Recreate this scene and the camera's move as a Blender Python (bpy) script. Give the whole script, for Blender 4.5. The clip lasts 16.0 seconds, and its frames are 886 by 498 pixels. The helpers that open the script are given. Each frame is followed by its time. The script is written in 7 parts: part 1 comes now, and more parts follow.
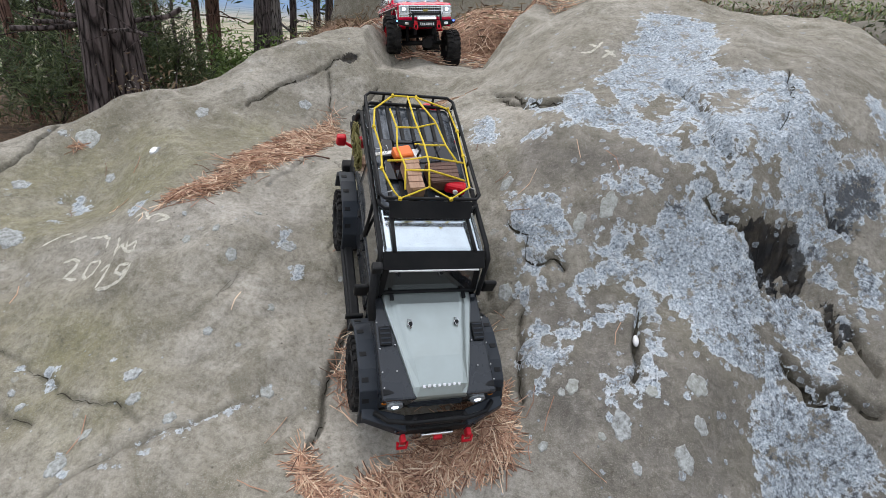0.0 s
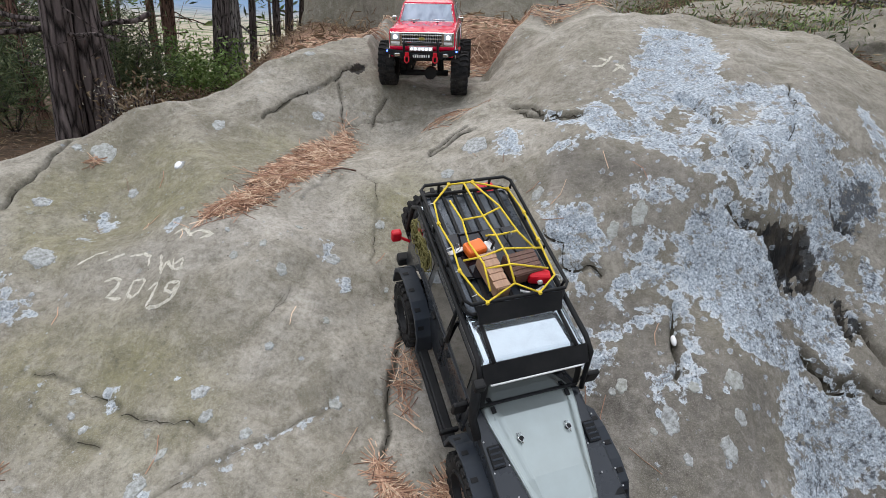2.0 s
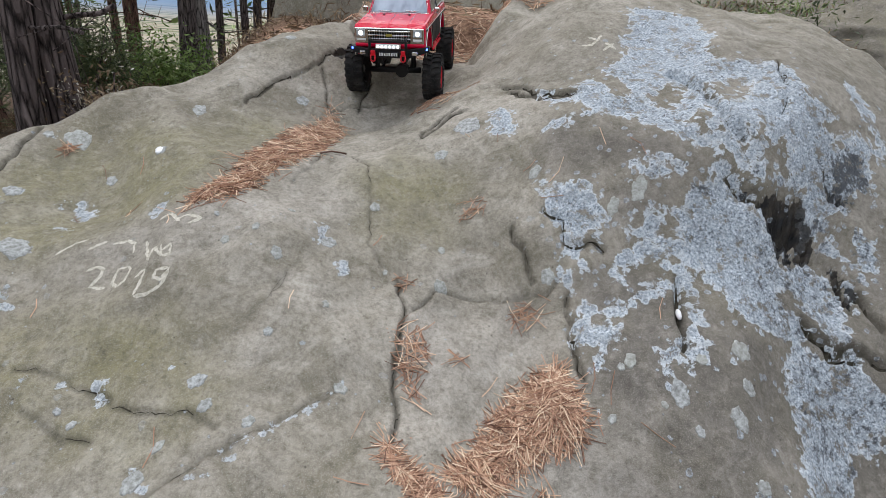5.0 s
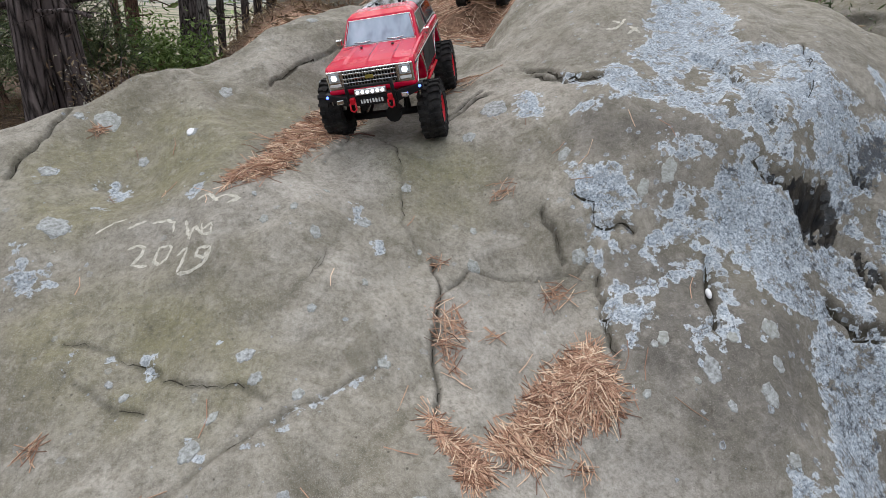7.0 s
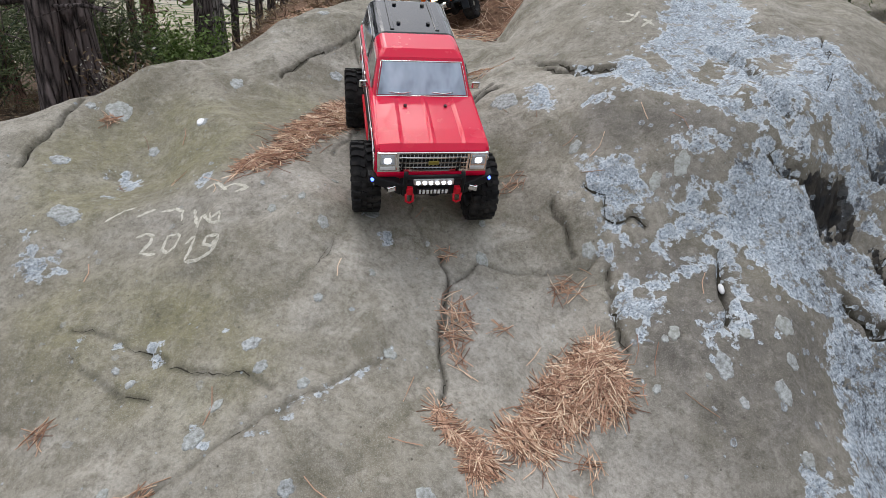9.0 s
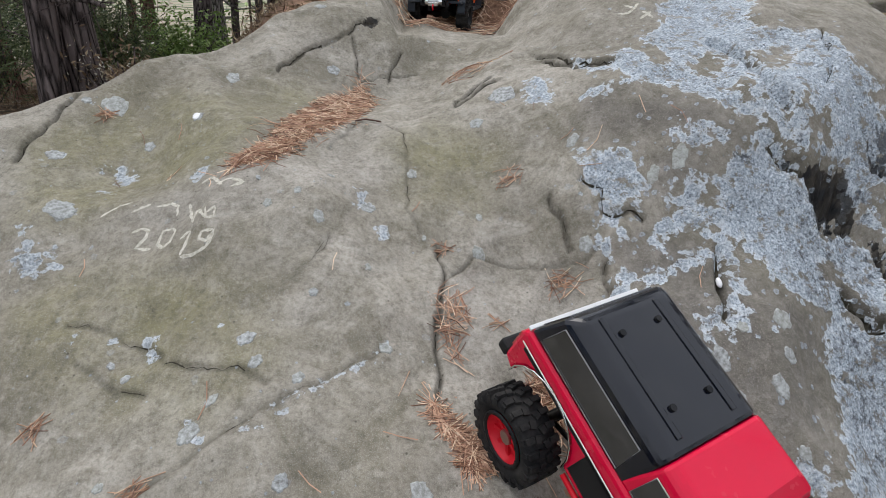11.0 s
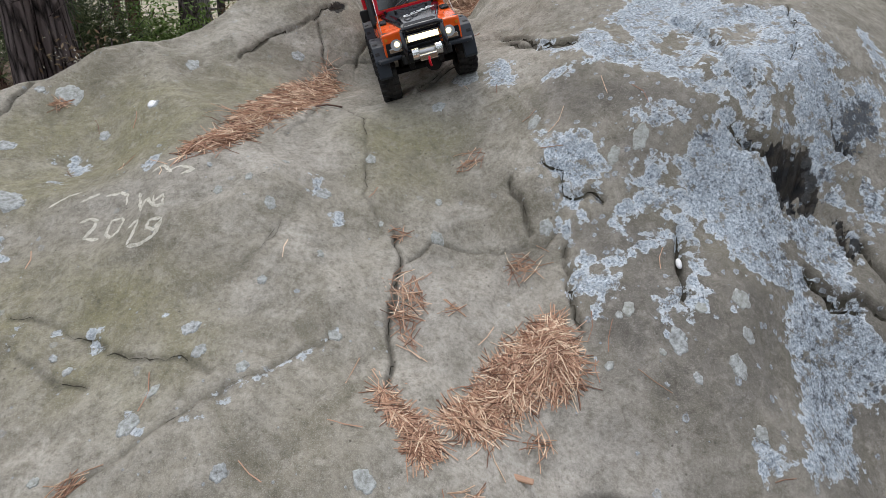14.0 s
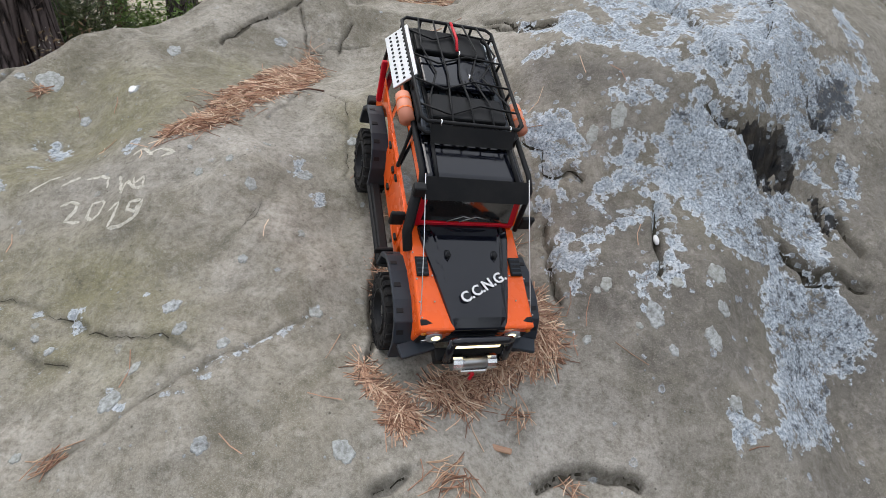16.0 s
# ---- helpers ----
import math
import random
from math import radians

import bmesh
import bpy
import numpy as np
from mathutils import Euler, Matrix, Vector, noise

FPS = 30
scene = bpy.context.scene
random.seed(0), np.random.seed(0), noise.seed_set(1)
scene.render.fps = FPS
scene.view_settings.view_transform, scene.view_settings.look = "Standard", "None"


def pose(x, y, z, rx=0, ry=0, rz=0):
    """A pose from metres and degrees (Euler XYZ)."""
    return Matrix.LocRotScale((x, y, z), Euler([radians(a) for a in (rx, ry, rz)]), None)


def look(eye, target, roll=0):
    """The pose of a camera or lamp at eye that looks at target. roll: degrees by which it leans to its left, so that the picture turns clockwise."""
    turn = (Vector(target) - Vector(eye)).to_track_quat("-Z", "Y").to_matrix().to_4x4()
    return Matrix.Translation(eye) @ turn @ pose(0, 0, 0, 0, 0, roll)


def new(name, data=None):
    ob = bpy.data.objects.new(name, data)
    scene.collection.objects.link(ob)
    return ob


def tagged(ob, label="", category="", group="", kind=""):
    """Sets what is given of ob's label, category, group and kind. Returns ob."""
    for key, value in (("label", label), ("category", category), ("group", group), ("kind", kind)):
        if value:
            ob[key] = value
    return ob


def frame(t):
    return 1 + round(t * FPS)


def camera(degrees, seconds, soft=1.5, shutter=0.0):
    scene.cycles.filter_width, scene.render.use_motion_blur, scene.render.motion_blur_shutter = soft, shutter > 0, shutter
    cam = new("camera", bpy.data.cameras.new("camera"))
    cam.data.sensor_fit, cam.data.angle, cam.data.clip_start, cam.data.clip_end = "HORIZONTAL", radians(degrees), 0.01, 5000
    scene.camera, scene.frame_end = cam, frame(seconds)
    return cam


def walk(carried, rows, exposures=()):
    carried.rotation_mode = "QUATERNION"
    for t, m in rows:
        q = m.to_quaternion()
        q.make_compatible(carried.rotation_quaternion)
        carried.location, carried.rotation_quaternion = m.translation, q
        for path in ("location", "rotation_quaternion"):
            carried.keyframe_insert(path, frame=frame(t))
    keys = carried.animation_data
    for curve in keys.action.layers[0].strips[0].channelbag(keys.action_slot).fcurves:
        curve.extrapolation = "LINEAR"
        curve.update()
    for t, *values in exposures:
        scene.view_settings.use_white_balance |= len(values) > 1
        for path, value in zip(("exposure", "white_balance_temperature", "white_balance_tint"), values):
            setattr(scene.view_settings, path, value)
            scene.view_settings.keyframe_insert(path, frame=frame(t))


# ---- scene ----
cam = camera(78.7, 16.0, soft=0.4)
METRES, EYE, TILT, LEAN, TURN = 0.6, 1.0, -24.0, -4.0, 0.0
ROWS = [
    (0.0, 0.0, 0.0, 0.0, 0.0, 0.0, -0.0),
    (0.5, -0.0055, -0.0464, 0.0259, -1.4, 0.06, 0.64),
    (1.0, -0.0443, -0.0529, -0.0457, -1.96, 0.11, 0.99),
    (1.5, -0.1562, -0.0306, 0.0245, -2.75, 0.01, 1.08),
    (2.0, -0.2698, -0.055, 0.0327, -4.15, 0.07, 1.35),
    (2.5, -0.2607, -0.0795, 0.0189, -5.04, 0.05, 1.87),
    (3.0, -0.2794, -0.0779, 0.033, -5.71, -0.0, 2.22),
    (3.5, -0.2922, -0.0534, 0.0381, -6.1, -0.06, 2.41),
    (4.0, -0.2993, -0.0332, 0.0277, -6.38, -0.04, 2.69),
    (4.5, -0.3225, -0.0056, -0.0054, -6.64, -0.07, 2.81),
    (7.0, -0.4662, -0.0148, -0.0438, -6.95, -1.5, 2.65),
    (7.5, -0.4915, -0.017, -0.0298, -6.53, -1.48, 2.36),
    (8.0, -0.4764, -0.0136, -0.0437, -6.15, -1.48, 2.14),
    (8.5, -0.4713, -0.0096, -0.0459, -5.98, -1.51, 2.04),
    (9.0, -0.4587, -0.0015, -0.0671, -5.84, -1.58, 2.04),
    (11.5, -0.4304, 0.0069, -0.072, -5.68, -2.29, 2.26),
    (12.0, -0.4102, 0.0108, -0.0754, -5.69, -2.46, 2.37),
    (12.5, -0.3962, 0.0019, -0.0783, -5.7, -2.55, 2.51),
    (13.0, -0.3652, -0.0002, -0.0833, -5.76, -2.68, 2.66),
    (13.5, -0.3398, 0.0098, -0.0889, -5.94, -2.88, 2.88),
    (14.0, -0.3196, 0.0179, -0.0959, -6.16, -3.06, 3.14),
    (14.5, -0.3165, 0.0197, -0.1016, -6.37, -3.28, 3.35),
    (15.0, -0.3178, 0.0142, -0.0985, -6.55, -3.44, 3.48),
    (15.5, -0.3029, 0.0085, -0.116, -6.7, -3.58, 3.66),
    (16.0, -0.2846, -0.0056, -0.1427, -6.85, -3.74, 3.8),
]
walk(cam, [(t, pose(0, 0, EYE, TILT, LEAN, TURN) @ pose(METRES * x, METRES * y, METRES * z, 90 + pitch, roll, yaw)) for t, x, y, z, yaw, pitch, roll in ROWS],
     exposures=[(0.0, 0.54), (4.0, 0.52), (4.5, 0.48), (7.0, 0.38), (15.0, 0.38), (16.0, 0.46)])


def smooth(a, b, v):
    """0 below a, 1 above b, smooth between."""
    u = np.clip((np.asarray(v, float) - a) / (b - a), 0, 1)
    return u * u * (3 - 2 * u)


# ---- light: a bright overcast sky, hardly any direct sun ----
world = bpy.data.worlds.new("overcast_sky")
scene.world = world
world.use_nodes = True
_wn = world.node_tree.nodes
_sky = _wn.new("ShaderNodeTexSky")
_sky.sky_type, _sky.sun_disc = "NISHITA", False
_sky.sun_elevation, _sky.sun_rotation = radians(61), radians(-27)
_sky.dust_density, _sky.air_density = 4.0, 1.0
_soft = _wn.new("ShaderNodeHueSaturation")
_soft.inputs["Saturation"].default_value = 0.45
world.node_tree.links.new(_sky.outputs[0], _soft.inputs["Color"])
_cloud = _wn.new("ShaderNodeMix")
_cloud.data_type = "RGBA"
_cloud.inputs[0].default_value = 0.6
_cloud.inputs[7].default_value = (5.3, 5.6, 6.1, 1)
world.node_tree.links.new(_soft.outputs[0], _cloud.inputs[6])
world.node_tree.links.new(_cloud.outputs[2], _wn["Background"].inputs["Color"])
_wn["Background"].inputs["Strength"].default_value = 0.19
sun = new("sun", bpy.data.lights.new("sun", "SUN"))
sun.data.energy, sun.data.angle, sun.data.color = 0.9, radians(40), (1.0, 0.97, 0.93)
sun.matrix_basis = look((-1.6, 3.8, 6.0), (0, 0.6, 0))


# ---- materials ----
class Mat:
    """A node material with a principled shader and short hands for its nodes."""

    def __init__(self, name, rough=0.6, metal=0.0, spec=0.5, coat=0.0):
        self.m = bpy.data.materials.new(name)
        self.m.use_nodes = True
        self.t = self.m.node_tree
        self.b = self.t.nodes["Principled BSDF"]
        self.b.inputs["Roughness"].default_value = rough
        self.b.inputs["Metallic"].default_value = metal
        self.b.inputs["Specular IOR Level"].default_value = spec
        self.b.inputs["Coat Weight"].default_value = coat
        self.b.inputs["Coat Roughness"].default_value = 0.06
        self._co = None

    def put(self, sock, v):
        if isinstance(v, bpy.types.NodeSocket):
            self.t.links.new(v, sock)
        elif isinstance(v, (tuple, list)) and len(v) == 3 and sock.type == "RGBA":
            sock.default_value = (*v, 1)
        else:
            sock.default_value = v

    def co(self, kind="Object"):
        if self._co is None:
            self._co = self.t.nodes.new("ShaderNodeTexCoord")
        return self._co.outputs[kind]

    def stretch(self, scale, kind="Object"):
        n = self.t.nodes.new("ShaderNodeMapping")
        self.put(n.inputs["Vector"], self.co(kind))
        n.inputs["Scale"].default_value = scale
        return n.outputs[0]

    def noise(self, scale, detail=4, rough=0.55, vec=None, lac=2.0, warp=0.0):
        n = self.t.nodes.new("ShaderNodeTexNoise")
        self.put(n.inputs["Vector"], vec if vec is not None else self.co())
        n.inputs["Scale"].default_value, n.inputs["Detail"].default_value = scale, detail
        n.inputs["Roughness"].default_value, n.inputs["Lacunarity"].default_value = rough, lac
        n.inputs["Distortion"].default_value = warp
        return n.outputs["Fac"]

    def cells(self, scale, feature="F1", vec=None, rnd=1.0, out="Distance"):
        n = self.t.nodes.new("ShaderNodeTexVoronoi")
        n.feature = feature
        self.put(n.inputs["Vector"], vec if vec is not None else self.co())
        n.inputs["Scale"].default_value, n.inputs["Randomness"].default_value = scale, rnd
        return n.outputs[out]

    def ramp(self, v, stops):
        n = self.t.nodes.new("ShaderNodeValToRGB")
        self.put(n.inputs[0], v)
        el = n.color_ramp.elements
        while len(el) < len(stops):
            el.new(0.5)
        for e, (p, c) in zip(el, stops):
            e.position = p
            e.color = (*c, 1) if isinstance(c, (tuple, list)) else (c, c, c, 1)
        return n.outputs[0]

    def math(self, op, a, b=0.0, clamp=False):
        n = self.t.nodes.new("ShaderNodeMath")
        n.operation, n.use_clamp = op, clamp
        self.put(n.inputs[0], a)
        self.put(n.inputs[1], b)
        return n.outputs[0]

    def mix(self, f, a, b, mode="MIX"):
        n = self.t.nodes.new("ShaderNodeMix")
        n.data_type, n.blend_type = "RGBA", mode
        self.put(n.inputs[0], f)
        self.put(n.inputs[6], a)
        self.put(n.inputs[7], b)
        return n.outputs[2]

    def attr(self, name):
        n = self.t.nodes.new("ShaderNodeAttribute")
        n.attribute_name = name
        return n.outputs["Fac"]

    def rand(self, island=False):
        n = self.t.nodes.new("ShaderNodeNewGeometry" if island else "ShaderNodeObjectInfo")
        return n.outputs["Random Per Island" if island else "Random"]

    def bump(self, h, strength=0.4, dist=0.002):
        n = self.t.nodes.new("ShaderNodeBump")
        n.inputs["Strength"].default_value, n.inputs["Distance"].default_value = strength, dist
        self.put(n.inputs["Height"], h)
        prev = self.b.inputs["Normal"]
        if prev.is_linked:
            self.t.links.new(prev.links[0].from_socket, n.inputs["Normal"])
        self.t.links.new(n.outputs[0], prev)
        return self

    def color(self, v):
        self.put(self.b.inputs["Base Color"], v)
        return self

    def rough(self, v):
        self.put(self.b.inputs["Roughness"], v)
        return self


def paint(name, col, rough=0.35, metal=0.0, coat=0.0, dust=0.12, grain=0.0, spec=0.5):
    """Coloured plastic or lacquer with a little dust and scuffing."""
    m = Mat(name, rough, metal, spec, coat)
    d = m.ramp(m.noise(18, 5, 0.65), [(0.42, 0.0), (0.75, 1.0)])
    m.color(m.mix(m.math("MULTIPLY", d, dust), col, (0.30, 0.28, 0.25)))
    m.rough(m.math("ADD", m.math("MULTIPLY", d, 0.25), rough, True))
    if grain:
        m.bump(m.noise(900, 2), grain, 0.0004)
    return m.m


def glow(name, col, strength):
    m = Mat(name, 0.3)
    m.color(col)
    m.b.inputs["Emission Color"].default_value = (*col, 1)
    m.b.inputs["Emission Strength"].default_value = strength
    return m.m


def rock_material():
    m = Mat("sandstone", 0.9, 0, 0.25)
    big = m.noise(2.2, 5, 0.6, warp=0.6)
    mid = m.noise(11, 6, 0.65)
    fine = m.noise(160, 4, 0.7)
    grit = m.noise(620, 2, 0.6)
    base = m.ramp(big, [(0.34, (0.215, 0.200, 0.155)), (0.48, (0.268, 0.252, 0.207)), (0.62, (0.335, 0.318, 0.272))])
    base = m.mix(m.ramp(m.noise(6.5, 8, 0.66, warp=0.8), [(0.38, 0.70), (0.54, 0.0)]), base, (0.140, 0.130, 0.092))
    base = m.mix(m.ramp(m.noise(8.5, 8, 0.68, warp=0.5), [(0.52, 0.0), (0.66, 0.60)]), base, (0.44, 0.42, 0.37))
    green = m.math("MULTIPLY", m.attr("moss"), m.ramp(m.noise(7, 6, 0.65), [(0.32, 0.25), (0.62, 1.0)]))
    base = m.mix(m.math("MULTIPLY", green, 0.85), base, (0.200, 0.190, 0.105))
    streak = m.math("MULTIPLY", m.attr("stain_and_shade"), m.ramp(m.noise(6, 7, 0.7, warp=0.4), [(0.32, 0.45), (0.55, 1.0)]))
    base = m.mix(m.math("MULTIPLY", streak, 0.85), base, (0.105, 0.098, 0.088))
    base = m.mix(m.math("MULTIPLY", m.attr("worn"), 0.45), base, (0.385, 0.368, 0.335))
    # mottling, fine grain, dark and pale specks
    base = m.mix(m.ramp(m.noise(24, 9, 0.8), [(0.36, 0.60), (0.51, 0.0)]), base, (0.115, 0.108, 0.082))
    base = m.mix(m.ramp(m.noise(31, 9, 0.8), [(0.52, 0.0), (0.68, 0.42)]), base, (0.44, 0.425, 0.375))
    base = m.mix(m.ramp(fine, [(0.34, 0.40), (0.53, 0.0)]), base, (0.100, 0.095, 0.076))
    base = m.mix(m.ramp(grit, [(0.52, 0.0), (0.68, 0.35)]), base, (0.46, 0.45, 0.40))
    base = m.mix(1.0, base, (1.12, 1.085, 1.10), "MULTIPLY")
    base = m.mix(1.0, base, m.ramp(m.noise(75, 9, 0.8), [(0.38, (0.72, 0.71, 0.68)), (0.49, (0.94, 0.94, 0.93)), (0.58, (1.03, 1.03, 1.03))]), "MULTIPLY")
    pits = m.math("MULTIPLY", m.ramp(m.cells(90), [(0.10, 1.0), (0.22, 0.0)]), m.math("GREATER_THAN", m.cells(90, out="Color"), 0.84))
    base = m.mix(m.math("MULTIPLY", pits, 0.75), base, (0.070, 0.064, 0.050))
    # soil and shade of the cracks painted as one dark tint
    base = m.mix(m.math("MULTIPLY", m.attr("soil_and_shade"), m.ramp(m.noise(30, 5, 0.7), [(0.3, 0.25), (0.55, 0.85)])), base, (0.045, 0.040, 0.030))
    # shade of the clefts and pits painted near-black, with brown soil in places
    pit_shade = m.math("ADD", m.attr("dark"), m.math("MULTIPLY", m.math("SUBTRACT", m.noise(26, 9, 0.7), 0.5), 1.5))
    pit_shade = m.ramp(pit_shade, [(0.44, 0.0), (0.52, 1.0)])
    base = m.mix(pit_shade, base, m.ramp(m.noise(20, 6, 0.7), [(0.42, (0.008, 0.008, 0.009)), (0.66, (0.060, 0.050, 0.038))]))
    # pale crust of lichen: crisp ragged edges, lobes at three sizes, broken by bare grains
    field = m.math("ADD", m.attr("lichen"), m.math("MULTIPLY", m.math("SUBTRACT", m.noise(13, 10, 0.70, warp=0.4), 0.5), 1.9))
    lobes = m.math("SUBTRACT", 0.42, m.cells(48))
    field = m.math("ADD", field, m.math("MULTIPLY", lobes, 0.50))
    field = m.math("ADD", field, m.math("MULTIPLY", m.math("SUBTRACT", m.noise(110, 6, 0.75), 0.5), 0.55))
    sheet = m.ramp(field, [(0.44, 0.0), (0.47, 1.0)])
    rim = m.ramp(field, [(0.44, 0.0), (0.48, 1.0), (0.62, 0.0)])
    holes = m.ramp(m.noise(30, 10, 0.8), [(0.545, 0.0), (0.575, 0.92)])
    sheet = m.math("MULTIPLY", sheet, m.math("SUBTRACT", 1.0, holes))
    sheet = m.math("MULTIPLY", sheet, m.math("SUBTRACT", 1.0, m.math("MULTIPLY", pit_shade, 0.9)))
    # small round rosettes scattered over the stone, pale at the rim
    wob = m.math("ADD", m.cells(26), m.math("MULTIPLY", m.math("SUBTRACT", m.noise(120, 4), 0.5), 0.40))
    keep = m.math("GREATER_THAN", m.cells(26, out="Color"), 0.72)
    dots = m.math("MULTIPLY", m.math("MULTIPLY", m.ramp(wob, [(0.07, 0.30), (0.15, 0.95), (0.18, 0.0)]), keep), m.attr("spots"))
    specks = m.math("MULTIPLY", m.ramp(m.math("ADD", m.cells(70), m.math("MULTIPLY", m.math("SUBTRACT", fine, 0.5), 0.3)), [(0.12, 1.0), (0.17, 0.0)]), m.math("GREATER_THAN", m.cells(70, out="Color"), 0.79))
    dots = m.math("MAXIMUM", dots, m.math("MULTIPLY", specks, 0.75))
    wob = m.math("ADD", m.cells(40), m.math("MULTIPLY", m.math("SUBTRACT", m.noise(150, 4), 0.5), 0.45))
    crust = m.math("MULTIPLY", m.ramp(wob, [(0.10, 0.55), (0.20, 1.0), (0.24, 0.0)]), m.math("GREATER_THAN", m.cells(40, out="Color"), m.math("SUBTRACT", 0.93, m.math("MULTIPLY", m.attr("fringe"), 0.55))))
    dots = m.math("MAXIMUM", dots, crust)
    sheet = m.math("MAXIMUM", sheet, m.math("MULTIPLY", dots, 0.8))
    crumb = m.noise(190, 6, 0.78)
    tone = m.ramp(crumb, [(0.38, (0.10, 0.115, 0.135)), (0.46, (0.280, 0.320, 0.362)), (0.55, (0.455, 0.505, 0.555)), (0.66, (0.76, 0.80, 0.84))])
    tone = m.mix(m.ramp(m.noise(42, 8, 0.75), [(0.40, 0.55), (0.53, 0.0)]), tone, (0.25, 0.27, 0.29))
    tone = m.mix(m.math("MULTIPLY", rim, 0.55), tone, (0.70, 0.73, 0.75))
    black_mix = m.math("ADD", m.attr("blackish"), m.math("MULTIPLY", m.math("SUBTRACT", m.noise(48, 9, 0.8), 0.5), 2.6))
    tone = m.mix(m.ramp(black_mix, [(0.66, 0.0), (0.86, 0.88)]), tone, (0.045, 0.047, 0.052))
    flecks = m.math("MULTIPLY", m.ramp(m.noise(90, 8, 0.8), [(0.56, 0.0), (0.60, 0.9)]), m.ramp(m.noise(6, 4, 0.6), [(0.44, 0.0), (0.56, 1.0)]))
    tone = m.mix(flecks, tone, (0.055, 0.056, 0.060))
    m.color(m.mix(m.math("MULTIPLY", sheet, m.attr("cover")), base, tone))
    m.rough(m.ramp(pit_shade, [(0.0, 0.92), (1.0, 0.55)]))
    m.bump(m.math("ADD", m.math("MULTIPLY", mid, 2.0), m.noise(38, 6, 0.70)), 0.42, 0.007)
    m.bump(fine, 0.45, 0.002)
    m.bump(grit, 0.3, 0.0007)
    m.bump(m.math("MULTIPLY", sheet, m.math("ADD", crumb, 0.6)), 0.6, 0.002)
    return m.m


def ground_material():
    m = Mat("forest_floor", 0.95, 0, 0.2)
    n = m.noise(3.0, 8, 0.7)
    f = m.noise(55, 8, 0.8)
    n = m.math("ADD", m.math("MULTIPLY", n, 0.5), m.math("MULTIPLY", m.noise(14, 8, 0.75), 0.5))
    c = m.ramp(n, [(0.38, (0.030, 0.028, 0.016)), (0.47, (0.085, 0.058, 0.036)), (0.55, (0.185, 0.112, 0.070)), (0.63, (0.062, 0.066, 0.032))])
    c = m.mix(m.ramp(f, [(0.35, 0.7), (0.6, 0.0)]), c, (0.035, 0.026, 0.018))
    c = m.mix(m.math("MULTIPLY", m.attr("needled"), m.ramp(m.noise(9, 6, 0.7), [(0.34, 0.55), (0.55, 1.0)])), c, m.ramp(f, [(0.38, (0.12, 0.062, 0.040)), (0.50, (0.30, 0.175, 0.115)), (0.62, (0.46, 0.30, 0.20))]))
    far = m.attr("field")
    stripes = m.noise(0.03, 4, 0.5, vec=m.stretch((0.25, 1.0, 1.0)))
    fields = m.ramp(stripes, [(0.34, (0.035, 0.055, 0.025)), (0.42, (0.27, 0.23, 0.165)), (0.55, (0.32, 0.285, 0.22)), (0.62, (0.09, 0.13, 0.05)), (0.72, (0.26, 0.215, 0.15))])
    # blue haze of distance painted into the ground colour
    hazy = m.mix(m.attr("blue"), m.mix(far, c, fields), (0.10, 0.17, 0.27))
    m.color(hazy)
    m.bump(m.math("ADD", n, f), 0.8, 0.03)
    return m.m


M = {}
M["rock"] = rock_material()
M["ground"] = ground_material()


# ---- the rock: a sandstone back with a driving groove down its middle ----
# swells and hollows: height, centre x y, half widths, turn in degrees
SWELLS = [
    (0.415, 0.41, 0.92, 0.49, 1.25, 125), (0.113, -0.44, 0.96, 0.66, 0.27, 147), (-0.136, -0.19, 1.62, 0.31, 0.17, 36),
    (-0.120, 0.63, 0.89, 0.12, 0.34, 96), (-0.318, 0.04, 0.78, 0.33, 0.38, 97), (0.071, 0.38, 1.66, 0.18, 0.49, 171),
    (0.069, -1.21, 0.57, 0.28, 0.66, 6), (-0.147, -0.05, 2.13, 0.47, 0.31, 157), (-0.060, 0.51, 1.20, 0.21, 0.16, 119),
    (-0.100, 0.21, 0.45, 0.24, 0.18, 167), (-0.146, 0.65, 0.64, 0.27, 0.23, 120), (-0.081, -0.79, 1.19, 0.14, 0.21, 34),
    (-0.070, -0.75, 1.72, 0.19, 0.49, 140), (0.101, 0.62, 1.79, 0.32, 0.29, 7), (0.054, 0.56, 0.95, 0.17, 0.12, 100),
]


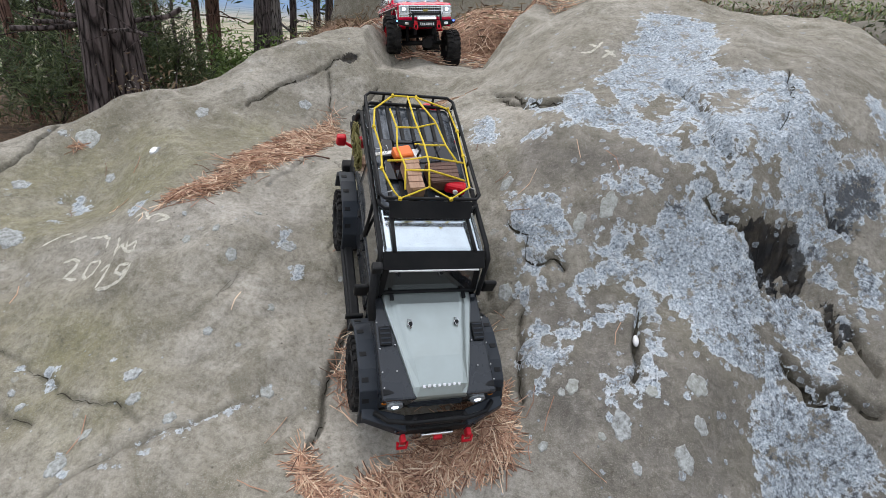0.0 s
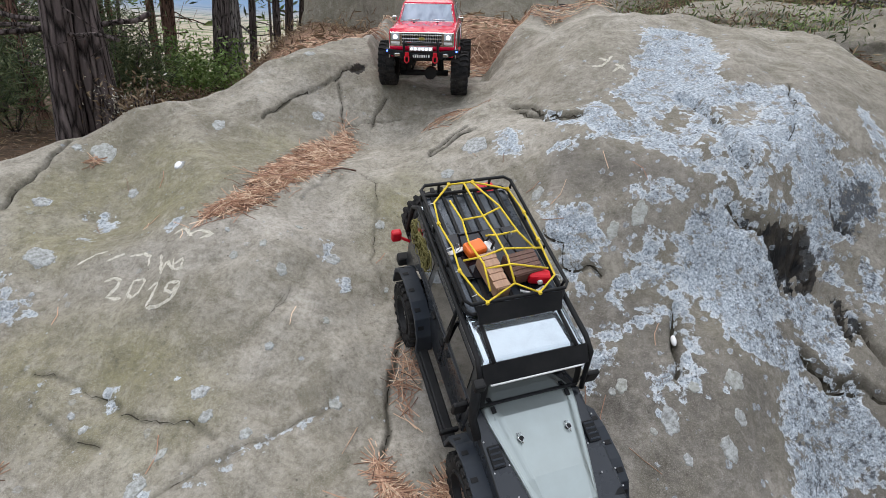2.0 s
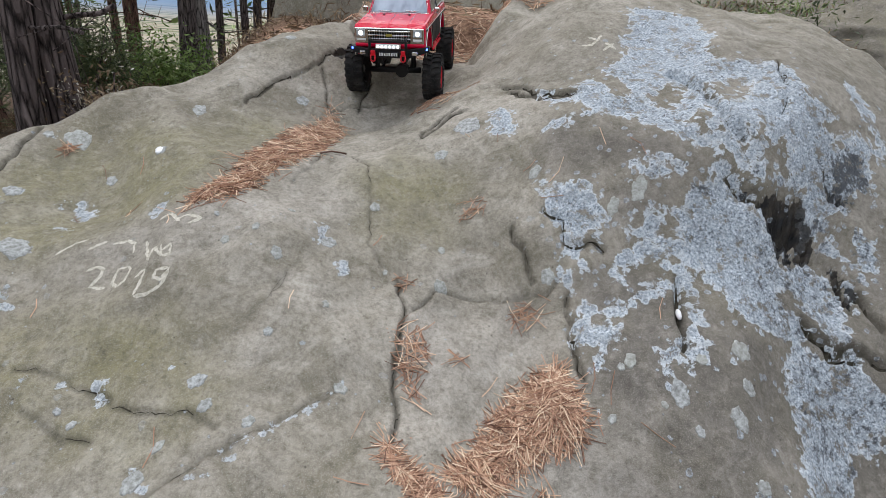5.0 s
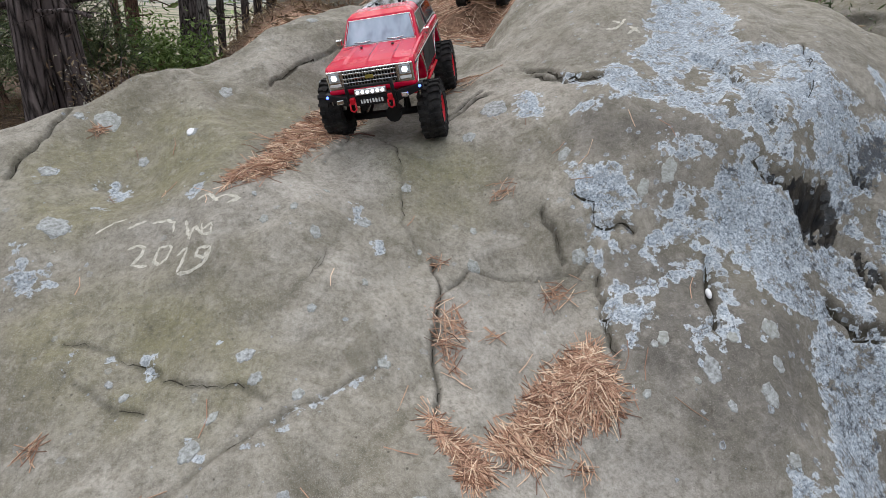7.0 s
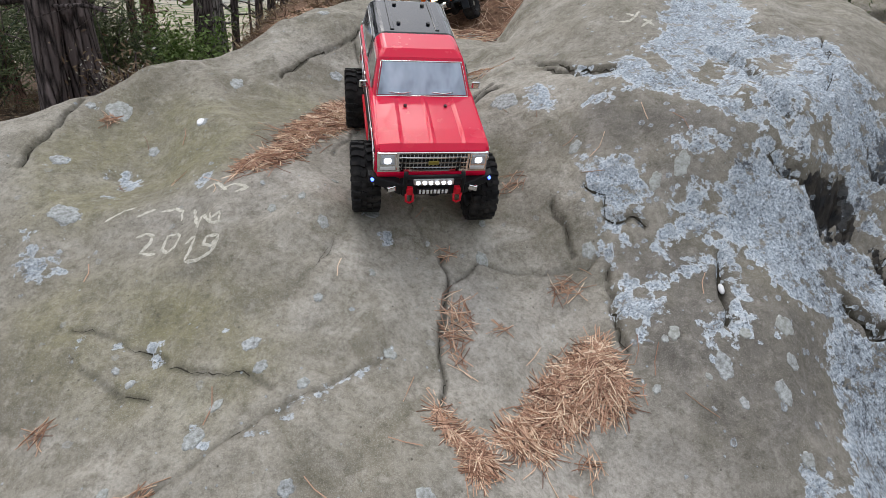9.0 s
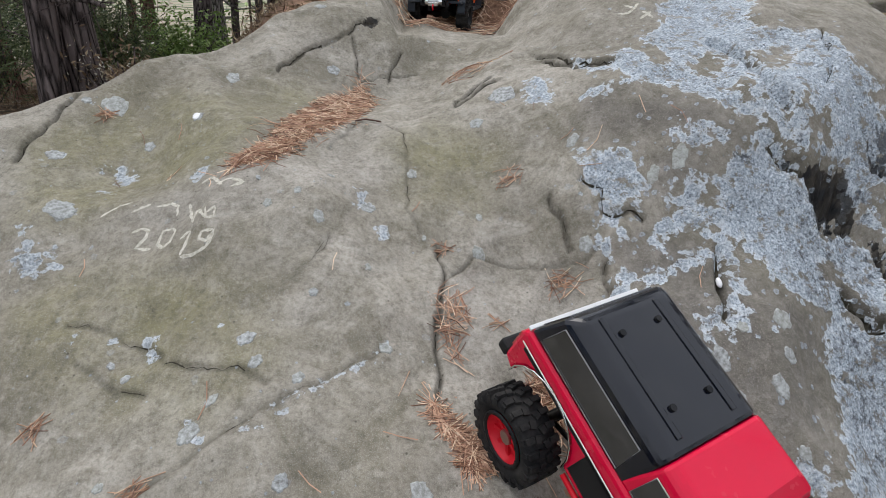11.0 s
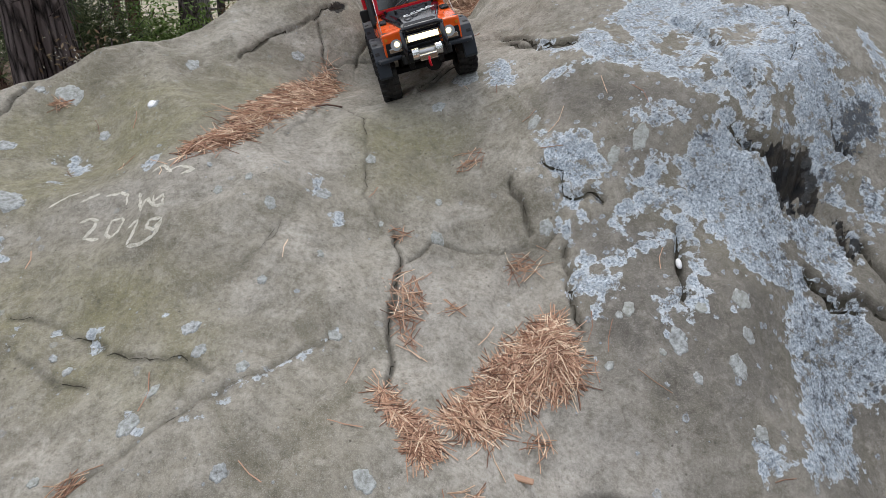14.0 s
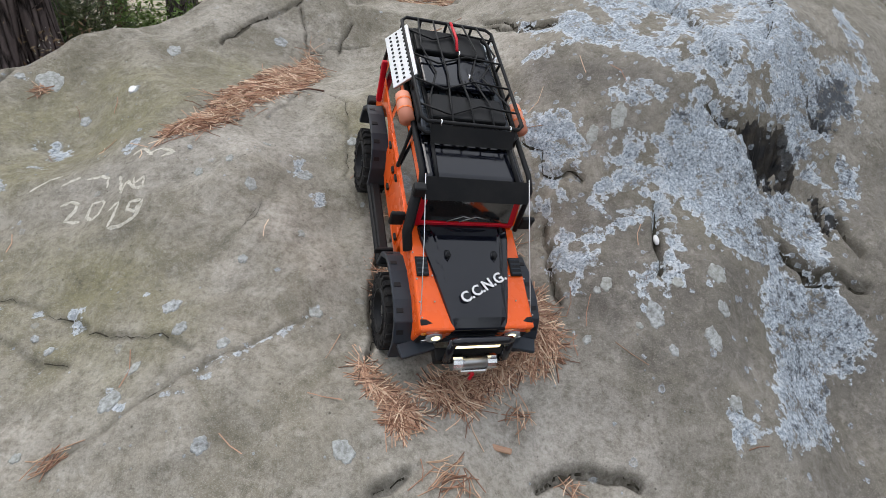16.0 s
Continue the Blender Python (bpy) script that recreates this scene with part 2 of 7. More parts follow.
def rock_form(x, y):
    """The large form of the rock, without cracks."""
    x, y = np.asarray(x, float), np.asarray(y, float)
    yy = np.minimum(y, 2.05 + 0.25 * np.tanh((y - 2.05) / 0.25))
    yc = np.where(y > 2.05, yy, y)
    z = 0.4363 + 0.0033 * x + 0.5698 * (yc - 1)
    for h, cx, cy, sx, sy, turn in SWELLS:
        ca, sa = math.cos(radians(turn)), math.sin(radians(turn))
        u, v = ((x - cx) * ca + (yc - cy) * sa) / sx, (-(x - cx) * sa + (yc - cy) * ca) / sy
        z = z + h * np.exp(-u * u - v * v)
    # the crown falls away in three humps at the back, and bulges a little on the far flank
    z = z - (0.060 + 0.016 * np.sin(x * 21 - 1.0)) * smooth(1.75, 2.12, y) * smooth(0.28, 0.42, x) * smooth(1.30, 1.14, x)
    z = z + 0.034 * np.exp(-((x + 0.83) / 0.08) ** 2 - ((y - 1.52) / 0.10) ** 2) + 0.018 * np.exp(-((x + 0.47) / 0.10) ** 2 - ((y - 1.88) / 0.12) ** 2)
    # the groove runs out level to the needle-covered shelf behind
    wall = 1.6 * np.maximum(0, np.abs(x + 0.03 - 0.25 * np.maximum(0, y - 2.0)) - 0.17)
    z = z - smooth(1.62, 1.92, y) * np.maximum(0, z - (0.795 + 0.03 * (y - 1.8) + wall))
    # it breaks off to the wood on both flanks and behind
    d = np.maximum(0, (x + 0.75) * -0.67 + (y - 1.62) * 0.745 + 0.02) * smooth(-0.16, -0.36, x)
    z = z - 2.2 * d * d / (d + 0.12)
    d = np.maximum(0, (x - 1.17) * 0.80 + (y - 1.80) * 0.60 - 0.15)
    z = z - 2.0 * d * d / (d + 0.16)
    d = np.maximum(0, y - (2.28 - 0.25 * np.clip(x - 0.4, 0, 1))) * smooth(0.22, 0.40, x)
    z = z - 2.0 * d * d / (d + 0.14)
    d = np.maximum(0, y - 2.42)
    z = z - 1.6 * d * d / (d + 0.3)
    d = np.maximum(0, -1.25 - x)
    z = z - 0.8 * d * d / (d + 0.3)
    d = np.maximum(0, x - 1.28)
    z = z - 1.2 * d * d / (d + 0.3)
    return z


# cracks and small ledges: their line, half width, depth, and the step across them
CRACKS = []
CRACKS.append(([(-0.241, 0.687), (-0.283, 0.656), (-0.361, 0.612), (-0.447, 0.572), (-0.502, 0.549), (-0.575, 0.511)], 0.005, 0.007, 0.008))
CRACKS.append(([(-0.757, 0.786), (-0.686, 0.765), (-0.606, 0.727), (-0.575, 0.694), (-0.499, 0.661), (-0.438, 0.645), (-0.411, 0.626)], 0.004, 0.006, 0.006))
CRACKS.append(([(-0.239, 1.276), (-0.200, 1.211), (-0.190, 1.085), (-0.195, 0.990), (-0.170, 0.943)], 0.003, 0.005, 0.000))
CRACKS.append(([(-0.138, 0.922), (-0.133, 0.860), (-0.151, 0.761), (-0.152, 0.672), (-0.162, 0.621)], 0.004, 0.009, -0.008))
CRACKS.append(([(-0.119, 0.853), (-0.065, 0.910), (-0.002, 0.919), (0.062, 0.897), (0.147, 0.886), (0.176, 0.902)], 0.004, 0.008, -0.010))
CRACKS.append(([(0.184, 0.873), (0.177, 0.806), (0.170, 0.752), (0.175, 0.717)], 0.004, 0.010, 0.010))
CRACKS.append(([(-0.304, 1.620), (-0.229, 1.672), (-0.140, 1.712)], 0.004, 0.008, -0.008))
CRACKS.append(([(0.763, 1.223), (0.726, 1.132), (0.680, 1.073)], 0.005, 0.010, 0.000))
CRACKS.append(([(0.167, 1.413), (0.216, 1.310), (0.283, 1.252)], 0.005, 0.011, 0.010))
CRACKS.append(([(-0.067, 1.338), (-0.042, 1.382), (0.029, 1.429)], 0.005, 0.008, 0.006))
CRACKS.append(([(-0.340, 0.876), (-0.352, 0.851), (-0.368, 0.818)], 0.005, 0.004, 0.000))
CRACKS.append(([(-0.358, 0.821), (-0.365, 0.838), (-0.348, 0.863)], 0.004, 0.003, 0.000))
CRACKS.append(([(-0.266, 1.271), (-0.305, 1.269), (-0.359, 1.149)], 0.004, 0.005, 0.000))
CRACKS.append(([(0.079, 0.472), (0.130, 0.493), (0.176, 0.498), (0.220, 0.490), (0.242, 0.471)], 0.006, 0.012, 0.012))
CRACKS.append(([(-0.156, 0.435), (-0.115, 0.453)], 0.006, 0.010, 0.008))
CRACKS.append(([(-0.716, 0.715), (-0.650, 0.673), (-0.592, 0.651)], 0.004, 0.006, 0.005))
CRACKS.append(([(0.533, 1.289), (0.552, 1.213), (0.559, 1.132), (0.543, 1.035), (0.563, 1.020)], 0.010, 0.028, 0.012))
CRACKS.append(([(0.518, 0.973), (0.546, 0.952), (0.591, 0.939)], 0.006, 0.020, 0.010))
CRACKS.append(([(0.158, 1.008), (0.193, 0.978), (0.194, 0.948), (0.240, 0.931), (0.261, 0.913)], 0.004, 0.010, 0.006))
CRACKS.append(([(0.389, 0.848), (0.382, 0.819), (0.373, 0.776), (0.358, 0.734)], 0.006, 0.020, 0.000))
CRACKS.append(([(0.646, 0.804), (0.673, 0.774), (0.683, 0.754), (0.731, 0.743)], 0.006, 0.020, 0.012))
CRACKS.append(([(0.096, 1.005), (0.113, 0.950), (0.126, 0.915)], 0.004, 0.010, 0.008))
CRACKS.append(([(-0.969, 1.397), (-0.986, 1.314), (-0.988, 1.251), (-1.001, 1.157)], 0.004, 0.016, 0.000))
CRACKS.append(([(0.158, 1.462), (0.200, 1.388), (0.218, 1.315), (0.261, 1.274), (0.282, 1.260)], 0.004, 0.012, 0.008))
CRACKS.append(([(0.780, 1.262), (0.771, 1.238), (0.729, 1.161)], 0.004, 0.008, 0.000))
CRACKS.append(([(-0.527, 1.533), (-0.462, 1.640), (-0.374, 1.719), (-0.329, 1.780), (-0.262, 1.832)], 0.003, 0.009, 0.006))
CRACKS.append(([(-0.338, 1.743), (-0.322, 1.677), (-0.316, 1.637)], 0.004, 0.009, 0.000))
CRACKS.append(([(-0.189, 1.757), (-0.223, 1.699), (-0.225, 1.660)], 0.004, 0.012, 0.008))
CRACKS.append(([(-0.069, 1.322), (-0.013, 1.390), (0.038, 1.400)], 0.005, 0.010, 0.008))
CRACKS.append(([(0.635, 0.794), (0.666, 0.775), (0.688, 0.758), (0.742, 0.750), (0.796, 0.734)], 0.006, 0.018, 0.008))
CRACKS.append(([(0.796, 0.853), (0.801, 0.819), (0.808, 0.785)], 0.006, 0.018, 0.008))
# outlines of the lichen sheets and crusts
LICHEN = []
LICHEN.append([(0.160, 1.074), (0.199, 1.020), (0.221, 1.026), (0.253, 1.024), (0.270, 0.996), (0.260, 0.973), (0.271, 0.953), (0.262, 0.935), (0.230, 0.947), (0.198, 0.948), (0.192, 0.975), (0.169, 0.978), (0.152, 1.010)])
LICHEN.append([(0.173, 0.958), (0.198, 0.945), (0.210, 0.935), (0.228, 0.903), (0.256, 0.882), (0.291, 0.870), (0.296, 0.850), (0.284, 0.843), (0.259, 0.872), (0.219, 0.883), (0.206, 0.932), (0.178, 0.945)])
LICHEN.append([(0.182, 0.904), (0.202, 0.875), (0.199, 0.857), (0.187, 0.870), (0.178, 0.888)])
LICHEN.append([(0.207, 0.852), (0.236, 0.840), (0.229, 0.819), (0.204, 0.821), (0.197, 0.841)])
LICHEN.append([(0.191, 0.809), (0.220, 0.808), (0.252, 0.783), (0.248, 0.755), (0.223, 0.737), (0.200, 0.722), (0.190, 0.720), (0.202, 0.755), (0.180, 0.772)])
LICHEN.append([(0.320, 1.031), (0.347, 1.015), (0.359, 0.999), (0.391, 0.994), (0.429, 0.981), (0.426, 0.969), (0.383, 0.976), (0.361, 0.974), (0.342, 0.991), (0.326, 1.012)])
LICHEN.append([(0.291, 0.933), (0.318, 0.935), (0.340, 0.928), (0.342, 0.944), (0.362, 0.942), (0.370, 0.922), (0.396, 0.915), (0.398, 0.936), (0.419, 0.942), (0.425, 0.954), (0.441, 0.967), (0.472, 0.971), (0.495, 0.983), (0.519, 0.986), (0.518, 0.971), (0.538, 0.957), (0.566, 0.941), (0.592, 0.915), (0.630, 0.905), (0.620, 0.883), (0.450, 0.847), (0.377, 0.869), (0.316, 0.886), (0.279, 0.888), (0.301, 0.905), (0.332, 0.903), (0.357, 0.913), (0.294, 0.923)])
LICHEN.append([(0.338, 0.884), (0.458, 0.871), (0.621, 0.886), (0.710, 0.901), (0.737, 0.890), (0.756, 0.873), (0.755, 0.839), (0.735, 0.787), (0.662, 0.775), (0.597, 0.751), (0.545, 0.763), (0.500, 0.780), (0.472, 0.796), (0.449, 0.820), (0.438, 0.848), (0.422, 0.860), (0.412, 0.824), (0.409, 0.772), (0.382, 0.717), (0.353, 0.702), (0.366, 0.741), (0.380, 0.784), (0.386, 0.842), (0.333, 0.832), (0.294, 0.824), (0.251, 0.805), (0.236, 0.809), (0.236, 0.823), (0.304, 0.839), (0.337, 0.844), (0.373, 0.858)])
LICHEN.append([(0.522, 1.000), (0.592, 0.995), (0.603, 0.965), (0.648, 0.977), (0.670, 1.020), (0.868, 1.074), (0.750, 0.770), (0.790, 0.863), (0.772, 0.890), (0.737, 0.914), (0.732, 0.968), (0.700, 0.977), (0.617, 0.959), (0.585, 0.958), (0.552, 0.969), (0.532, 0.983)])
LICHEN.append([(0.561, 0.770), (0.597, 0.751), (0.571, 0.715), (0.578, 0.684), (0.562, 0.642), (0.518, 0.582), (0.496, 0.512), (0.500, 0.495), (0.626, 0.524), (0.739, 0.752), (0.719, 0.773), (0.662, 0.757), (0.648, 0.780)])
LICHEN.append([(0.425, 0.542), (0.448, 0.538), (0.469, 0.529), (0.470, 0.514), (0.445, 0.504), (0.406, 0.495), (0.409, 0.515)])
LICHEN.append([(0.312, 0.736), (0.349, 0.742), (0.341, 0.721), (0.307, 0.691), (0.300, 0.705)])
LICHEN.append([(0.304, 0.678), (0.321, 0.684), (0.348, 0.679), (0.343, 0.665), (0.324, 0.662), (0.305, 0.671)])
LICHEN.append([(0.436, 0.718), (0.475, 0.727), (0.472, 0.708), (0.443, 0.702)])
LICHEN.append([(0.471, 1.493), (0.531, 1.572), (0.564, 1.682), (0.652, 1.678), (0.707, 1.638), (0.748, 1.597), (0.719, 1.507), (0.701, 1.427), (0.636, 1.329), (0.641, 1.281), (0.696, 1.278), (0.752, 1.250), (0.774, 1.238), (0.774, 1.181), (0.776, 1.124), (0.813, 1.104), (0.827, 1.085), (0.779, 1.065), (0.812, 1.066), (0.918, 1.080), (0.946, 1.054), (0.494, 0.985), (0.487, 1.004), (0.456, 1.018), (0.438, 1.037), (0.394, 1.074), (0.372, 1.114), (0.315, 1.134), (0.291, 1.180), (0.264, 1.221), (0.290, 1.286), (0.331, 1.328), (0.349, 1.242), (0.356, 1.204), (0.388, 1.217), (0.403, 1.297), (0.379, 1.307), (0.380, 1.334), (0.430, 1.371), (0.468, 1.437)])
LICHEN.append([(0.949, 1.233), (0.981, 1.226), (0.980, 1.152), (0.968, 1.077), (0.946, 1.071), (0.927, 1.115), (0.911, 1.161)])
LICHEN.append([(0.221, 1.332), (0.234, 1.297), (0.260, 1.227), (0.228, 1.249), (0.220, 1.308)])
LICHEN.append([(0.211, 1.183), (0.236, 1.180), (0.269, 1.155), (0.237, 1.157)])
LICHEN.append([(0.099, 1.338), (0.131, 1.320), (0.154, 1.266), (0.142, 1.234), (0.100, 1.219), (0.082, 1.249)])
LICHEN.append([(-0.939, 1.010), (-0.900, 0.979), (-0.869, 0.948), (-0.845, 0.931), (-0.850, 0.984), (-0.841, 0.984), (-0.838, 0.937), (-0.818, 0.947), (-0.808, 0.910), (-0.820, 0.893), (-0.846, 0.911), (-0.843, 0.891), (-0.872, 0.903), (-0.902, 0.920)])
LICHEN.append([(-0.828, 1.146), (-0.830, 1.193), (-0.801, 1.210), (-0.758, 1.163), (-0.765, 1.141), (-0.781, 1.111), (-0.815, 1.125)])
LICHEN.append([(-0.863, 1.184), (-0.848, 1.202), (-0.824, 1.154), (-0.842, 1.154)])
LICHEN.append([(-0.832, 1.123), (-0.802, 1.107), (-0.780, 1.061), (-0.829, 1.104)])
LICHEN.append([(-0.897, 1.365), (-0.874, 1.390), (-0.850, 1.380), (-0.867, 1.346), (-0.892, 1.349)])
LICHEN.append([(-0.876, 1.000), (-0.875, 1.027), (-0.848, 1.044), (-0.834, 1.023), (-0.843, 1.006), (-0.868, 0.995)])
LICHEN.append([(-0.958, 1.186), (-0.928, 1.209), (-0.918, 1.183), (-0.949, 1.172)])
LICHEN.append([(-0.630, 1.078), (-0.589, 1.072), (-0.561, 1.035), (-0.569, 1.015), (-0.607, 1.031)])
LICHEN.append([(-0.268, 0.945), (-0.230, 0.964), (-0.222, 0.941), (-0.246, 0.908), (-0.262, 0.923)])
LICHEN.append([(-0.294, 1.006), (-0.273, 1.015), (-0.275, 0.963), (-0.293, 0.966)])
LICHEN.append([(-0.346, 0.623), (-0.316, 0.645), (-0.282, 0.657), (-0.277, 0.649), (-0.306, 0.624), (-0.339, 0.602)])
LICHEN.append([(-0.250, 0.691), (-0.231, 0.696), (-0.230, 0.685), (-0.245, 0.678)])
LICHEN.append([(-0.952, 1.379), (-0.934, 1.384), (-0.921, 1.365), (-0.938, 1.354)])
LICHEN.append([(-0.392, 0.613), (-0.362, 0.623), (-0.353, 0.607), (-0.381, 0.593)])
LICHEN.append([(0.763, 1.054), (0.823, 1.060), (0.888, 1.062), (0.911, 1.054), (0.891, 0.983), (0.816, 0.977), (0.755, 0.976), (0.732, 0.942), (0.709, 0.919), (0.698, 0.961), (0.719, 0.971), (0.739, 1.006)])
LICHEN.append([(0.722, 0.938), (0.761, 0.917), (0.790, 0.893), (0.822, 0.871), (0.859, 0.867), (0.879, 0.929), (0.807, 0.951), (0.754, 0.958)])
LICHEN.append([(0.630, 0.891), (0.696, 0.900), (0.729, 0.876), (0.731, 0.817), (0.723, 0.762), (0.685, 0.754), (0.655, 0.788), (0.635, 0.825), (0.611, 0.848)])
LICHEN.append([(0.592, 0.753), (0.667, 0.756), (0.692, 0.744), (0.736, 0.728), (0.769, 0.705), (0.791, 0.679), (0.785, 0.650), (0.549, 0.620), (0.559, 0.678), (0.549, 0.711)])
LICHEN.append([(-0.538, 0.753), (-0.515, 0.751), (-0.503, 0.728), (-0.529, 0.737)])
LICHEN.append([(-0.684, 0.769), (-0.664, 0.764), (-0.664, 0.751), (-0.682, 0.752)])
LICHEN.append([(-0.620, 0.753), (-0.597, 0.730), (-0.586, 0.712), (-0.601, 0.714), (-0.618, 0.734)])
LICHEN.append([(-0.440, 0.563), (-0.415, 0.569), (-0.395, 0.598), (-0.384, 0.583), (-0.409, 0.558), (-0.430, 0.551)])
LICHEN.append([(-0.526, 0.593), (-0.505, 0.592), (-0.495, 0.565), (-0.516, 0.563)])
LICHEN.append([(-0.740, 0.763), (-0.722, 0.770), (-0.718, 0.756), (-0.729, 0.745)])
# bare stone showing through the sheets
BARE = []
BARE.append([(0.573, 1.193), (0.645, 1.200), (0.685, 1.177), (0.621, 1.130), (0.579, 1.137)])
BARE.append([(0.468, 1.081), (0.524, 1.093), (0.498, 1.021), (0.463, 1.022)])
BARE.append([(0.434, 1.193), (0.498, 1.235), (0.514, 1.201), (0.461, 1.132), (0.434, 1.157)])
BARE.append([(0.572, 1.009), (0.609, 1.039), (0.616, 1.023), (0.626, 1.001), (0.597, 1.007)])
BARE.append([(0.592, 0.836), (0.634, 0.839), (0.669, 0.801), (0.671, 0.779), (0.646, 0.804), (0.613, 0.817)])
BARE.append([(0.782, 0.965), (0.831, 0.949), (0.817, 0.899), (0.787, 0.910), (0.766, 0.936)])
BARE.append([(0.744, 0.830), (0.800, 0.798), (0.797, 0.767), (0.742, 0.754), (0.728, 0.773)])
BARE.append([(0.763, 0.951), (0.815, 0.933), (0.872, 0.936), (0.888, 0.964), (0.785, 0.956)])
# deep dark clefts and pits
PITS = []
PITS.append([(0.556, 0.948), (0.587, 0.947), (0.652, 0.965), (0.695, 0.973), (0.716, 0.967), (0.710, 0.947), (0.730, 0.926), (0.714, 0.911), (0.656, 0.909), (0.622, 0.887), (0.609, 0.904), (0.592, 0.915), (0.587, 0.931), (0.570, 0.940)])
PITS.append([(0.513, 0.974), (0.537, 0.964), (0.565, 0.945), (0.548, 0.947), (0.525, 0.967)])
PITS.append([(0.632, 0.894), (0.692, 0.914), (0.752, 0.891), (0.780, 0.871), (0.773, 0.820), (0.756, 0.819), (0.750, 0.881), (0.711, 0.897), (0.627, 0.883)])
PITS.append([(-0.329, 1.780), (-0.297, 1.823), (-0.259, 1.841), (-0.258, 1.813), (-0.287, 1.795)])
PITS.append([(0.747, 1.023), (0.789, 0.978), (0.840, 0.978), (0.835, 0.967), (0.776, 0.966)])
PITS.append([(0.702, 0.908), (0.741, 0.901), (0.768, 0.875), (0.778, 0.835), (0.800, 0.837), (0.796, 0.861), (0.771, 0.892), (0.728, 0.906)])
# blackened, speckled lichen
SHADOWY = []
SHADOWY.append([(0.203, 0.944), (0.240, 0.933), (0.278, 0.913), (0.317, 0.909), (0.302, 0.904), (0.254, 0.895), (0.232, 0.926)])
SHADOWY.append([(0.430, 0.965), (0.485, 0.971), (0.494, 0.959), (0.465, 0.943), (0.434, 0.947)])
SHADOWY.append([(0.254, 0.933), (0.311, 0.921), (0.356, 0.915), (0.328, 0.908), (0.259, 0.924)])
SHADOWY.append([(0.585, 0.959), (0.633, 0.968), (0.715, 0.984), (0.732, 0.976), (0.652, 0.966), (0.587, 0.947)])
SHADOWY.append([(0.764, 1.034), (0.857, 1.053), (0.835, 0.963), (0.782, 0.960)])
SHADOWY.append([(0.256, 1.578), (0.281, 1.561), (0.320, 1.536), (0.317, 1.498), (0.279, 1.490), (0.250, 1.521)])
SHADOWY.append([(0.755, 0.978), (0.835, 0.977), (0.888, 0.964), (0.886, 0.955), (0.808, 0.963), (0.757, 0.973)])
SHADOWY.append([(0.796, 1.046), (0.884, 1.052), (0.891, 0.983), (0.812, 0.979)])
# greenish bloom
MOSSY = []
MOSSY.append([(-0.987, 1.126), (-0.983, 1.262), (-0.869, 1.414), (-0.662, 1.390), (-0.453, 1.528), (-0.411, 1.472), (-0.511, 1.216), (-0.568, 1.056), (-0.623, 1.054), (-0.679, 1.021), (-0.787, 1.018), (-0.867, 0.993), (-0.933, 1.009)])
MOSSY.append([(-0.793, 0.896), (-0.580, 0.849), (-0.454, 0.783), (-0.406, 0.650), (-0.511, 0.581), (-0.699, 0.665), (-0.812, 0.734), (-0.861, 0.838)])
MOSSY.append([(-0.263, 1.171), (-0.106, 1.277), (0.012, 1.145), (-0.051, 1.014), (-0.191, 0.990)])
# pale rubbed stone
PALE = []
PALE.append([(-0.784, 1.011), (-0.619, 1.037), (-0.440, 1.071), (-0.360, 1.167), (-0.265, 1.229), (-0.190, 1.085), (-0.302, 1.000), (-0.452, 0.945), (-0.601, 0.934), (-0.710, 0.950)])
PALE.append([(-0.107, 0.878), (0.097, 0.903), (0.159, 0.792), (0.047, 0.749), (-0.059, 0.656), (-0.130, 0.600), (-0.137, 0.732)])
PALE.append([(-0.155, 0.505), (0.033, 0.598), (0.163, 0.600), (0.282, 0.536), (0.270, 0.498), (-0.157, 0.466)])
# brown-grey stained stone
STAINED = []
STAINED.append([(0.199, 0.891), (0.188, 0.747), (0.173, 0.675), (0.243, 0.619), (0.278, 0.554), (0.430, 0.544), (0.499, 0.546), (0.579, 0.746), (0.455, 0.785), (0.348, 0.879), (0.244, 0.898)])
STAINED.append([(0.272, 1.005), (0.341, 0.985), (0.412, 0.960), (0.386, 0.920), (0.282, 0.942)])
STAINED.append([(0.208, 1.188), (0.359, 1.111), (0.485, 0.999), (0.456, 0.970), (0.224, 1.040), (0.162, 1.137)])
# round rosettes of lichen: place, radius
ROSETTES = []
ROSETTES += [(-0.662, 1.270, 0.013), (-0.630, 1.481, 0.018), (0.040, 1.308, 0.031), (0.338, 0.974, 0.016), (-0.057, 0.919, 0.012), (-0.239, 0.688, 0.010), (0.153, 0.911, 0.012), (0.251, 0.718, 0.011)]
ROSETTES += [(-0.862, 1.026, 0.026), (-0.944, 1.374, 0.011), (-0.880, 1.368, 0.028), (-0.939, 1.190, 0.018), (-0.769, 1.251, 0.012), (-0.031, 1.228, 0.014), (0.157, 1.093, 0.012), (0.287, 0.966, 0.012)]
ROSETTES += [(-0.361, 0.907, 0.011), (-0.403, 0.954, 0.008), (-0.453, 0.700, 0.013), (-0.367, 0.632, 0.009), (-0.488, 0.617, 0.009), (-0.432, 0.658, 0.010), (-0.270, 0.834, 0.006), (-0.358, 0.769, 0.007)]
ROSETTES += [(-0.511, 0.579, 0.014), (-0.184, 1.085, 0.010), (-0.049, 0.992, 0.008), (0.325, 0.669, 0.017), (0.340, 0.616, 0.008), (0.456, 0.719, 0.016), (0.452, 0.671, 0.011), (0.416, 0.628, 0.015)]
ROSETTES += [(0.199, 0.645, 0.007), (0.291, 0.653, 0.006), (0.428, 0.551, 0.010), (0.233, 0.712, 0.006), (-0.374, 0.495, 0.010), (-0.193, 0.476, 0.014), (-0.615, 0.530, 0.007), (-0.348, 1.033, 0.007)]
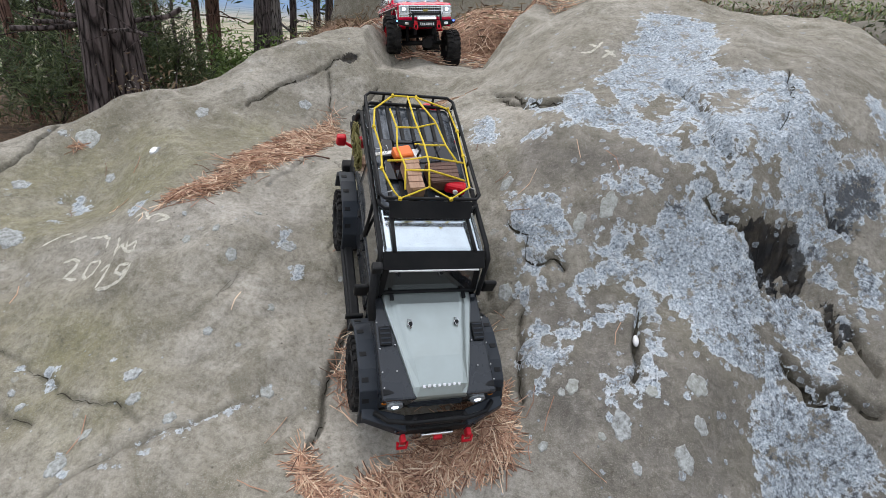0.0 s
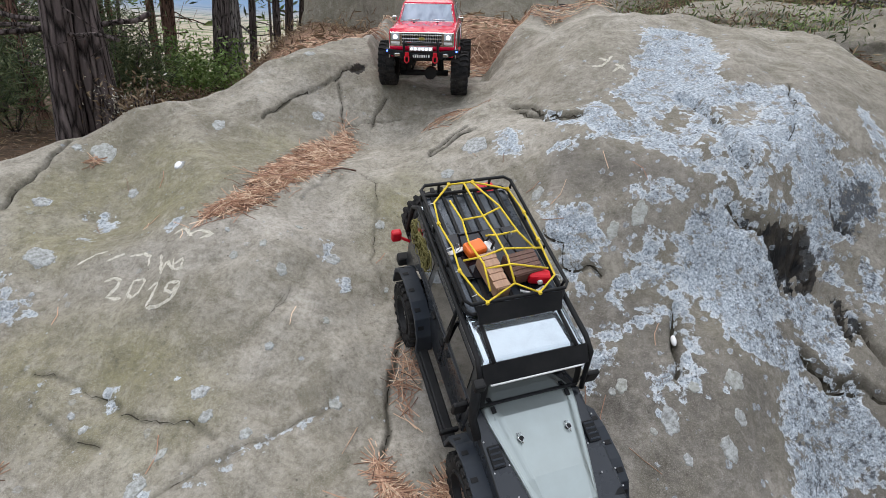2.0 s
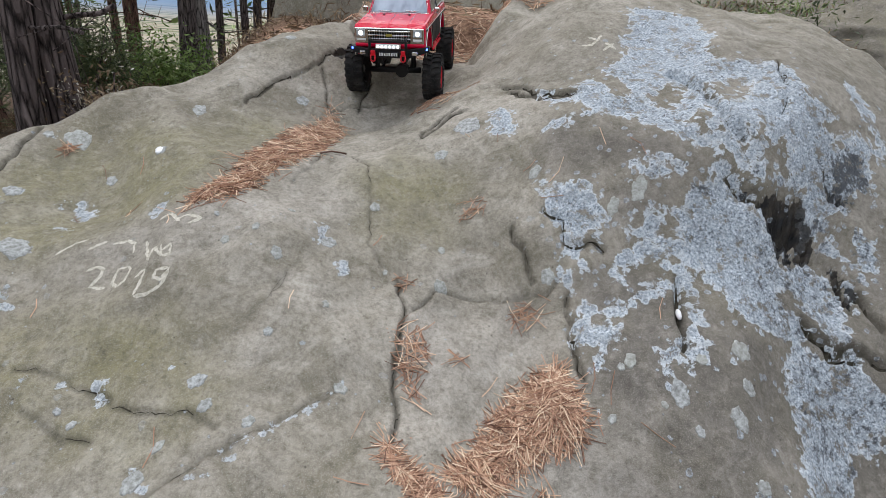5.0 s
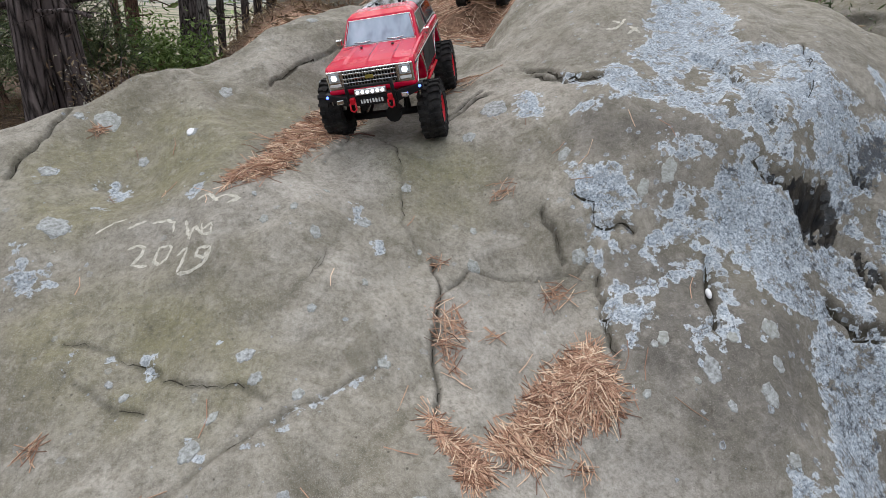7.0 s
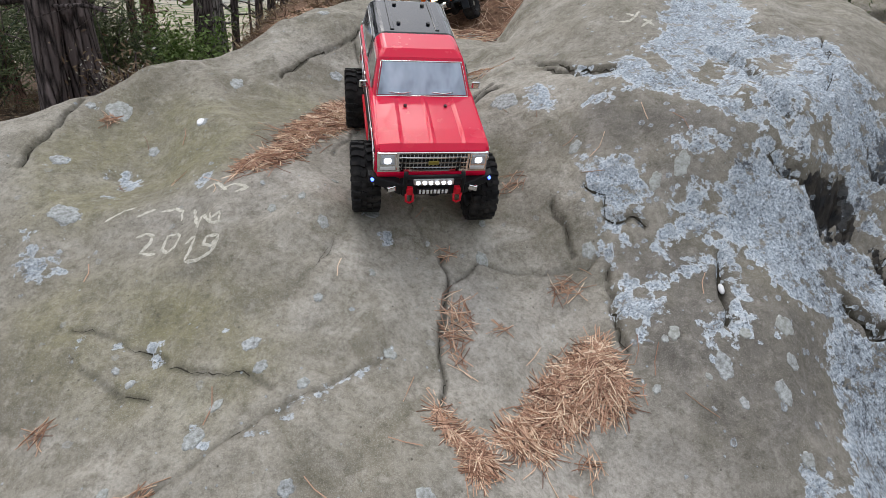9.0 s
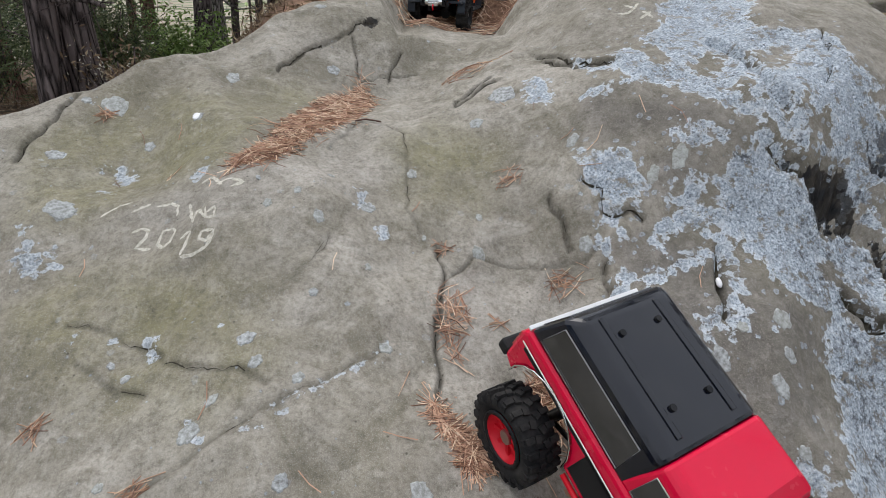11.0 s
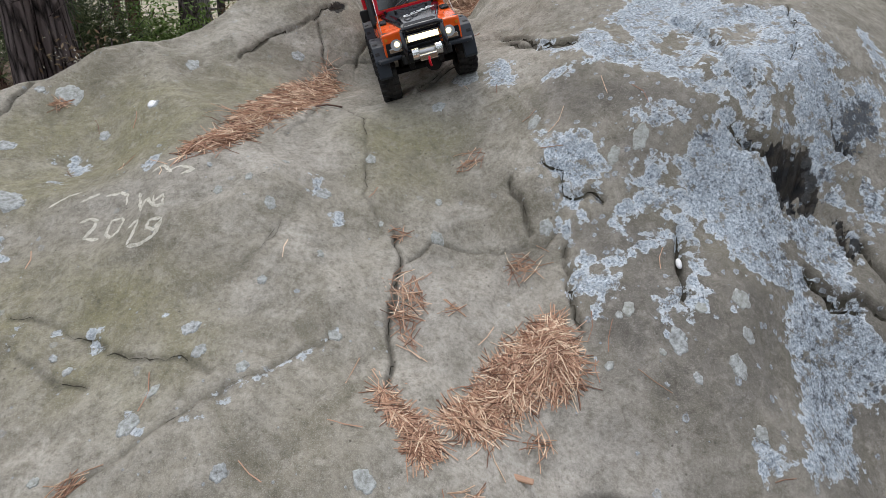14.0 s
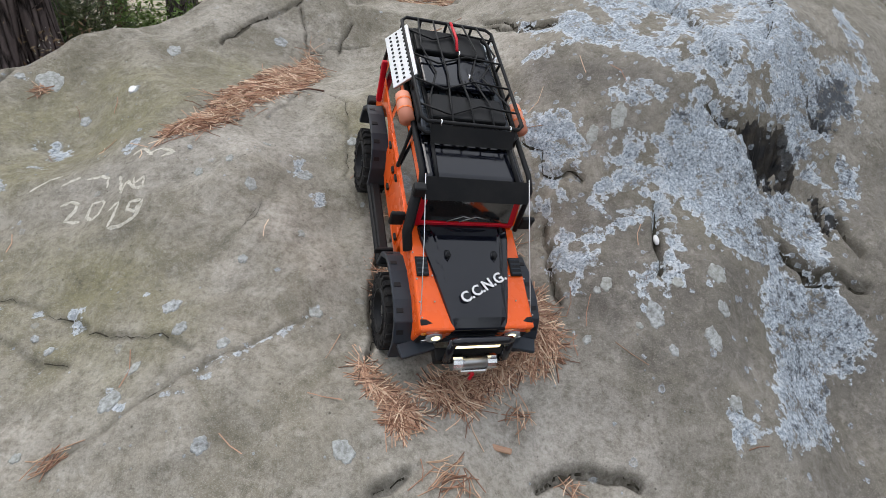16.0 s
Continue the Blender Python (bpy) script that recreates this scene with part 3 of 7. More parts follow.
ROSETTES += [(-0.456, 0.941, 0.008), (-0.632, 0.684, 0.007), (-0.662, 0.709, 0.006), (0.380, 0.712, 0.009), (-0.478, 1.131, 0.007), (-0.386, 1.620, 0.016), (-0.437, 1.821, 0.017), (-0.482, 1.000, 0.005)]
ROSETTES += [(-0.165, 0.935, 0.005), (-0.274, 0.975, 0.014)]
NEEDLE_DRIFT = [(0.108, 0.750), (0.143, 0.755), (0.151, 0.727), (0.148, 0.688), (0.157, 0.651), (0.137, 0.620), (0.074, 0.615), (0.017, 0.590), (-0.005, 0.551), (-0.037, 0.549), (-0.073, 0.565), (-0.090, 0.569), (-0.054, 0.605), (-0.009, 0.649), (0.013, 0.687), (0.066, 0.724)]
NEEDLE_TAIL = [(-0.168, 0.619), (-0.157, 0.584), (-0.117, 0.555), (-0.086, 0.535), (-0.122, 0.507), (-0.135, 0.552), (-0.164, 0.574), (-0.174, 0.608)]
NEEDLE_STRIP = [(-0.304, 1.616), (-0.279, 1.544), (-0.332, 1.284), (-0.427, 1.132), (-0.480, 1.048), (-0.547, 1.034), (-0.530, 1.089), (-0.476, 1.223), (-0.403, 1.460)]
NEEDLE_TUFT = [(-0.131, 0.833), (-0.103, 0.822), (-0.099, 0.776), (-0.114, 0.726), (-0.119, 0.676), (-0.129, 0.721), (-0.147, 0.752), (-0.146, 0.797)]
CLUMPS = []
CLUMPS.append((0.100, 0.865, 0.030))
CLUMPS.append((0.026, 1.071, 0.019))
CLUMPS.append((-0.121, 0.520, 0.018))
CLUMPS.append((-0.132, 0.919, 0.011))
CLUMPS.append((-0.005, 1.564, 0.064))
CLUMPS.append((-0.567, 0.520, 0.013))
CLUMPS.append((-0.748, 0.633, 0.012))
CLUMPS.append((0.066, 0.560, 0.017))
CLUMPS.append((-0.043, 0.773, 0.008))
CLUMPS.append((-0.889, 1.338, 0.018))
CLUMPS.append((-0.051, 0.450, 0.033))
CLUMPS.append((0.135, 0.479, 0.011))


WAVES = []
for _i in range(46):
    _l = 0.035 * 10 ** random.uniform(0, 1.0)
    _a = random.uniform(0, math.tau)
    WAVES.append((math.cos(_a) * math.tau / _l, math.sin(_a) * math.tau / _l, random.uniform(0, math.tau), 0.0022 * _l / 0.35 + 0.00006))


# weathered creases
RIDGES = [(5.1, 6.3, 0.4, 4.2, -3.1, 0.006), (-7.9, 5.2, 1.9, 3.0, 5.5, 0.005), (11.0, 9.4, 2.7, -7.0, 4.1, 0.003), (-3.0, 14.0, 0.9, 9.0, 3.0, 0.003)]


def rock_h(x, y):
    """Height of the rock with its small unevenness."""
    x, y = np.asarray(x, float), np.asarray(y, float)
    z = rock_form(x, y)
    for kx, ky, ph, am in WAVES:
        z = z + am * np.sin(kx * x + ky * y + ph)
    for kx, ky, ph, wx, wy, am in RIDGES:
        z = z + am * (np.abs(np.sin(kx * x + ky * y + ph + 1.3 * np.sin(wx * x + wy * y + 2 * ph))) - 0.64)
    return z


def line_distance(x, y, pts):
    """Distance to a line of points, and its side."""
    best, side = np.full(x.shape, 9.0), np.zeros(x.shape)
    for (ax, ay), (bx, by) in zip(pts, pts[1:]):
        dx, dy = bx - ax, by - ay
        u = np.clip(((x - ax) * dx + (y - ay) * dy) / (dx * dx + dy * dy), 0, 1)
        qx, qy = x - ax - u * dx, y - ay - u * dy
        d = np.hypot(qx, qy)
        near = d < best
        best, side = np.where(near, d, best), np.where(near, np.sign(dx * qy - dy * qx), side)
    return best, side


def rough_line(pts, wander=0.005, step=0.018):
    """The same line with small random kinks."""
    out = []
    for (ax, ay), (bx, by) in zip(pts, pts[1:]):
        n = max(1, int(math.hypot(bx - ax, by - ay) / step))
        for k in range(n):
            j = wander if out else 0.0
            out.append((ax + (bx - ax) * k / n + random.uniform(-j, j), ay + (by - ay) * k / n + random.uniform(-j, j)))
    return out + [pts[-1]]


def within(x, y, outlines, reach):
    """Signed distance to the nearest outline, inside positive, cut off at the reach."""
    s = np.full(x.shape, -reach)
    for pts in outlines:
        px, py = [p[0] for p in pts], [p[1] for p in pts]
        m = (x > min(px) - reach) & (x < max(px) + reach) & (y > min(py) - reach) & (y < max(py) + reach)
        u, v = x[m], y[m]
        d, _ = line_distance(u, v, pts + pts[:1])
        hit = np.zeros(u.shape, bool)
        for (ax, ay), (bx, by) in zip(pts, pts[1:] + pts[:1]):
            if ay != by:
                hit ^= ((ay > v) != (by > v)) & (u < (bx - ax) * (v - ay) / (by - ay) + ax)
        s[m] = np.maximum(s[m], np.where(hit, np.minimum(d, reach), -np.minimum(d, reach)))
    return s


def grid_object(name, xs, ys, height, material):
    X, Y = np.meshgrid(xs, ys)
    Z = height(X, Y)
    n, m = len(xs), len(ys)
    co = np.stack([X, Y, Z], -1).reshape(-1, 3)
    i = (np.arange(m - 1)[:, None] * n + np.arange(n - 1)[None]).ravel()
    quads = np.stack([i, i + 1, i + 1 + n, i + n], -1)
    me = bpy.data.meshes.new(name)
    me.vertices.add(len(co))
    me.vertices.foreach_set("co", co.ravel())
    me.loops.add(quads.size)
    me.loops.foreach_set("vertex_index", quads.ravel())
    me.polygons.add(len(quads))
    me.polygons.foreach_set("loop_start", np.arange(len(quads)) * 4)
    me.polygons.foreach_set("use_smooth", np.ones(len(quads), bool))
    me.update(calc_edges=True)
    me.materials.append(material)
    return new(name, me), X.ravel(), Y.ravel()


def set_attr(ob, name, values):
    a = ob.data.attributes.new(name, "FLOAT", "POINT")
    a.data.foreach_set("value", np.asarray(values, np.float32))


def carved(X, Y):
    Z = rock_h(X, Y)
    for pts, width, depth, step in CRACKS:
        px, py = [p[0] for p in pts], [p[1] for p in pts]
        m = (X > min(px) - 0.12) & (X < max(px) + 0.12) & (Y > min(py) - 0.12) & (Y < max(py) + 0.12)
        d, side = line_distance(X[m], Y[m], pts)
        soft = 0.55 if max(px) < -0.2 and max(py) < 0.9 else 1.0
        Z[m] -= soft * (depth * np.exp(-(d / width) ** 2) - 0.5 * step * side * np.exp(-d / 0.022))
    ragged = 0.004 * np.sin(X * 310 + 2 * np.sin(Y * 260)) + 0.003 * np.sin(Y * 420 + X * 130)
    deep = 0.25 + 0.75 * smooth(0.35, 0.5, X)
    return Z - 0.070 * deep * smooth(-0.006, 0.030, within(X, Y, PITS, 0.03) + ragged)


CRACKS = [(rough_line(_p), _w, _d, _st) for _p, _w, _d, _st in CRACKS]
PITS = [rough_line(p + p[:1], 0.005, 0.010)[:-1] for p in PITS]
rock, RX, RY = grid_object(
    "rock",
    np.concatenate([np.arange(-2.1, -1.2, 0.03), np.arange(-1.2, 1.3, 0.004), np.arange(1.3, 2.1, 0.03)]),
    np.concatenate([np.arange(-1.2, 0.36, 0.03), np.arange(0.36, 2.0, 0.004), np.arange(2.0, 3.2, 0.02)]),
    carved, M["rock"])
tagged(rock, "weathered grey-brown sandstone outcrop with pale lichen crusts", "rock", kind="structure")
_lichen = np.minimum(within(RX, RY, LICHEN, 0.03), -within(RX, RY, BARE, 0.03))
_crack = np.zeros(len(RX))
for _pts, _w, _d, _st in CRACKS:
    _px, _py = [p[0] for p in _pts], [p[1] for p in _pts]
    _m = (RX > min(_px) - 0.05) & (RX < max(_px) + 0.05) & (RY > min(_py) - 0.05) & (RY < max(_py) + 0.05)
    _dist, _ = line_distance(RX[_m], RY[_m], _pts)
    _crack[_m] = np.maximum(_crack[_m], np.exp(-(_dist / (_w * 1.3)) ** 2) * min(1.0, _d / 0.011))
set_attr(rock, "lichen", 0.5 + _lichen / 0.06 - 0.14 * smooth(0.1, -0.1, RX))
set_attr(rock, "cover", 0.85 + 0.15 * smooth(-0.1, 0.2, RX))
set_attr(rock, "fringe", smooth(-0.09, 0.0, within(RX, RY, [p for p in LICHEN if len(p) > 8], 0.09)) * (0.4 + 0.6 * smooth(0.0, 0.2, RX)))
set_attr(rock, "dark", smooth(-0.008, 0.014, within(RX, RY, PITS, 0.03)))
# blacker lichen in the outlined patches, and more towards the right flank
set_attr(rock, "blackish", np.maximum(smooth(-0.03, 0.03, within(RX, RY, SHADOWY, 0.03)), 0.40 * smooth(0.40, 0.60, RX) * smooth(1.15, 0.9, RY) + 0.22 * smooth(0.3, 0.5, RX)))
set_attr(rock, "soil_and_shade", _crack)
set_attr(rock, "stain_and_shade", np.maximum(smooth(-0.05, 0.05, within(RX, RY, STAINED, 0.05)), 0.45 * smooth(0.12, 0.34, RX - 0.10 * np.sin(RY * 7)) * smooth(1.9, 1.1, RY) + 0.45 * smooth(0.42, 0.62, RX) * smooth(1.0, 0.8, RY)))
set_attr(rock, "moss", smooth(-0.06, 0.06, within(RX, RY, MOSSY, 0.06)))
set_attr(rock, "worn", smooth(-0.05, 0.05, within(RX, RY, PALE, 0.05)))
set_attr(rock, "spots", 0.45 + 0.55 * smooth(0.10, 0.3, RX))


def ground_form(x, y):
    """The wood's floor and the country beyond: low before the rock, a shelf behind it, then down to the valley."""
    x, y = np.asarray(x, float), np.asarray(y, float)
    away = np.hypot(x, y)
    z = -0.55 + 1.37 * smooth(0.8, 2.7, y + 0.3 * x) * smooth(-1.9, -0.5, x + 0.15 * (y - 3)) + 0.30 * smooth(0.8, 3.0, y) * smooth(-0.5, -1.9, x + 0.15 * (y - 3))
    z = z + 0.40 * smooth(0.4, 2.6, x) * smooth(2.4, 6.5, y)
    z = z + 0.14 * smooth(-0.05, 0.25, x) * smooth(2.38, 2.60, y) * smooth(5.0, 3.5, y)
    left = smooth(0.15, -0.15, x / (away + 0.01) + 0.12)
    z = z - left * (0.13 * np.clip(away - 5.5, 0, 26) + 22 * smooth(25, 160, away)) + (1 - left) * 0.06 * np.maximum(0, away - 5) * smooth(400, 60, away)
    z = z + 0.05 * np.sin(x * 2.1 + 1.0) * np.cos(y * 1.7) * smooth(2.0, 4.0, away) * smooth(60, 20, away)
    return z + 36 * smooth(900, 2600, away) + 9 * np.sin(np.arctan2(y, x) * 23) * smooth(1200, 2600, away)


_s = np.concatenate([-np.geomspace(4000, 0.25, 110), [0.0], np.geomspace(0.25, 4000, 110)])
ground, GX, GY = grid_object("ground", _s, _s + 2.0, ground_form, M["ground"])
tagged(ground, "brown needle-strewn forest floor running out to pale fields", "ground", kind="structure")
set_attr(ground, "needled", smooth(-1.5, -0.9, GX) * smooth(1.3, 0.6, GX) * smooth(1.9, 2.2, GY) * smooth(5.5, 4.2, GY))
set_attr(ground, "field", smooth(28, 60, np.hypot(GX, GY)))
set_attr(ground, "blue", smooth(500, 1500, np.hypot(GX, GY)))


# ---- building blocks ----
def part(name, bm, material, parent=None, label=""):
    """One mesh object from a bmesh, under a thing or a part."""
    me = bpy.data.meshes.new(name)
    bmesh.ops.recalc_face_normals(bm, faces=bm.faces)
    bm.to_mesh(me)
    bm.free()
    me.materials.append(material)
    ob = new(name, me)
    if parent is not None:
        ob.parent = parent
    return tagged(ob, label)


def shade(bm, on=True):
    for f in bm.faces:
        f.smooth = on
    return bm


def box(cx, cy, cz, sx, sy, sz, bevel=0.002, rot=None, bm=None, seg=2):
    own = bmesh.new()
    bmesh.ops.create_cube(own, size=1)
    for v in own.verts:
        v.co = Vector((v.co.x * sx, v.co.y * sy, v.co.z * sz))
    if bevel:
        bmesh.ops.bevel(own, geom=own.edges[:], offset=min(bevel, 0.45 * min(sx, sy, sz)), segments=seg, affect="EDGES", profile=0.5)
    m = pose(cx, cy, cz, *(rot or (0, 0, 0)))
    own.transform(m)
    return join(bm, own)


def join(bm, own):
    if bm is None:
        return own
    off = len(bm.verts)
    vs = [bm.verts.new(v.co) for v in own.verts]
    for f in own.faces:
        g = bm.faces.new([vs[v.index] for v in f.verts])
        g.smooth = f.smooth
    own.free()
    return bm


def loft(rings, bm=None, bevel=0.0, smooth_on=False, caps=True):
    """A skin through rings of equally many points; the ends are closed."""
    own = bmesh.new()
    vs = [[own.verts.new(p) for p in ring] for ring in rings]
    n = len(rings[0])
    for a, b in zip(vs, vs[1:]):
        for i in range(n):
            own.faces.new((a[i], a[(i + 1) % n], b[(i + 1) % n], b[i]))
    if caps:
        own.faces.new(vs[0][::-1])
        own.faces.new(vs[-1])
    own.verts.index_update()
    if bevel:
        bmesh.ops.recalc_face_normals(own, faces=own.faces)
        sharp = [e for e in own.edges if len(e.link_faces) == 2 and e.calc_face_angle(0) > 0.5]
        bmesh.ops.bevel(own, geom=sharp, offset=bevel, segments=2, affect="EDGES", profile=0.5)
    own.verts.index_update()
    for f in own.faces:
        f.smooth = smooth_on
    return join(bm, own)


def slab(profile, y0, y1, bevel=0.002, bm=None):
    """A side view (x, z) drawn out from y0 to y1."""
    return loft([[(x, y0, z) for x, z in profile], [(x, y1, z) for x, z in profile]], bm, bevel)


def plate(corners, thick, bm=None, bevel=0.0):
    """A flat panel of four or more corners with thickness along its normal."""
    p = [Vector(c) for c in corners]
    n = (p[1] - p[0]).cross(p[2] - p[0]).normalized() * thick
    return loft([p, [q + n for q in p]], bm, bevel)


def tube(points, r, n=6, bm=None, closed=False):
    """A round bar along points."""
    p = [Vector(q) for q in points]
    rings = []
    up = Vector((0.13, 0.21, 0.97)).normalized()
    k = len(p)
    for i in range(k):
        a, b = (p[i - 1] if i or closed else p[i]), (p[(i + 1) % k] if i < k - 1 or closed else p[i])
        d = (b - a).normalized()
        s = d.cross(up)
        if s.length < 0.05:
            s = d.cross(Vector((1, 0, 0)))
        s.normalize()
        t = s.cross(d)
        rings.append([p[i] + r * (math.cos(math.tau * j / n) * s + math.sin(math.tau * j / n) * t) for j in range(n)])
    if closed:
        rings.append(rings[0])
    return loft(rings, bm, 0, True, not closed)


def disc(cx, cy, cz, r, depth, axis="x", n=16, bm=None, r2=None):
    """A short round bar about an axis."""
    rr = r if r2 is None else r2
    rings = []
    for rad, o in ((r, -depth / 2), (rr, depth / 2)):
        ring = []
        for j in range(n):
            c, s = rad * math.cos(math.tau * j / n), rad * math.sin(math.tau * j / n)
            ring.append({"x": (cx + o, cy + c, cz + s), "y": (cx + c, cy + o, cz + s), "z": (cx + c, cy + s, cz + o)}[axis])
        rings.append(ring)
    return loft(rings, bm, 0, False)


def lathe_y(profile, n=36, bm=None):
    """Turns (radius, y) pairs about the y axis."""
    rings = [[(r * math.cos(math.tau * j / n), y, r * math.sin(math.tau * j / n)) for j in range(n)] for r, y in profile]
    return loft(rings, bm, 0, True, False)


def lettering(name, text, size, m, material, parent, thick=0.0006):
    cu = bpy.data.curves.new(name, "FONT")
    cu.body, cu.size, cu.extrude, cu.align_x, cu.align_y = text, size, thick, "CENTER", "CENTER"
    cu.offset = 0.0005
    tmp = bpy.data.objects.new(name, cu)
    me = bpy.data.meshes.new_from_object(tmp)
    bpy.data.objects.remove(tmp)
    me.transform(m)
    me.materials.append(material)
    ob = new(name, me)
    ob.parent = parent
    return ob


# ---- materials of the trucks ----
def rubber():
    m = Mat("tyre_rubber", 0.85, 0, 0.15)
    d = m.ramp(m.noise(30, 5, 0.7), [(0.4, 0.0), (0.72, 1.0)])
    m.color(m.mix(m.math("MULTIPLY", d, 0.35), (0.014, 0.014, 0.015), (0.12, 0.11, 0.10)))
    m.bump(m.noise(300, 3), 0.3, 0.0005)
    return m.m


def glass(name, col, rough=0.03):
    m = Mat(name, rough, 0.0, 0.8, 1.0)
    m.color(col)
    m.rough(m.ramp(m.noise(25, 4), [(0.35, rough), (0.75, rough + 0.10)]))
    return m.m


def windscreen_glass():
    """Pale blue pane: reflected sky and trees painted in, with the dim interior."""
    m = Mat("sky_reflection_glass", 0.03, 0.0, 0.8, 1.0)
    m.color(m.ramp(m.noise(14, 3, 0.5, vec=m.stretch((0.4, 1.6, 1.0))), [(0.36, (0.15, 0.19, 0.25)), (0.52, (0.33, 0.41, 0.52)), (0.68, (0.46, 0.55, 0.66))]))
    return m.m


def wood(name, a, b):
    m = Mat(name, 0.65)
    g = m.noise(60, 5, 0.6, vec=m.stretch((1.0, 6.0, 6.0)))
    m.color(m.ramp(g, [(0.3, a), (0.65, b)]))
    m.bump(g, 0.3, 0.0005)
    return m.m


def brushed(name, col, rough=0.3, metal=1.0):
    m = Mat(name, rough, metal)
    n = m.noise(40, 5, 0.6)
    m.color(m.mix(m.math("MULTIPLY", n, 0.3), col, (0.25, 0.24, 0.22)))
    m.rough(m.math("ADD", m.math("MULTIPLY", n, 0.2), rough - 0.08, True))
    return m.m


M["rubber"] = rubber()
M["black"] = paint("black_plastic", (0.008, 0.0085, 0.010), 0.5, dust=0.05, grain=0.15, spec=0.22)
M["black_gloss"] = paint("black_lacquer", (0.005, 0.006, 0.011), 0.05, 0, 0.30, dust=0.02, spec=0.35)
M["darkgrey"] = paint("dark_grey_body", (0.022, 0.026, 0.033), 0.24, 0.3, 0.5, dust=0.03, spec=0.3)
M["flare"] = paint("slate_plastic", (0.020, 0.026, 0.036), 0.42, dust=0.06, spec=0.28)
M["silver"] = brushed("silver_lacquer", (0.42, 0.475, 0.47), 0.34, 0.8)
M["silver_blue"] = brushed("silver_roof", (0.60, 0.68, 0.74), 0.12, 0.85)
M["steel_blue"] = paint("dark_steel_blue", (0.045, 0.056, 0.072), 0.22, 0.5, 0.3, dust=0.05)
M["amber"] = paint("amber_plastic", (0.60, 0.20, 0.02), 0.25, dust=0.03)
M["lamp_glass"] = glass("clear_lamp_glass", (0.42, 0.46, 0.50), 0.06)
M["red"] = paint("red_lacquer", (0.64, 0.003, 0.040), 0.12, 0, 0.30, dust=0.0, spec=0.2)
M["red_plastic"] = paint("red_plastic", (0.58, 0.006, 0.020), 0.3, dust=0.02, spec=0.3)
M["orange"] = paint("orange_lacquer", (0.85, 0.115, 0.012), 0.22, 0, 0.35, dust=0.02, spec=0.25)
M["orange_plastic"] = paint("orange_plastic", (0.85, 0.17, 0.02), 0.35, dust=0.05)
M["salmon"] = paint("salmon_plastic", (0.72, 0.27, 0.17), 0.45, dust=0.12)
M["yellow_cord"] = paint("yellow_cord", (0.72, 0.52, 0.03), 0.7, dust=0.05)
M["olive_cord"] = paint("olive_cord", (0.16, 0.14, 0.04), 0.8, dust=0.1)
M["chrome"] = brushed("chrome", (0.78, 0.79, 0.80), 0.12)
M["steel"] = brushed("steel", (0.45, 0.45, 0.46), 0.3)
M["white"] = paint("white_plastic", (0.75, 0.75, 0.76), 0.4, dust=0.08)
M["glass_dark"] = glass("dark_glass", (0.008, 0.009, 0.011))
M["glass_sky"] = windscreen_glass()
M["wood_pale"] = wood("pale_wood", (0.30, 0.17, 0.11), (0.42, 0.26, 0.17))
M["wood_dark"] = wood("dark_wood", (0.085, 0.042, 0.03), (0.14, 0.07, 0.05))
M["lamp_white"] = glow("lit_lamp", (0.85, 0.90, 1.0), 2.2)
M["lamp_warm"] = glow("warm_lamp", (1.0, 0.86, 0.5), 1.4)
M["alu"] = brushed("aluminium", (0.72, 0.73, 0.75), 0.42)
M["lamp_blue"] = glow("blue_lamp", (0.08, 0.16, 1.0), 4.0)
M["lamp_red"] = paint("red_lens", (0.45, 0.01, 0.02), 0.15, 0, 1.0)


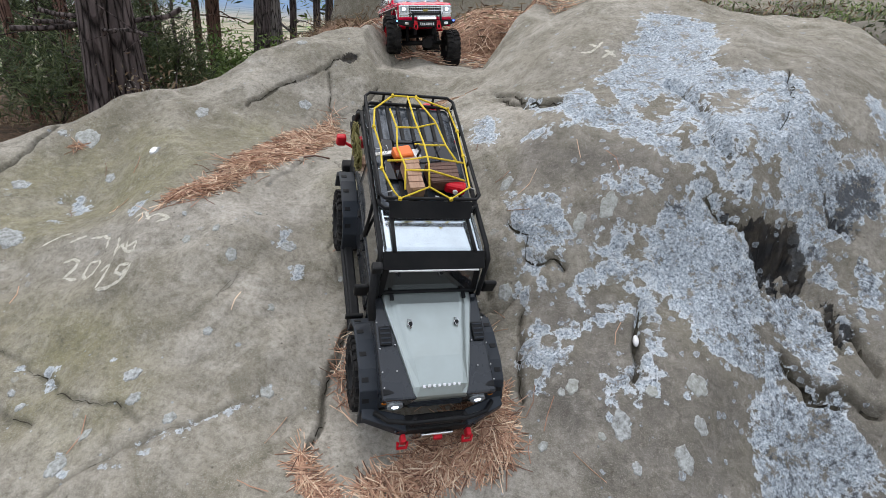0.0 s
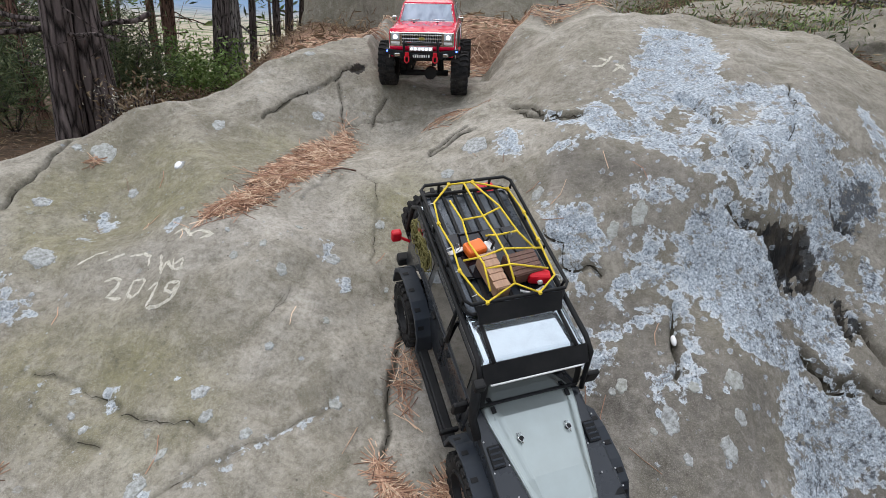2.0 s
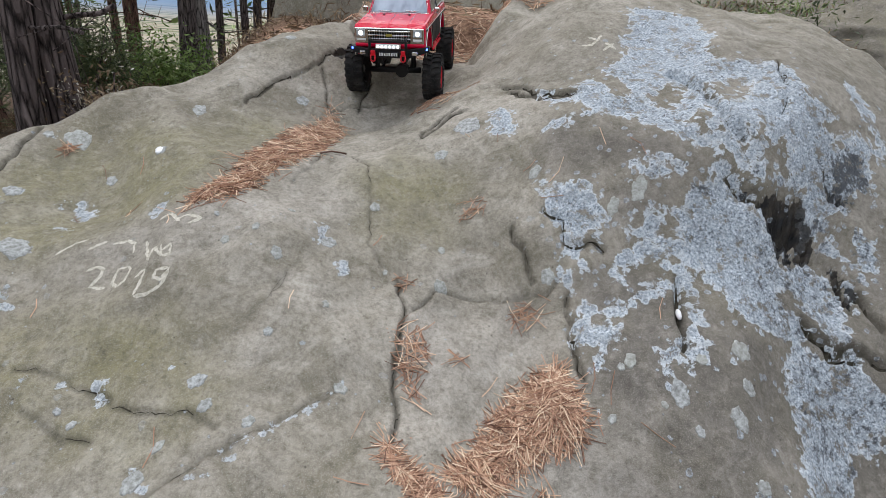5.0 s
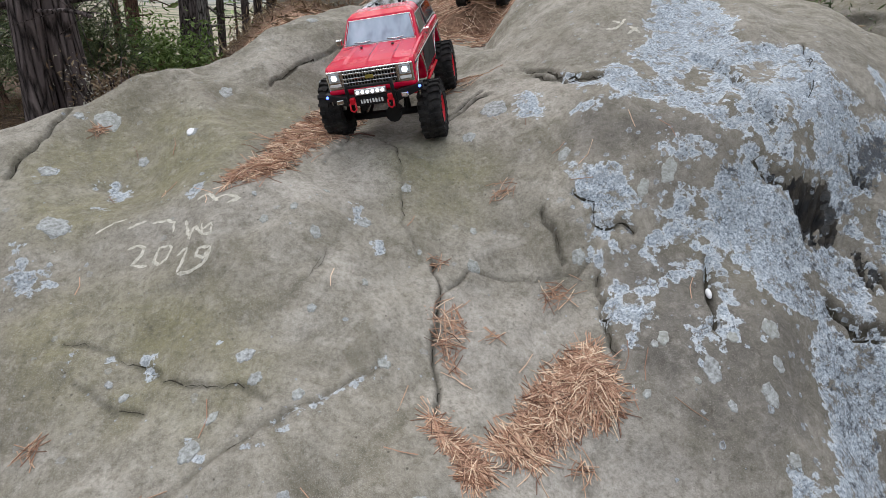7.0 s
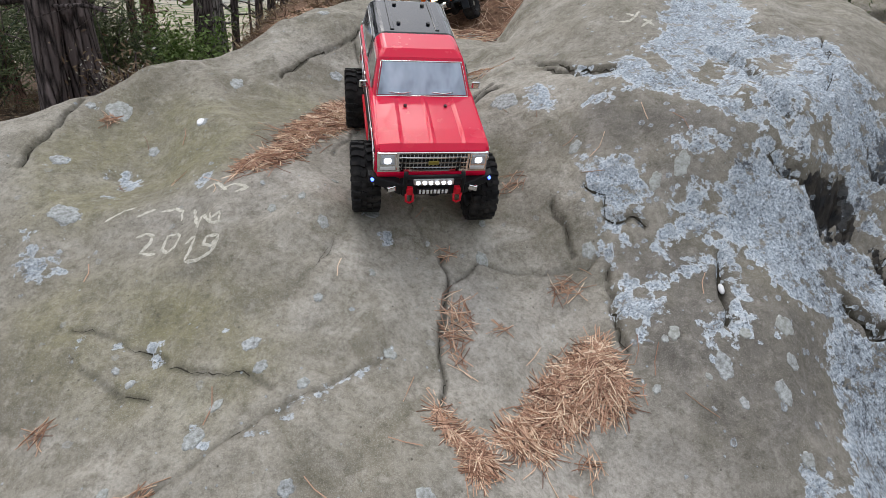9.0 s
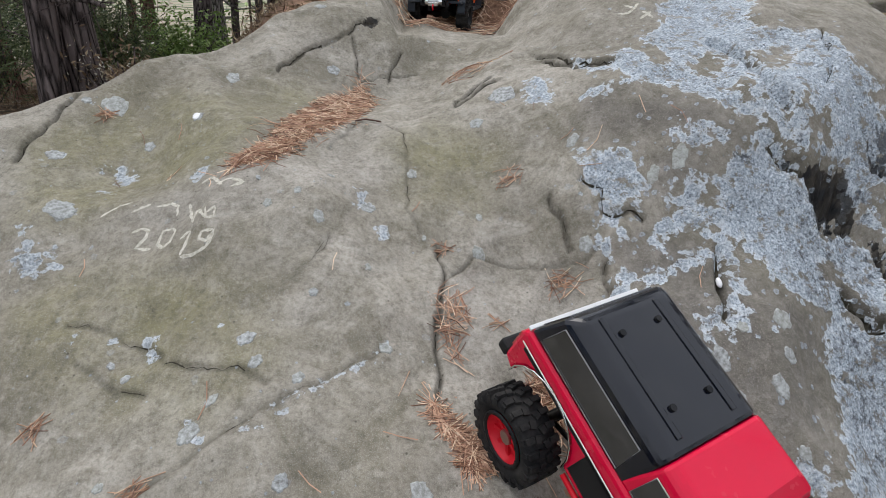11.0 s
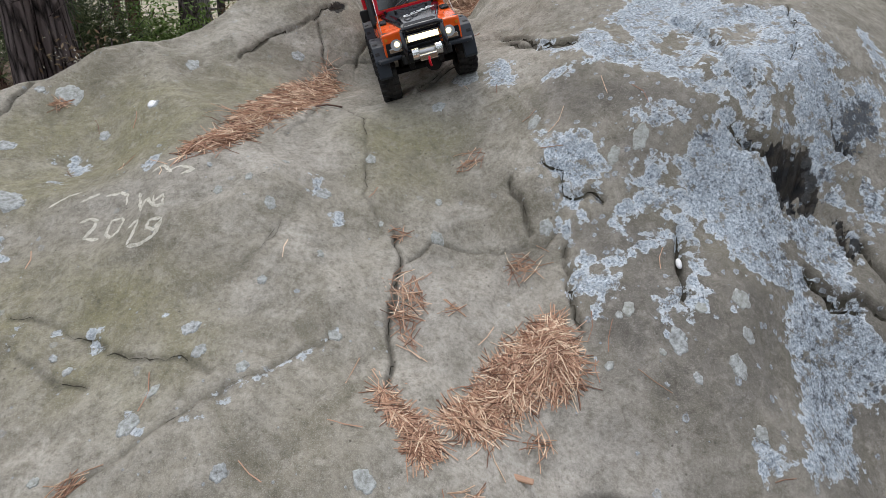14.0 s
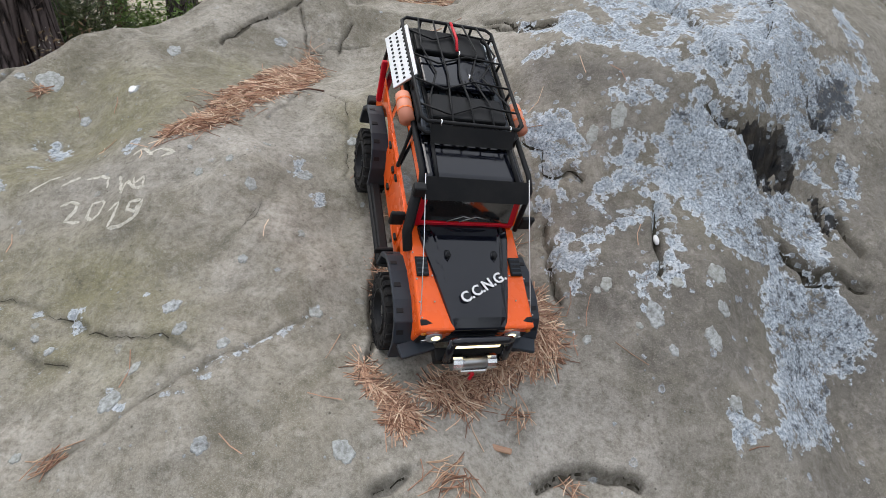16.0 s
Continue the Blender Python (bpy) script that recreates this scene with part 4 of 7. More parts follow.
# ---- wheels ----
def make_wheel(truck, x, y, r, width, rim_material, ring_material, tyre_mesh=None):
    """wheel > tyre, rim; the wheel's own mesh is its hub. Its axle lies along y."""
    out = 1 if y > 0 else -1
    hub = part("wheel", disc(0, 0, 0, r * 0.16, width * 0.7, "y", 10), M["steel"], truck)
    hub.matrix_basis = pose(x, y, r)
    w = width / 2
    if tyre_mesh is None:
        bm = lathe_y([(r * 0.58, -w * 0.80), (r * 0.70, -w * 0.98), (r * 0.88, -w), (r * 0.945, -w * 0.78), (r * 0.95, 0), (r * 0.945, w * 0.78), (r * 0.88, w), (r * 0.70, w * 0.98), (r * 0.58, w * 0.80)], 40)
        for k in range(22):
            a = 360 * k / 22
            for side, off in ((-1, 0.0), (1, 8.2)):
                spin = pose(0, 0, 0, 0, a + off, 0)
                for cx, cy, sx, sy, turn in ((0, 0.70, 0.115, 0.52, 0), (0.03, 0.22, 0.15, 0.34, 18 * side)):
                    own = box(0, 0, 0, r * sx, w * sy, r * 0.10, 0.0, bm=None)
                    own.transform(spin @ pose(r * cx, side * w * cy, r * 0.965, 0, 0, turn))
                    own.verts.index_update()
                    join(bm, own)
                own = box(0, 0, 0, r * 0.10, w * 0.10, r * 0.16, 0.0)
                own.transform(spin @ pose(0, side * w * 0.99, r * 0.87))
                own.verts.index_update()
                join(bm, own)
        tyre = part("tyre", bm, M["rubber"], hub)
        tyre_mesh = tyre.data
    else:
        tyre = new("tyre", tyre_mesh)
        tyre.parent = hub
    f = out * w
    bm = lathe_y([(r * 0.60, f * 0.92), (r * 0.54, f * 0.98), (r * 0.50, f * 0.80), (r * 0.42, f * 0.42), (r * 0.18, f * 0.30), (0.0005, f * 0.30)], 28)
    for k in range(8):
        own = box(0, f * 0.45, r * 0.33, r * 0.10, width * 0.12, r * 0.34, 0.0)
        own.transform(pose(0, 0, 0, 0, 45 * k, 0))
        own.verts.index_update()
        join(bm, own)
    rim = part("rim", bm, rim_material, hub)
    part("rim_back", lathe_y([(r * 0.60, -f * 0.92), (r * 0.50, -f * 0.7), (r * 0.42, f * 0.1), (0.0005, f * 0.1)], 20), M["black"], rim, "dark inner side of the rim")
    bm = lathe_y([(r * 0.61, f * 0.90), (r * 0.60, f * 1.02), (r * 0.53, f * 1.02), (r * 0.52, f * 0.90)], 28)
    for k in range(12):
        a = math.tau * k / 12
        disc(r * 0.565 * math.cos(a), f * 1.03, r * 0.565 * math.sin(a), r * 0.022, width * 0.05, "y", 6, bm)
    part("beadlock_ring", bm, ring_material, rim)
    return hub, tyre_mesh


def four_wheels(truck, base, track, r, width, rim_material, ring_material):
    made, mesh = [], None
    for x, y in ((base / 2, track), (base / 2, -track), (-base / 2, track), (-base / 2, -track)):
        hub, mesh = make_wheel(truck, x, y, r, width, rim_material, ring_material, mesh)
        made.append((hub, x, y, r))
    return made


def underbody(truck, base, r, z, length=0.44):
    part("chassis", box(0, 0.034, z, length, 0.012, 0.022, 0.002, None, box(0, -0.034, z, length, 0.012, 0.022, 0.002)), M["black"], truck)
    part("skid_plate", box(0.0, 0, z - 0.012, 0.13, 0.075, 0.014, 0.004), M["black"], truck)
    for x in (base / 2, -base / 2):
        bm = tube([(x, -0.075, r), (x, 0.075, r)], 0.009, 8)
        disc(x, 0.02, r, 0.019, 0.03, "x", 12, bm)
        for s in (-1, 1):
            tube([(x, s * 0.055, r), (x * 0.92, s * 0.05, z + 0.045)], 0.007, 8, bm)
            tube([(x, s * 0.045, r - 0.006), (x * 0.25, s * 0.035, z)], 0.004, 6, bm)
        part("axle", bm, M["black"], truck)


def wheel_flare(truck, x, s, y0, y1, z, rad, name="wheel_flare"):
    """A wide squared arch of plastic over a wheel, with a row of bolt pockets."""
    pts = [(-1.12, -0.30), (-1.02, 0.42), (-0.72, 0.86), (-0.30, 1.0), (0.34, 1.0), (0.76, 0.84), (1.04, 0.38), (1.12, -0.30)]
    outer = [(x + rad * a, z + rad * b * 0.72) for a, b in pts]
    inner = [(x + rad * a * 0.93, z + rad * b * 0.72 - 0.006) for a, b in pts]
    prof = outer + inner[::-1]
    bm = slab(prof, s * y0, s * y1, 0.0015)
    fl = part(name, bm, M["flare"], truck)
    for (ax, az), (bx, bz) in list(zip(outer, outer[1:]))[1:-1]:
        ang = math.degrees(math.atan2(az - bz, bx - ax))
        part("bolt_pocket", box((ax + bx) / 2, s * (y1 * 0.7 + y0 * 0.3), (az + bz) / 2 + 0.0002, 0.007, 0.010, 0.0016, 0.0004, (0, ang, 0)), M["black"], fl)
    return fl


# ---- the two long-wheelbase off-road station wagons ----
def station_wagon(name, label, body, wing, bonnet, roof, frame_material, sky=False):
    """A boxy five-door off-road model truck. x runs forward, y to its left; the ground is z = 0."""
    truck = tagged(new(name), label, "model truck", "model trucks on the rock")
    wheels = four_wheels(truck, 0.324, 0.094, 0.059, 0.044, M["black"], M["black"])
    underbody(truck, 0.324, 0.059, 0.078)
    # tub with cut wheel arches
    arch = lambda cx, r, a0, a1, n: [(cx + r * math.cos(radians(a0 + (a1 - a0) * k / n)), 0.075 + r * math.sin(radians(a0 + (a1 - a0) * k / n))) for k in range(n + 1)]
    tub = [(0.078, 0.176), (-0.256, 0.176), (-0.258, 0.100)] + arch(-0.162, 0.078, 175, 5, 8) + [(-0.07, 0.078), (0.07, 0.078), (0.078, 0.085)]
    part("body", slab(tub, -0.086, 0.086, 0.003), body, truck)
    # upper cab
    def ring(x0, x1, w, z):
        return [(x0, w, z), (x0, -w, z), (x1, -w, z), (x1, w, z)]
    cab = loft([ring(0.082, -0.256, 0.086, 0.175), ring(0.066, -0.250, 0.079, 0.240)], None, 0.003)
    part("cab", cab, body, truck)
    top = loft([ring(0.068, -0.252, 0.081, 0.240), ring(0.066, -0.250, 0.080, 0.248), ring(0.054, -0.240, 0.070, 0.255)], None, 0.003)
    part("roof", top, roof, truck)
    # glass: windscreen, side and rear panes standing a hair proud
    def side_x(z):
        return 0.086 - 0.007 * (z - 0.175) / 0.065 + 0.0012
    fx = lambda z: 0.082 - 0.016 * (z - 0.175) / 0.065 + 0.0012
    part("windscreen", plate([(fx(0.185), 0.071, 0.185), (fx(0.185), -0.071, 0.185), (fx(0.232), -0.067, 0.232), (fx(0.232), 0.067, 0.232)][::-1], 0.0015), M["glass_dark"], truck)
    for z, h, w in ((0.180, 0.007, 0.158), (0.236, 0.006, 0.150)):
        part("windscreen_frame", box(fx(z) + 0.001, 0, z, 0.004, w, h, 0.001), frame_material, truck)
    for s in (-1, 1):
        part("windscreen_post", plate([(fx(0.178) + 0.002, s * 0.080, 0.178), (fx(0.178) + 0.002, s * 0.071, 0.178), (fx(0.238) + 0.002, s * 0.067, 0.238), (fx(0.238) + 0.002, s * 0.075, 0.238)], 0.002), frame_material, truck)
        for x0, x1 in ((0.055, -0.030), (-0.042, -0.125), (-0.140, -0.235)):
            c = [(x0, s * side_x(0.184), 0.184), (x1, s * side_x(0.184), 0.184), (x1, s * side_x(0.230), 0.230), (x0 - 0.008 * (x0 > 0), s * side_x(0.230), 0.230)]
            part("side_window", plate(c if s < 0 else c[::-1], 0.001), M["glass_dark"], truck)
        for x0, x1 in ((0.064, -0.034), (-0.038, -0.105)):
            door = part("door", box((x0 + x1) / 2, s * 0.0865, 0.132, x0 - x1, 0.003, 0.082, 0.001), body, truck)
            part("door_handle", box(x1 + 0.016, s * 0.0895, 0.160, 0.014, 0.004, 0.005, 0.001), M["black"], door)
            for z in (0.110, 0.152):
                part("hinge", box(x0 - 0.004, s * 0.0895, z, 0.012, 0.004, 0.006, 0.001), M["black"], door)
        part("side_step", box(0.0, s * 0.100, 0.070, 0.175, 0.016, 0.008, 0.003, None, tube([(0.095, s * 0.088, 0.078), (0.085, s * 0.110, 0.066), (-0.085, s * 0.110, 0.066), (-0.095, s * 0.088, 0.078)], 0.004)), M["black"], truck)
        mirror = part("mirror", box(0.078, s * 0.104, 0.182, 0.008, 0.022, 0.026, 0.003), M["black"], truck)
        part("mirror_arm", tube([(0.074, s * 0.084, 0.174), (0.076, s * 0.100, 0.180)], 0.0025), M["black"], mirror)
        wheel_flare(truck, 0.162, s, 0.084, 0.113, 0.085, 0.074)
        wheel_flare(truck, -0.162, s, 0.084, 0.113, 0.085, 0.074)
        part("mud_guard", box(0.072, s * 0.104, 0.088, 0.006, 0.030, 0.012, 0.002), M["black"], truck)
    # front wings, sloping bonnet with its raised middle
    for s in (-1, 1):
        w = loft([[(0.236, s * 0.088, 0.100), (0.236, s * 0.036, 0.100), (0.247, s * 0.036, 0.158), (0.245, s * 0.086, 0.155)],
                  [(0.080, s * 0.088, 0.120), (0.080, s * 0.040, 0.120), (0.080, s * 0.040, 0.172), (0.080, s * 0.086, 0.169)]], None, 0.004)
        wg = part("front_wing", w, wing, truck)
        vent = part("wing_vent", box(0.150, s * 0.073, 0.1665, 0.030, 0.018, 0.004, 0.001, (0, 5, 0)), M["black"], wg)
        own = None
        for k in range(4):
            own = box(0.139 + 0.0075 * k, s * 0.073, 0.1688 - 0.0006 * k, 0.0028, 0.015, 0.003, 0.0006, (0, 5, 0), own)
        part("vent_slat", own, M["flare"], vent)
        for x, y in ((0.165, 0.060), (0.137, 0.060), (0.170, 0.083), (0.128, 0.084), (0.100, 0.084), (0.205, 0.062), (0.205, 0.083), (0.228, 0.083)):
            part("rivet", disc(x, s * y, 0.1722 - 0.075 * (x - 0.08), 0.0012, 0.002, "z", 6), M["steel"], wg)
    def hood(x, w, z, rise, inner):
        return [(x, w, z - 0.012), (x, w, z), (x, inner + 0.008, z + 0.001), (x, inner, z + rise), (x, -inner, z + rise), (x, -inner - 0.008, z + 0.001), (x, -w, z), (x, -w, z - 0.012)]
    bm = loft([hood(0.082, 0.072, 0.1745, 0.004, 0.054), hood(0.105, 0.070, 0.1735, 0.0075, 0.051), hood(0.190, 0.052, 0.1680, 0.0065, 0.037), hood(0.232, 0.043, 0.1625, 0.0035, 0.032), hood(0.246, 0.041, 0.1545, 0.001, 0.030)], None, 0.003)
    hd = part("bonnet", bm, bonnet, truck)
    for s in (-1, 1):
        part("bonnet_hinge", box(0.092, s * 0.058, 0.1795, 0.010, 0.006, 0.004, 0.001), M["black"], hd)
        pin = part("bonnet_pin", disc(0.140, s * 0.036, 0.1805, 0.0032, 0.006, "z", 8), M["black"], hd)
        part("clip", tube([(0.146, s * 0.036, 0.1815), (0.141, s * 0.040, 0.183), (0.132, s * 0.039, 0.181), (0.132, s * 0.034, 0.181), (0.141, s * 0.033, 0.183), (0.148, s * 0.037, 0.181)], 0.0007, 5), M["black"] if sky else M["chrome"], pin)
    # nose
    nose = part("nose_panel", box(0.232, 0, 0.128, 0.012, 0.170, 0.058, 0.003), M["black"], truck)
    own = None
    for k in range(5):
        own = box(0.2395, 0, 0.110 + 0.0085 * k, 0.004, 0.084, 0.003, 0.0008, None, own)
    part("grille", own, M["flare"], nose)
    return truck, wheels


def grey_wagon():
    truck, wheels = station_wagon("grey_station_wagon", "dark grey model off-road wagon with silver bonnet and loaded roof rack", M["darkgrey"], M["darkgrey"], M["silver"], M["silver_blue"], M["black"])
    own = None
    for k in range(8):
        own = box(0.2325, 0.0262 - 0.0075 * k, 0.1665, 0.0042, 0.0048, 0.001, 0.0003, (0, 30, 0), own, 1)
    part("badge_bars", own, M["chrome"], truck, "row of small silver badge bars")
    for s in (-1, 1):
        lamp = part("headlight", disc(0.2395, s * 0.064, 0.126, 0.0145, 0.006, "x", 20), M["chrome"], truck)
        part("lens", disc(0.2435, s * 0.064, 0.126, 0.012, 0.003, "x", 18), M["lamp_glass"], lamp)
        part("bulb", disc(0.2452, s * 0.064, 0.126, 0.005, 0.001, "x", 12), M["lamp_white"], lamp)
        part("indicator", disc(0.2405, s * 0.0815, 0.137, 0.0036, 0.004, "x", 12), M["amber"], truck)
    # winch bumper: grey cheeks, dark tray, tube bar
    bp = part("bumper", box(0.262, 0, 0.094, 0.024, 0.096, 0.022, 0.003), M["black"], truck)
    for s in (-1, 1):
        part("bumper_cheek", loft([[(0.276, s * 0.047, 0.106), (0.276, s * 0.047, 0.080), (0.250, s * 0.047, 0.080), (0.250, s * 0.047, 0.106)],
                                    [(0.250, s * 0.110, 0.108), (0.252, s * 0.110, 0.094), (0.232, s * 0.110, 0.094), (0.232, s * 0.110, 0.108)]], None, 0.002), M["flare"], bp)
        part("hole", disc(0.269, s * 0.060, 0.096, 0.004, 0.008, "x", 12), M["black_gloss"], bp)
        hook = part("tow_hook", box(0.281, s * 0.051, 0.088, 0.012, 0.008, 0.016, 0.002), M["red_plastic"], bp, "bright red tow hook")
        part("shackle", tube([(0.284, s * 0.051 - 0.007, 0.084), (0.289, s * 0.051 - 0.007, 0.074), (0.289, s * 0.051 + 0.007, 0.074), (0.284, s * 0.051 + 0.007, 0.084)], 0.0026), M["red_plastic"], hook)
        part("bar_upright", tube([(0.268, s * 0.038, 0.100), (0.266, s * 0.038, 0.132)], 0.0036, 8), M["black"], bp)
    part("tube_bar", tube([(0.244, 0.092, 0.110), (0.262, 0.075, 0.120), (0.270, 0.045, 0.128), (0.270, -0.045, 0.128), (0.262, -0.075, 0.120), (0.244, -0.092, 0.110)], 0.0038, 8), M["black"], bp)
    part("tube_bar", tube([(0.269, 0.040, 0.115), (0.269, -0.040, 0.115)], 0.0030, 8), M["black"], bp)
    win = part("winch_fairlead", box(0.279, 0, 0.095, 0.006, 0.050, 0.009, 0.002), M["chrome"], bp)
    part("rope_hook", box(0.284, 0.002, 0.090, 0.006, 0.014, 0.009, 0.002), M["red_plastic"], win)
    # snorkel, visor, cage
    part("snorkel", box(0.082, -0.089, 0.247, 0.014, 0.016, 0.015, 0.003, None, tube([(0.12, -0.088, 0.160), (0.095, -0.089, 0.172), (0.074, -0.088, 0.240)], 0.0065, 8)), M["black"], truck)
    part("visor", loft([[(0.078, 0.080, 0.238), (0.078, -0.080, 0.238), (0.060, -0.080, 0.256), (0.060, 0.080, 0.256)], [(0.081, 0.079, 0.238), (0.081, -0.079, 0.238), (0.060, -0.079, 0.2575), (0.060, 0.079, 0.2575)]], None, 0.0008), M["black"], truck)
    part("light_strip", box(0.081, 0, 0.2365, 0.003, 0.140, 0.003, 0.0008), M["white"], truck)
    finish_roof(truck, M["black"], -1)
    # spare wheel and tail
    sp = new("spare_tyre", [c for c in wheels[0][0].children if c.name.startswith("tyre")][0].data)
    sp.parent = truck
    sp.matrix_basis = pose(-0.285, -0.028, 0.172, 0, 0, 90)
    can = part("fuel_can", box(-0.274, 0.054, 0.226, 0.032, 0.034, 0.046, 0.007), M["red_plastic"], truck, "red plastic can strapped beside the spare tyre")
    part("cap", disc(-0.274, 0.054, 0.251, 0.006, 0.006, "z", 12), M["red_plastic"], can)
    part("spare_rim", disc(0, 0.010, 0, 0.034, 0.012, "y", 20), M["black"], sp)
    for s in (-1, 1):
        part("rear_bumper", box(-0.266, s * 0.055, 0.094, 0.020, 0.090, 0.020, 0.004), M["black"], truck)
        part("tow_shackle", box(-0.262, s * 0.108, 0.168, 0.014, 0.018, 0.022, 0.004, None, tube([(-0.250, s * 0.084, 0.160), (-0.262, s * 0.104, 0.164)], 0.003)), M["red_plastic"], truck, "red plastic shackle at the rear")
        part("tail_lamp", disc(-0.259, s * 0.078, 0.130, 0.006, 0.006, "x", 12), M["lamp_red"], truck)
    return truck, wheels


def finish_roof(truck, mat, net_side):
    """Cage bars along the roof, a slatted rack with raised rails and a dark wind board."""
    for s in (-1, 1):
        part("cage_bar", tube([(0.090, s * 0.083, 0.178), (0.070, s * 0.084, 0.248), (0.050, s * 0.082, 0.259), (-0.235, s * 0.082, 0.259), (-0.256, s * 0.085, 0.240), (-0.262, s * 0.088, 0.176)], 0.0040, 8), mat, truck)
        part("cage_bar", tube([(0.062, s * 0.062, 0.258), (0.0, s * 0.060, 0.262)], 0.0030, 8), mat, truck)
        part("cage_hoop", tube([(-0.030, s * 0.088, 0.176), (-0.030, s * 0.084, 0.258), (-0.030, s * 0.060, 0.262)], 0.0036, 8), mat, truck)
    rack = part("roof_rack", tube([(-0.012, 0.070, 0.268), (-0.012, -0.070, 0.268), (-0.020, -0.077, 0.268), (-0.242, -0.077, 0.268), (-0.252, -0.068, 0.268), (-0.252, 0.068, 0.268), (-0.242, 0.077, 0.268), (-0.020, 0.077, 0.268)], 0.0030, 8, None, True), mat, truck)
    part("upper_rail", tube([(-0.016, 0.072, 0.287), (-0.016, -0.072, 0.287), (-0.024, -0.079, 0.287), (-0.246, -0.079, 0.287), (-0.256, -0.070, 0.287), (-0.256, 0.070, 0.287), (-0.246, 0.079, 0.287), (-0.024, 0.079, 0.287)], 0.0028, 8, None, True), mat, rack)
    for x in (-0.03, -0.10, -0.17, -0.24):
        for s in (-1, 1):
            part("rail_post", tube([(x, s * 0.0775, 0.268), (x, s * 0.079, 0.287)], 0.0024, 6), mat, rack)
    for y in (-0.045, 0, 0.045):
        part("rail_post", tube([(-0.254, y, 0.268), (-0.256, y, 0.287)], 0.0024, 6), mat, rack)
    for k in range(7):
        part("slat", box(-0.132, -0.057 + 0.019 * k, 0.2655, 0.238, 0.0062, 0.003, 0.001), mat, rack)
    # added sheet: darkens the roof that shows between the slats
    part("rack_floor", box(-0.132, 0, 0.2622, 0.236, 0.148, 0.003, 0.001), M["steel_blue"], rack, "dark steel-blue sheet added under the slats")
    part("wind_board", plate([(-0.014, 0.066, 0.284), (-0.014, -0.066, 0.284), (0.004, -0.064, 0.264), (0.004, 0.064, 0.264)], 0.0015), mat, rack)


def net(points, thick, material, parent, name="cargo_net"):
    own = None
    for run in points:
        own = tube(run, thick, 6, own)
    return part(name, own, material, parent)


def grey_cargo(truck):
    """What is lashed on the grey wagon's rack; it rides as part of the truck."""
    tray = part("rack_mat", box(-0.115, 0, 0.2685, 0.090, 0.120, 0.003, 0.001), M["black_gloss"], truck)
    saw = part("chainsaw", box(-0.118, -0.030, 0.279, 0.024, 0.032, 0.016, 0.004, (0, 0, 14)), M["orange_plastic"], truck, "small orange and white toy chainsaw")
    part("handle", tube([(-0.125, -0.010, 0.282), (-0.125, -0.006, 0.293), (-0.112, -0.004, 0.294), (-0.108, -0.008, 0.283)], 0.0022), M["black"], saw)
    part("starter_cover", box(-0.116, -0.008, 0.279, 0.020, 0.012, 0.013, 0.003, (0, 0, 14)), M["white"], saw)
    part("blade", box(-0.120, -0.060, 0.276, 0.008, 0.030, 0.002, 0.0008, (0, 0, 14)), M["steel"], saw)
    for x, y, w, h, mt, lb in ((-0.062, -0.022, 0.022, 0.024, M["wood_pale"], "pale planked wooden crate"), (-0.070, 0.028, 0.048, 0.020, M["wood_dark"], "dark brown wooden crate")):
        crate = part("crate", box(x, y, 0.270 + h / 2, 0.066 if w < 0.03 else 0.042, w, h, 0.001, (0, 0, 6)), mt, truck, lb)
        for k in range(5):
            part("plank", box(x - 0.026 + 0.013 * k if w < 0.03 else x - 0.016 + 0.008 * k, y, 0.2708 + h, 0.0118 if w < 0.03 else 0.0072, w + 0.001, 0.002, 0.0006, (0, 0, 6)), mt, crate)
    can = part("fuel_can", box(-0.048, 0.046, 0.279, 0.018, 0.034, 0.018, 0.005, (0, 0, -14)), M["red_plastic"], truck, "small bright red fuel can")
    part("cap", disc(-0.038, 0.044, 0.279, 0.004, 0.004, "x", 10), M["white"], can)
    part("tow_pole", tube([(-0.034, 0.012, 0.272), (-0.026, 0.028, 0.272), (-0.034, 0.050, 0.272)], 0.002), M["white"], truck)
    for x, y in ((-0.120, -0.058), (-0.128, 0.030)):
        part("body_clip", tube([(x, y, 0.272), (x - 0.004, y - 0.003, 0.288), (x, y, 0.294), (x + 0.004, y + 0.003, 0.288), (x, y, 0.272)], 0.0007, 5), M["chrome"], truck)
    z = 0.291
    e = [(-0.252, -0.030), (-0.252, 0.012), (-0.226, 0.066), (-0.170, 0.072), (-0.110, 0.070), (-0.040, 0.066), (-0.014, 0.030), (-0.034, -0.002), (-0.014, -0.050), (-0.030, -0.058), (-0.075, -0.070), (-0.120, -0.066), (-0.170, -0.072), (-0.215, -0.066)]
    sag = lambda x, y: 0.287 + 0.011 * math.exp(-((x + 0.07) / 0.05) ** 2 - (y / 0.05) ** 2)
    edge = [(x, y, sag(x, y)) for x, y in e]
    runs = [edge + [edge[0]]]
    cross = [((-0.252, -0.004), (-0.190, 0.000), (-0.130, 0.006), (-0.080, 0.004), (-0.034, -0.002)), ((-0.250, 0.010), (-0.190, 0.036), (-0.130, 0.044), (-0.090, 0.056)),
             ((-0.215, -0.040), (-0.170, -0.034), (-0.120, -0.040), (-0.075, -0.034), (-0.030, -0.040)), ((-0.170, -0.036), (-0.172, 0.0), (-0.186, 0.036)), ((-0.130, -0.010), (-0.128, 0.012), (-0.132, 0.044)),
             ((-0.090, -0.060), (-0.088, -0.030), (-0.096, 0.004), (-0.092, 0.066)), ((-0.066, -0.034), (-0.064, 0.004), (-0.052, 0.060))]
    runs += [[(x, y, sag(x, y) + 0.001) for x, y in c] for c in cross]
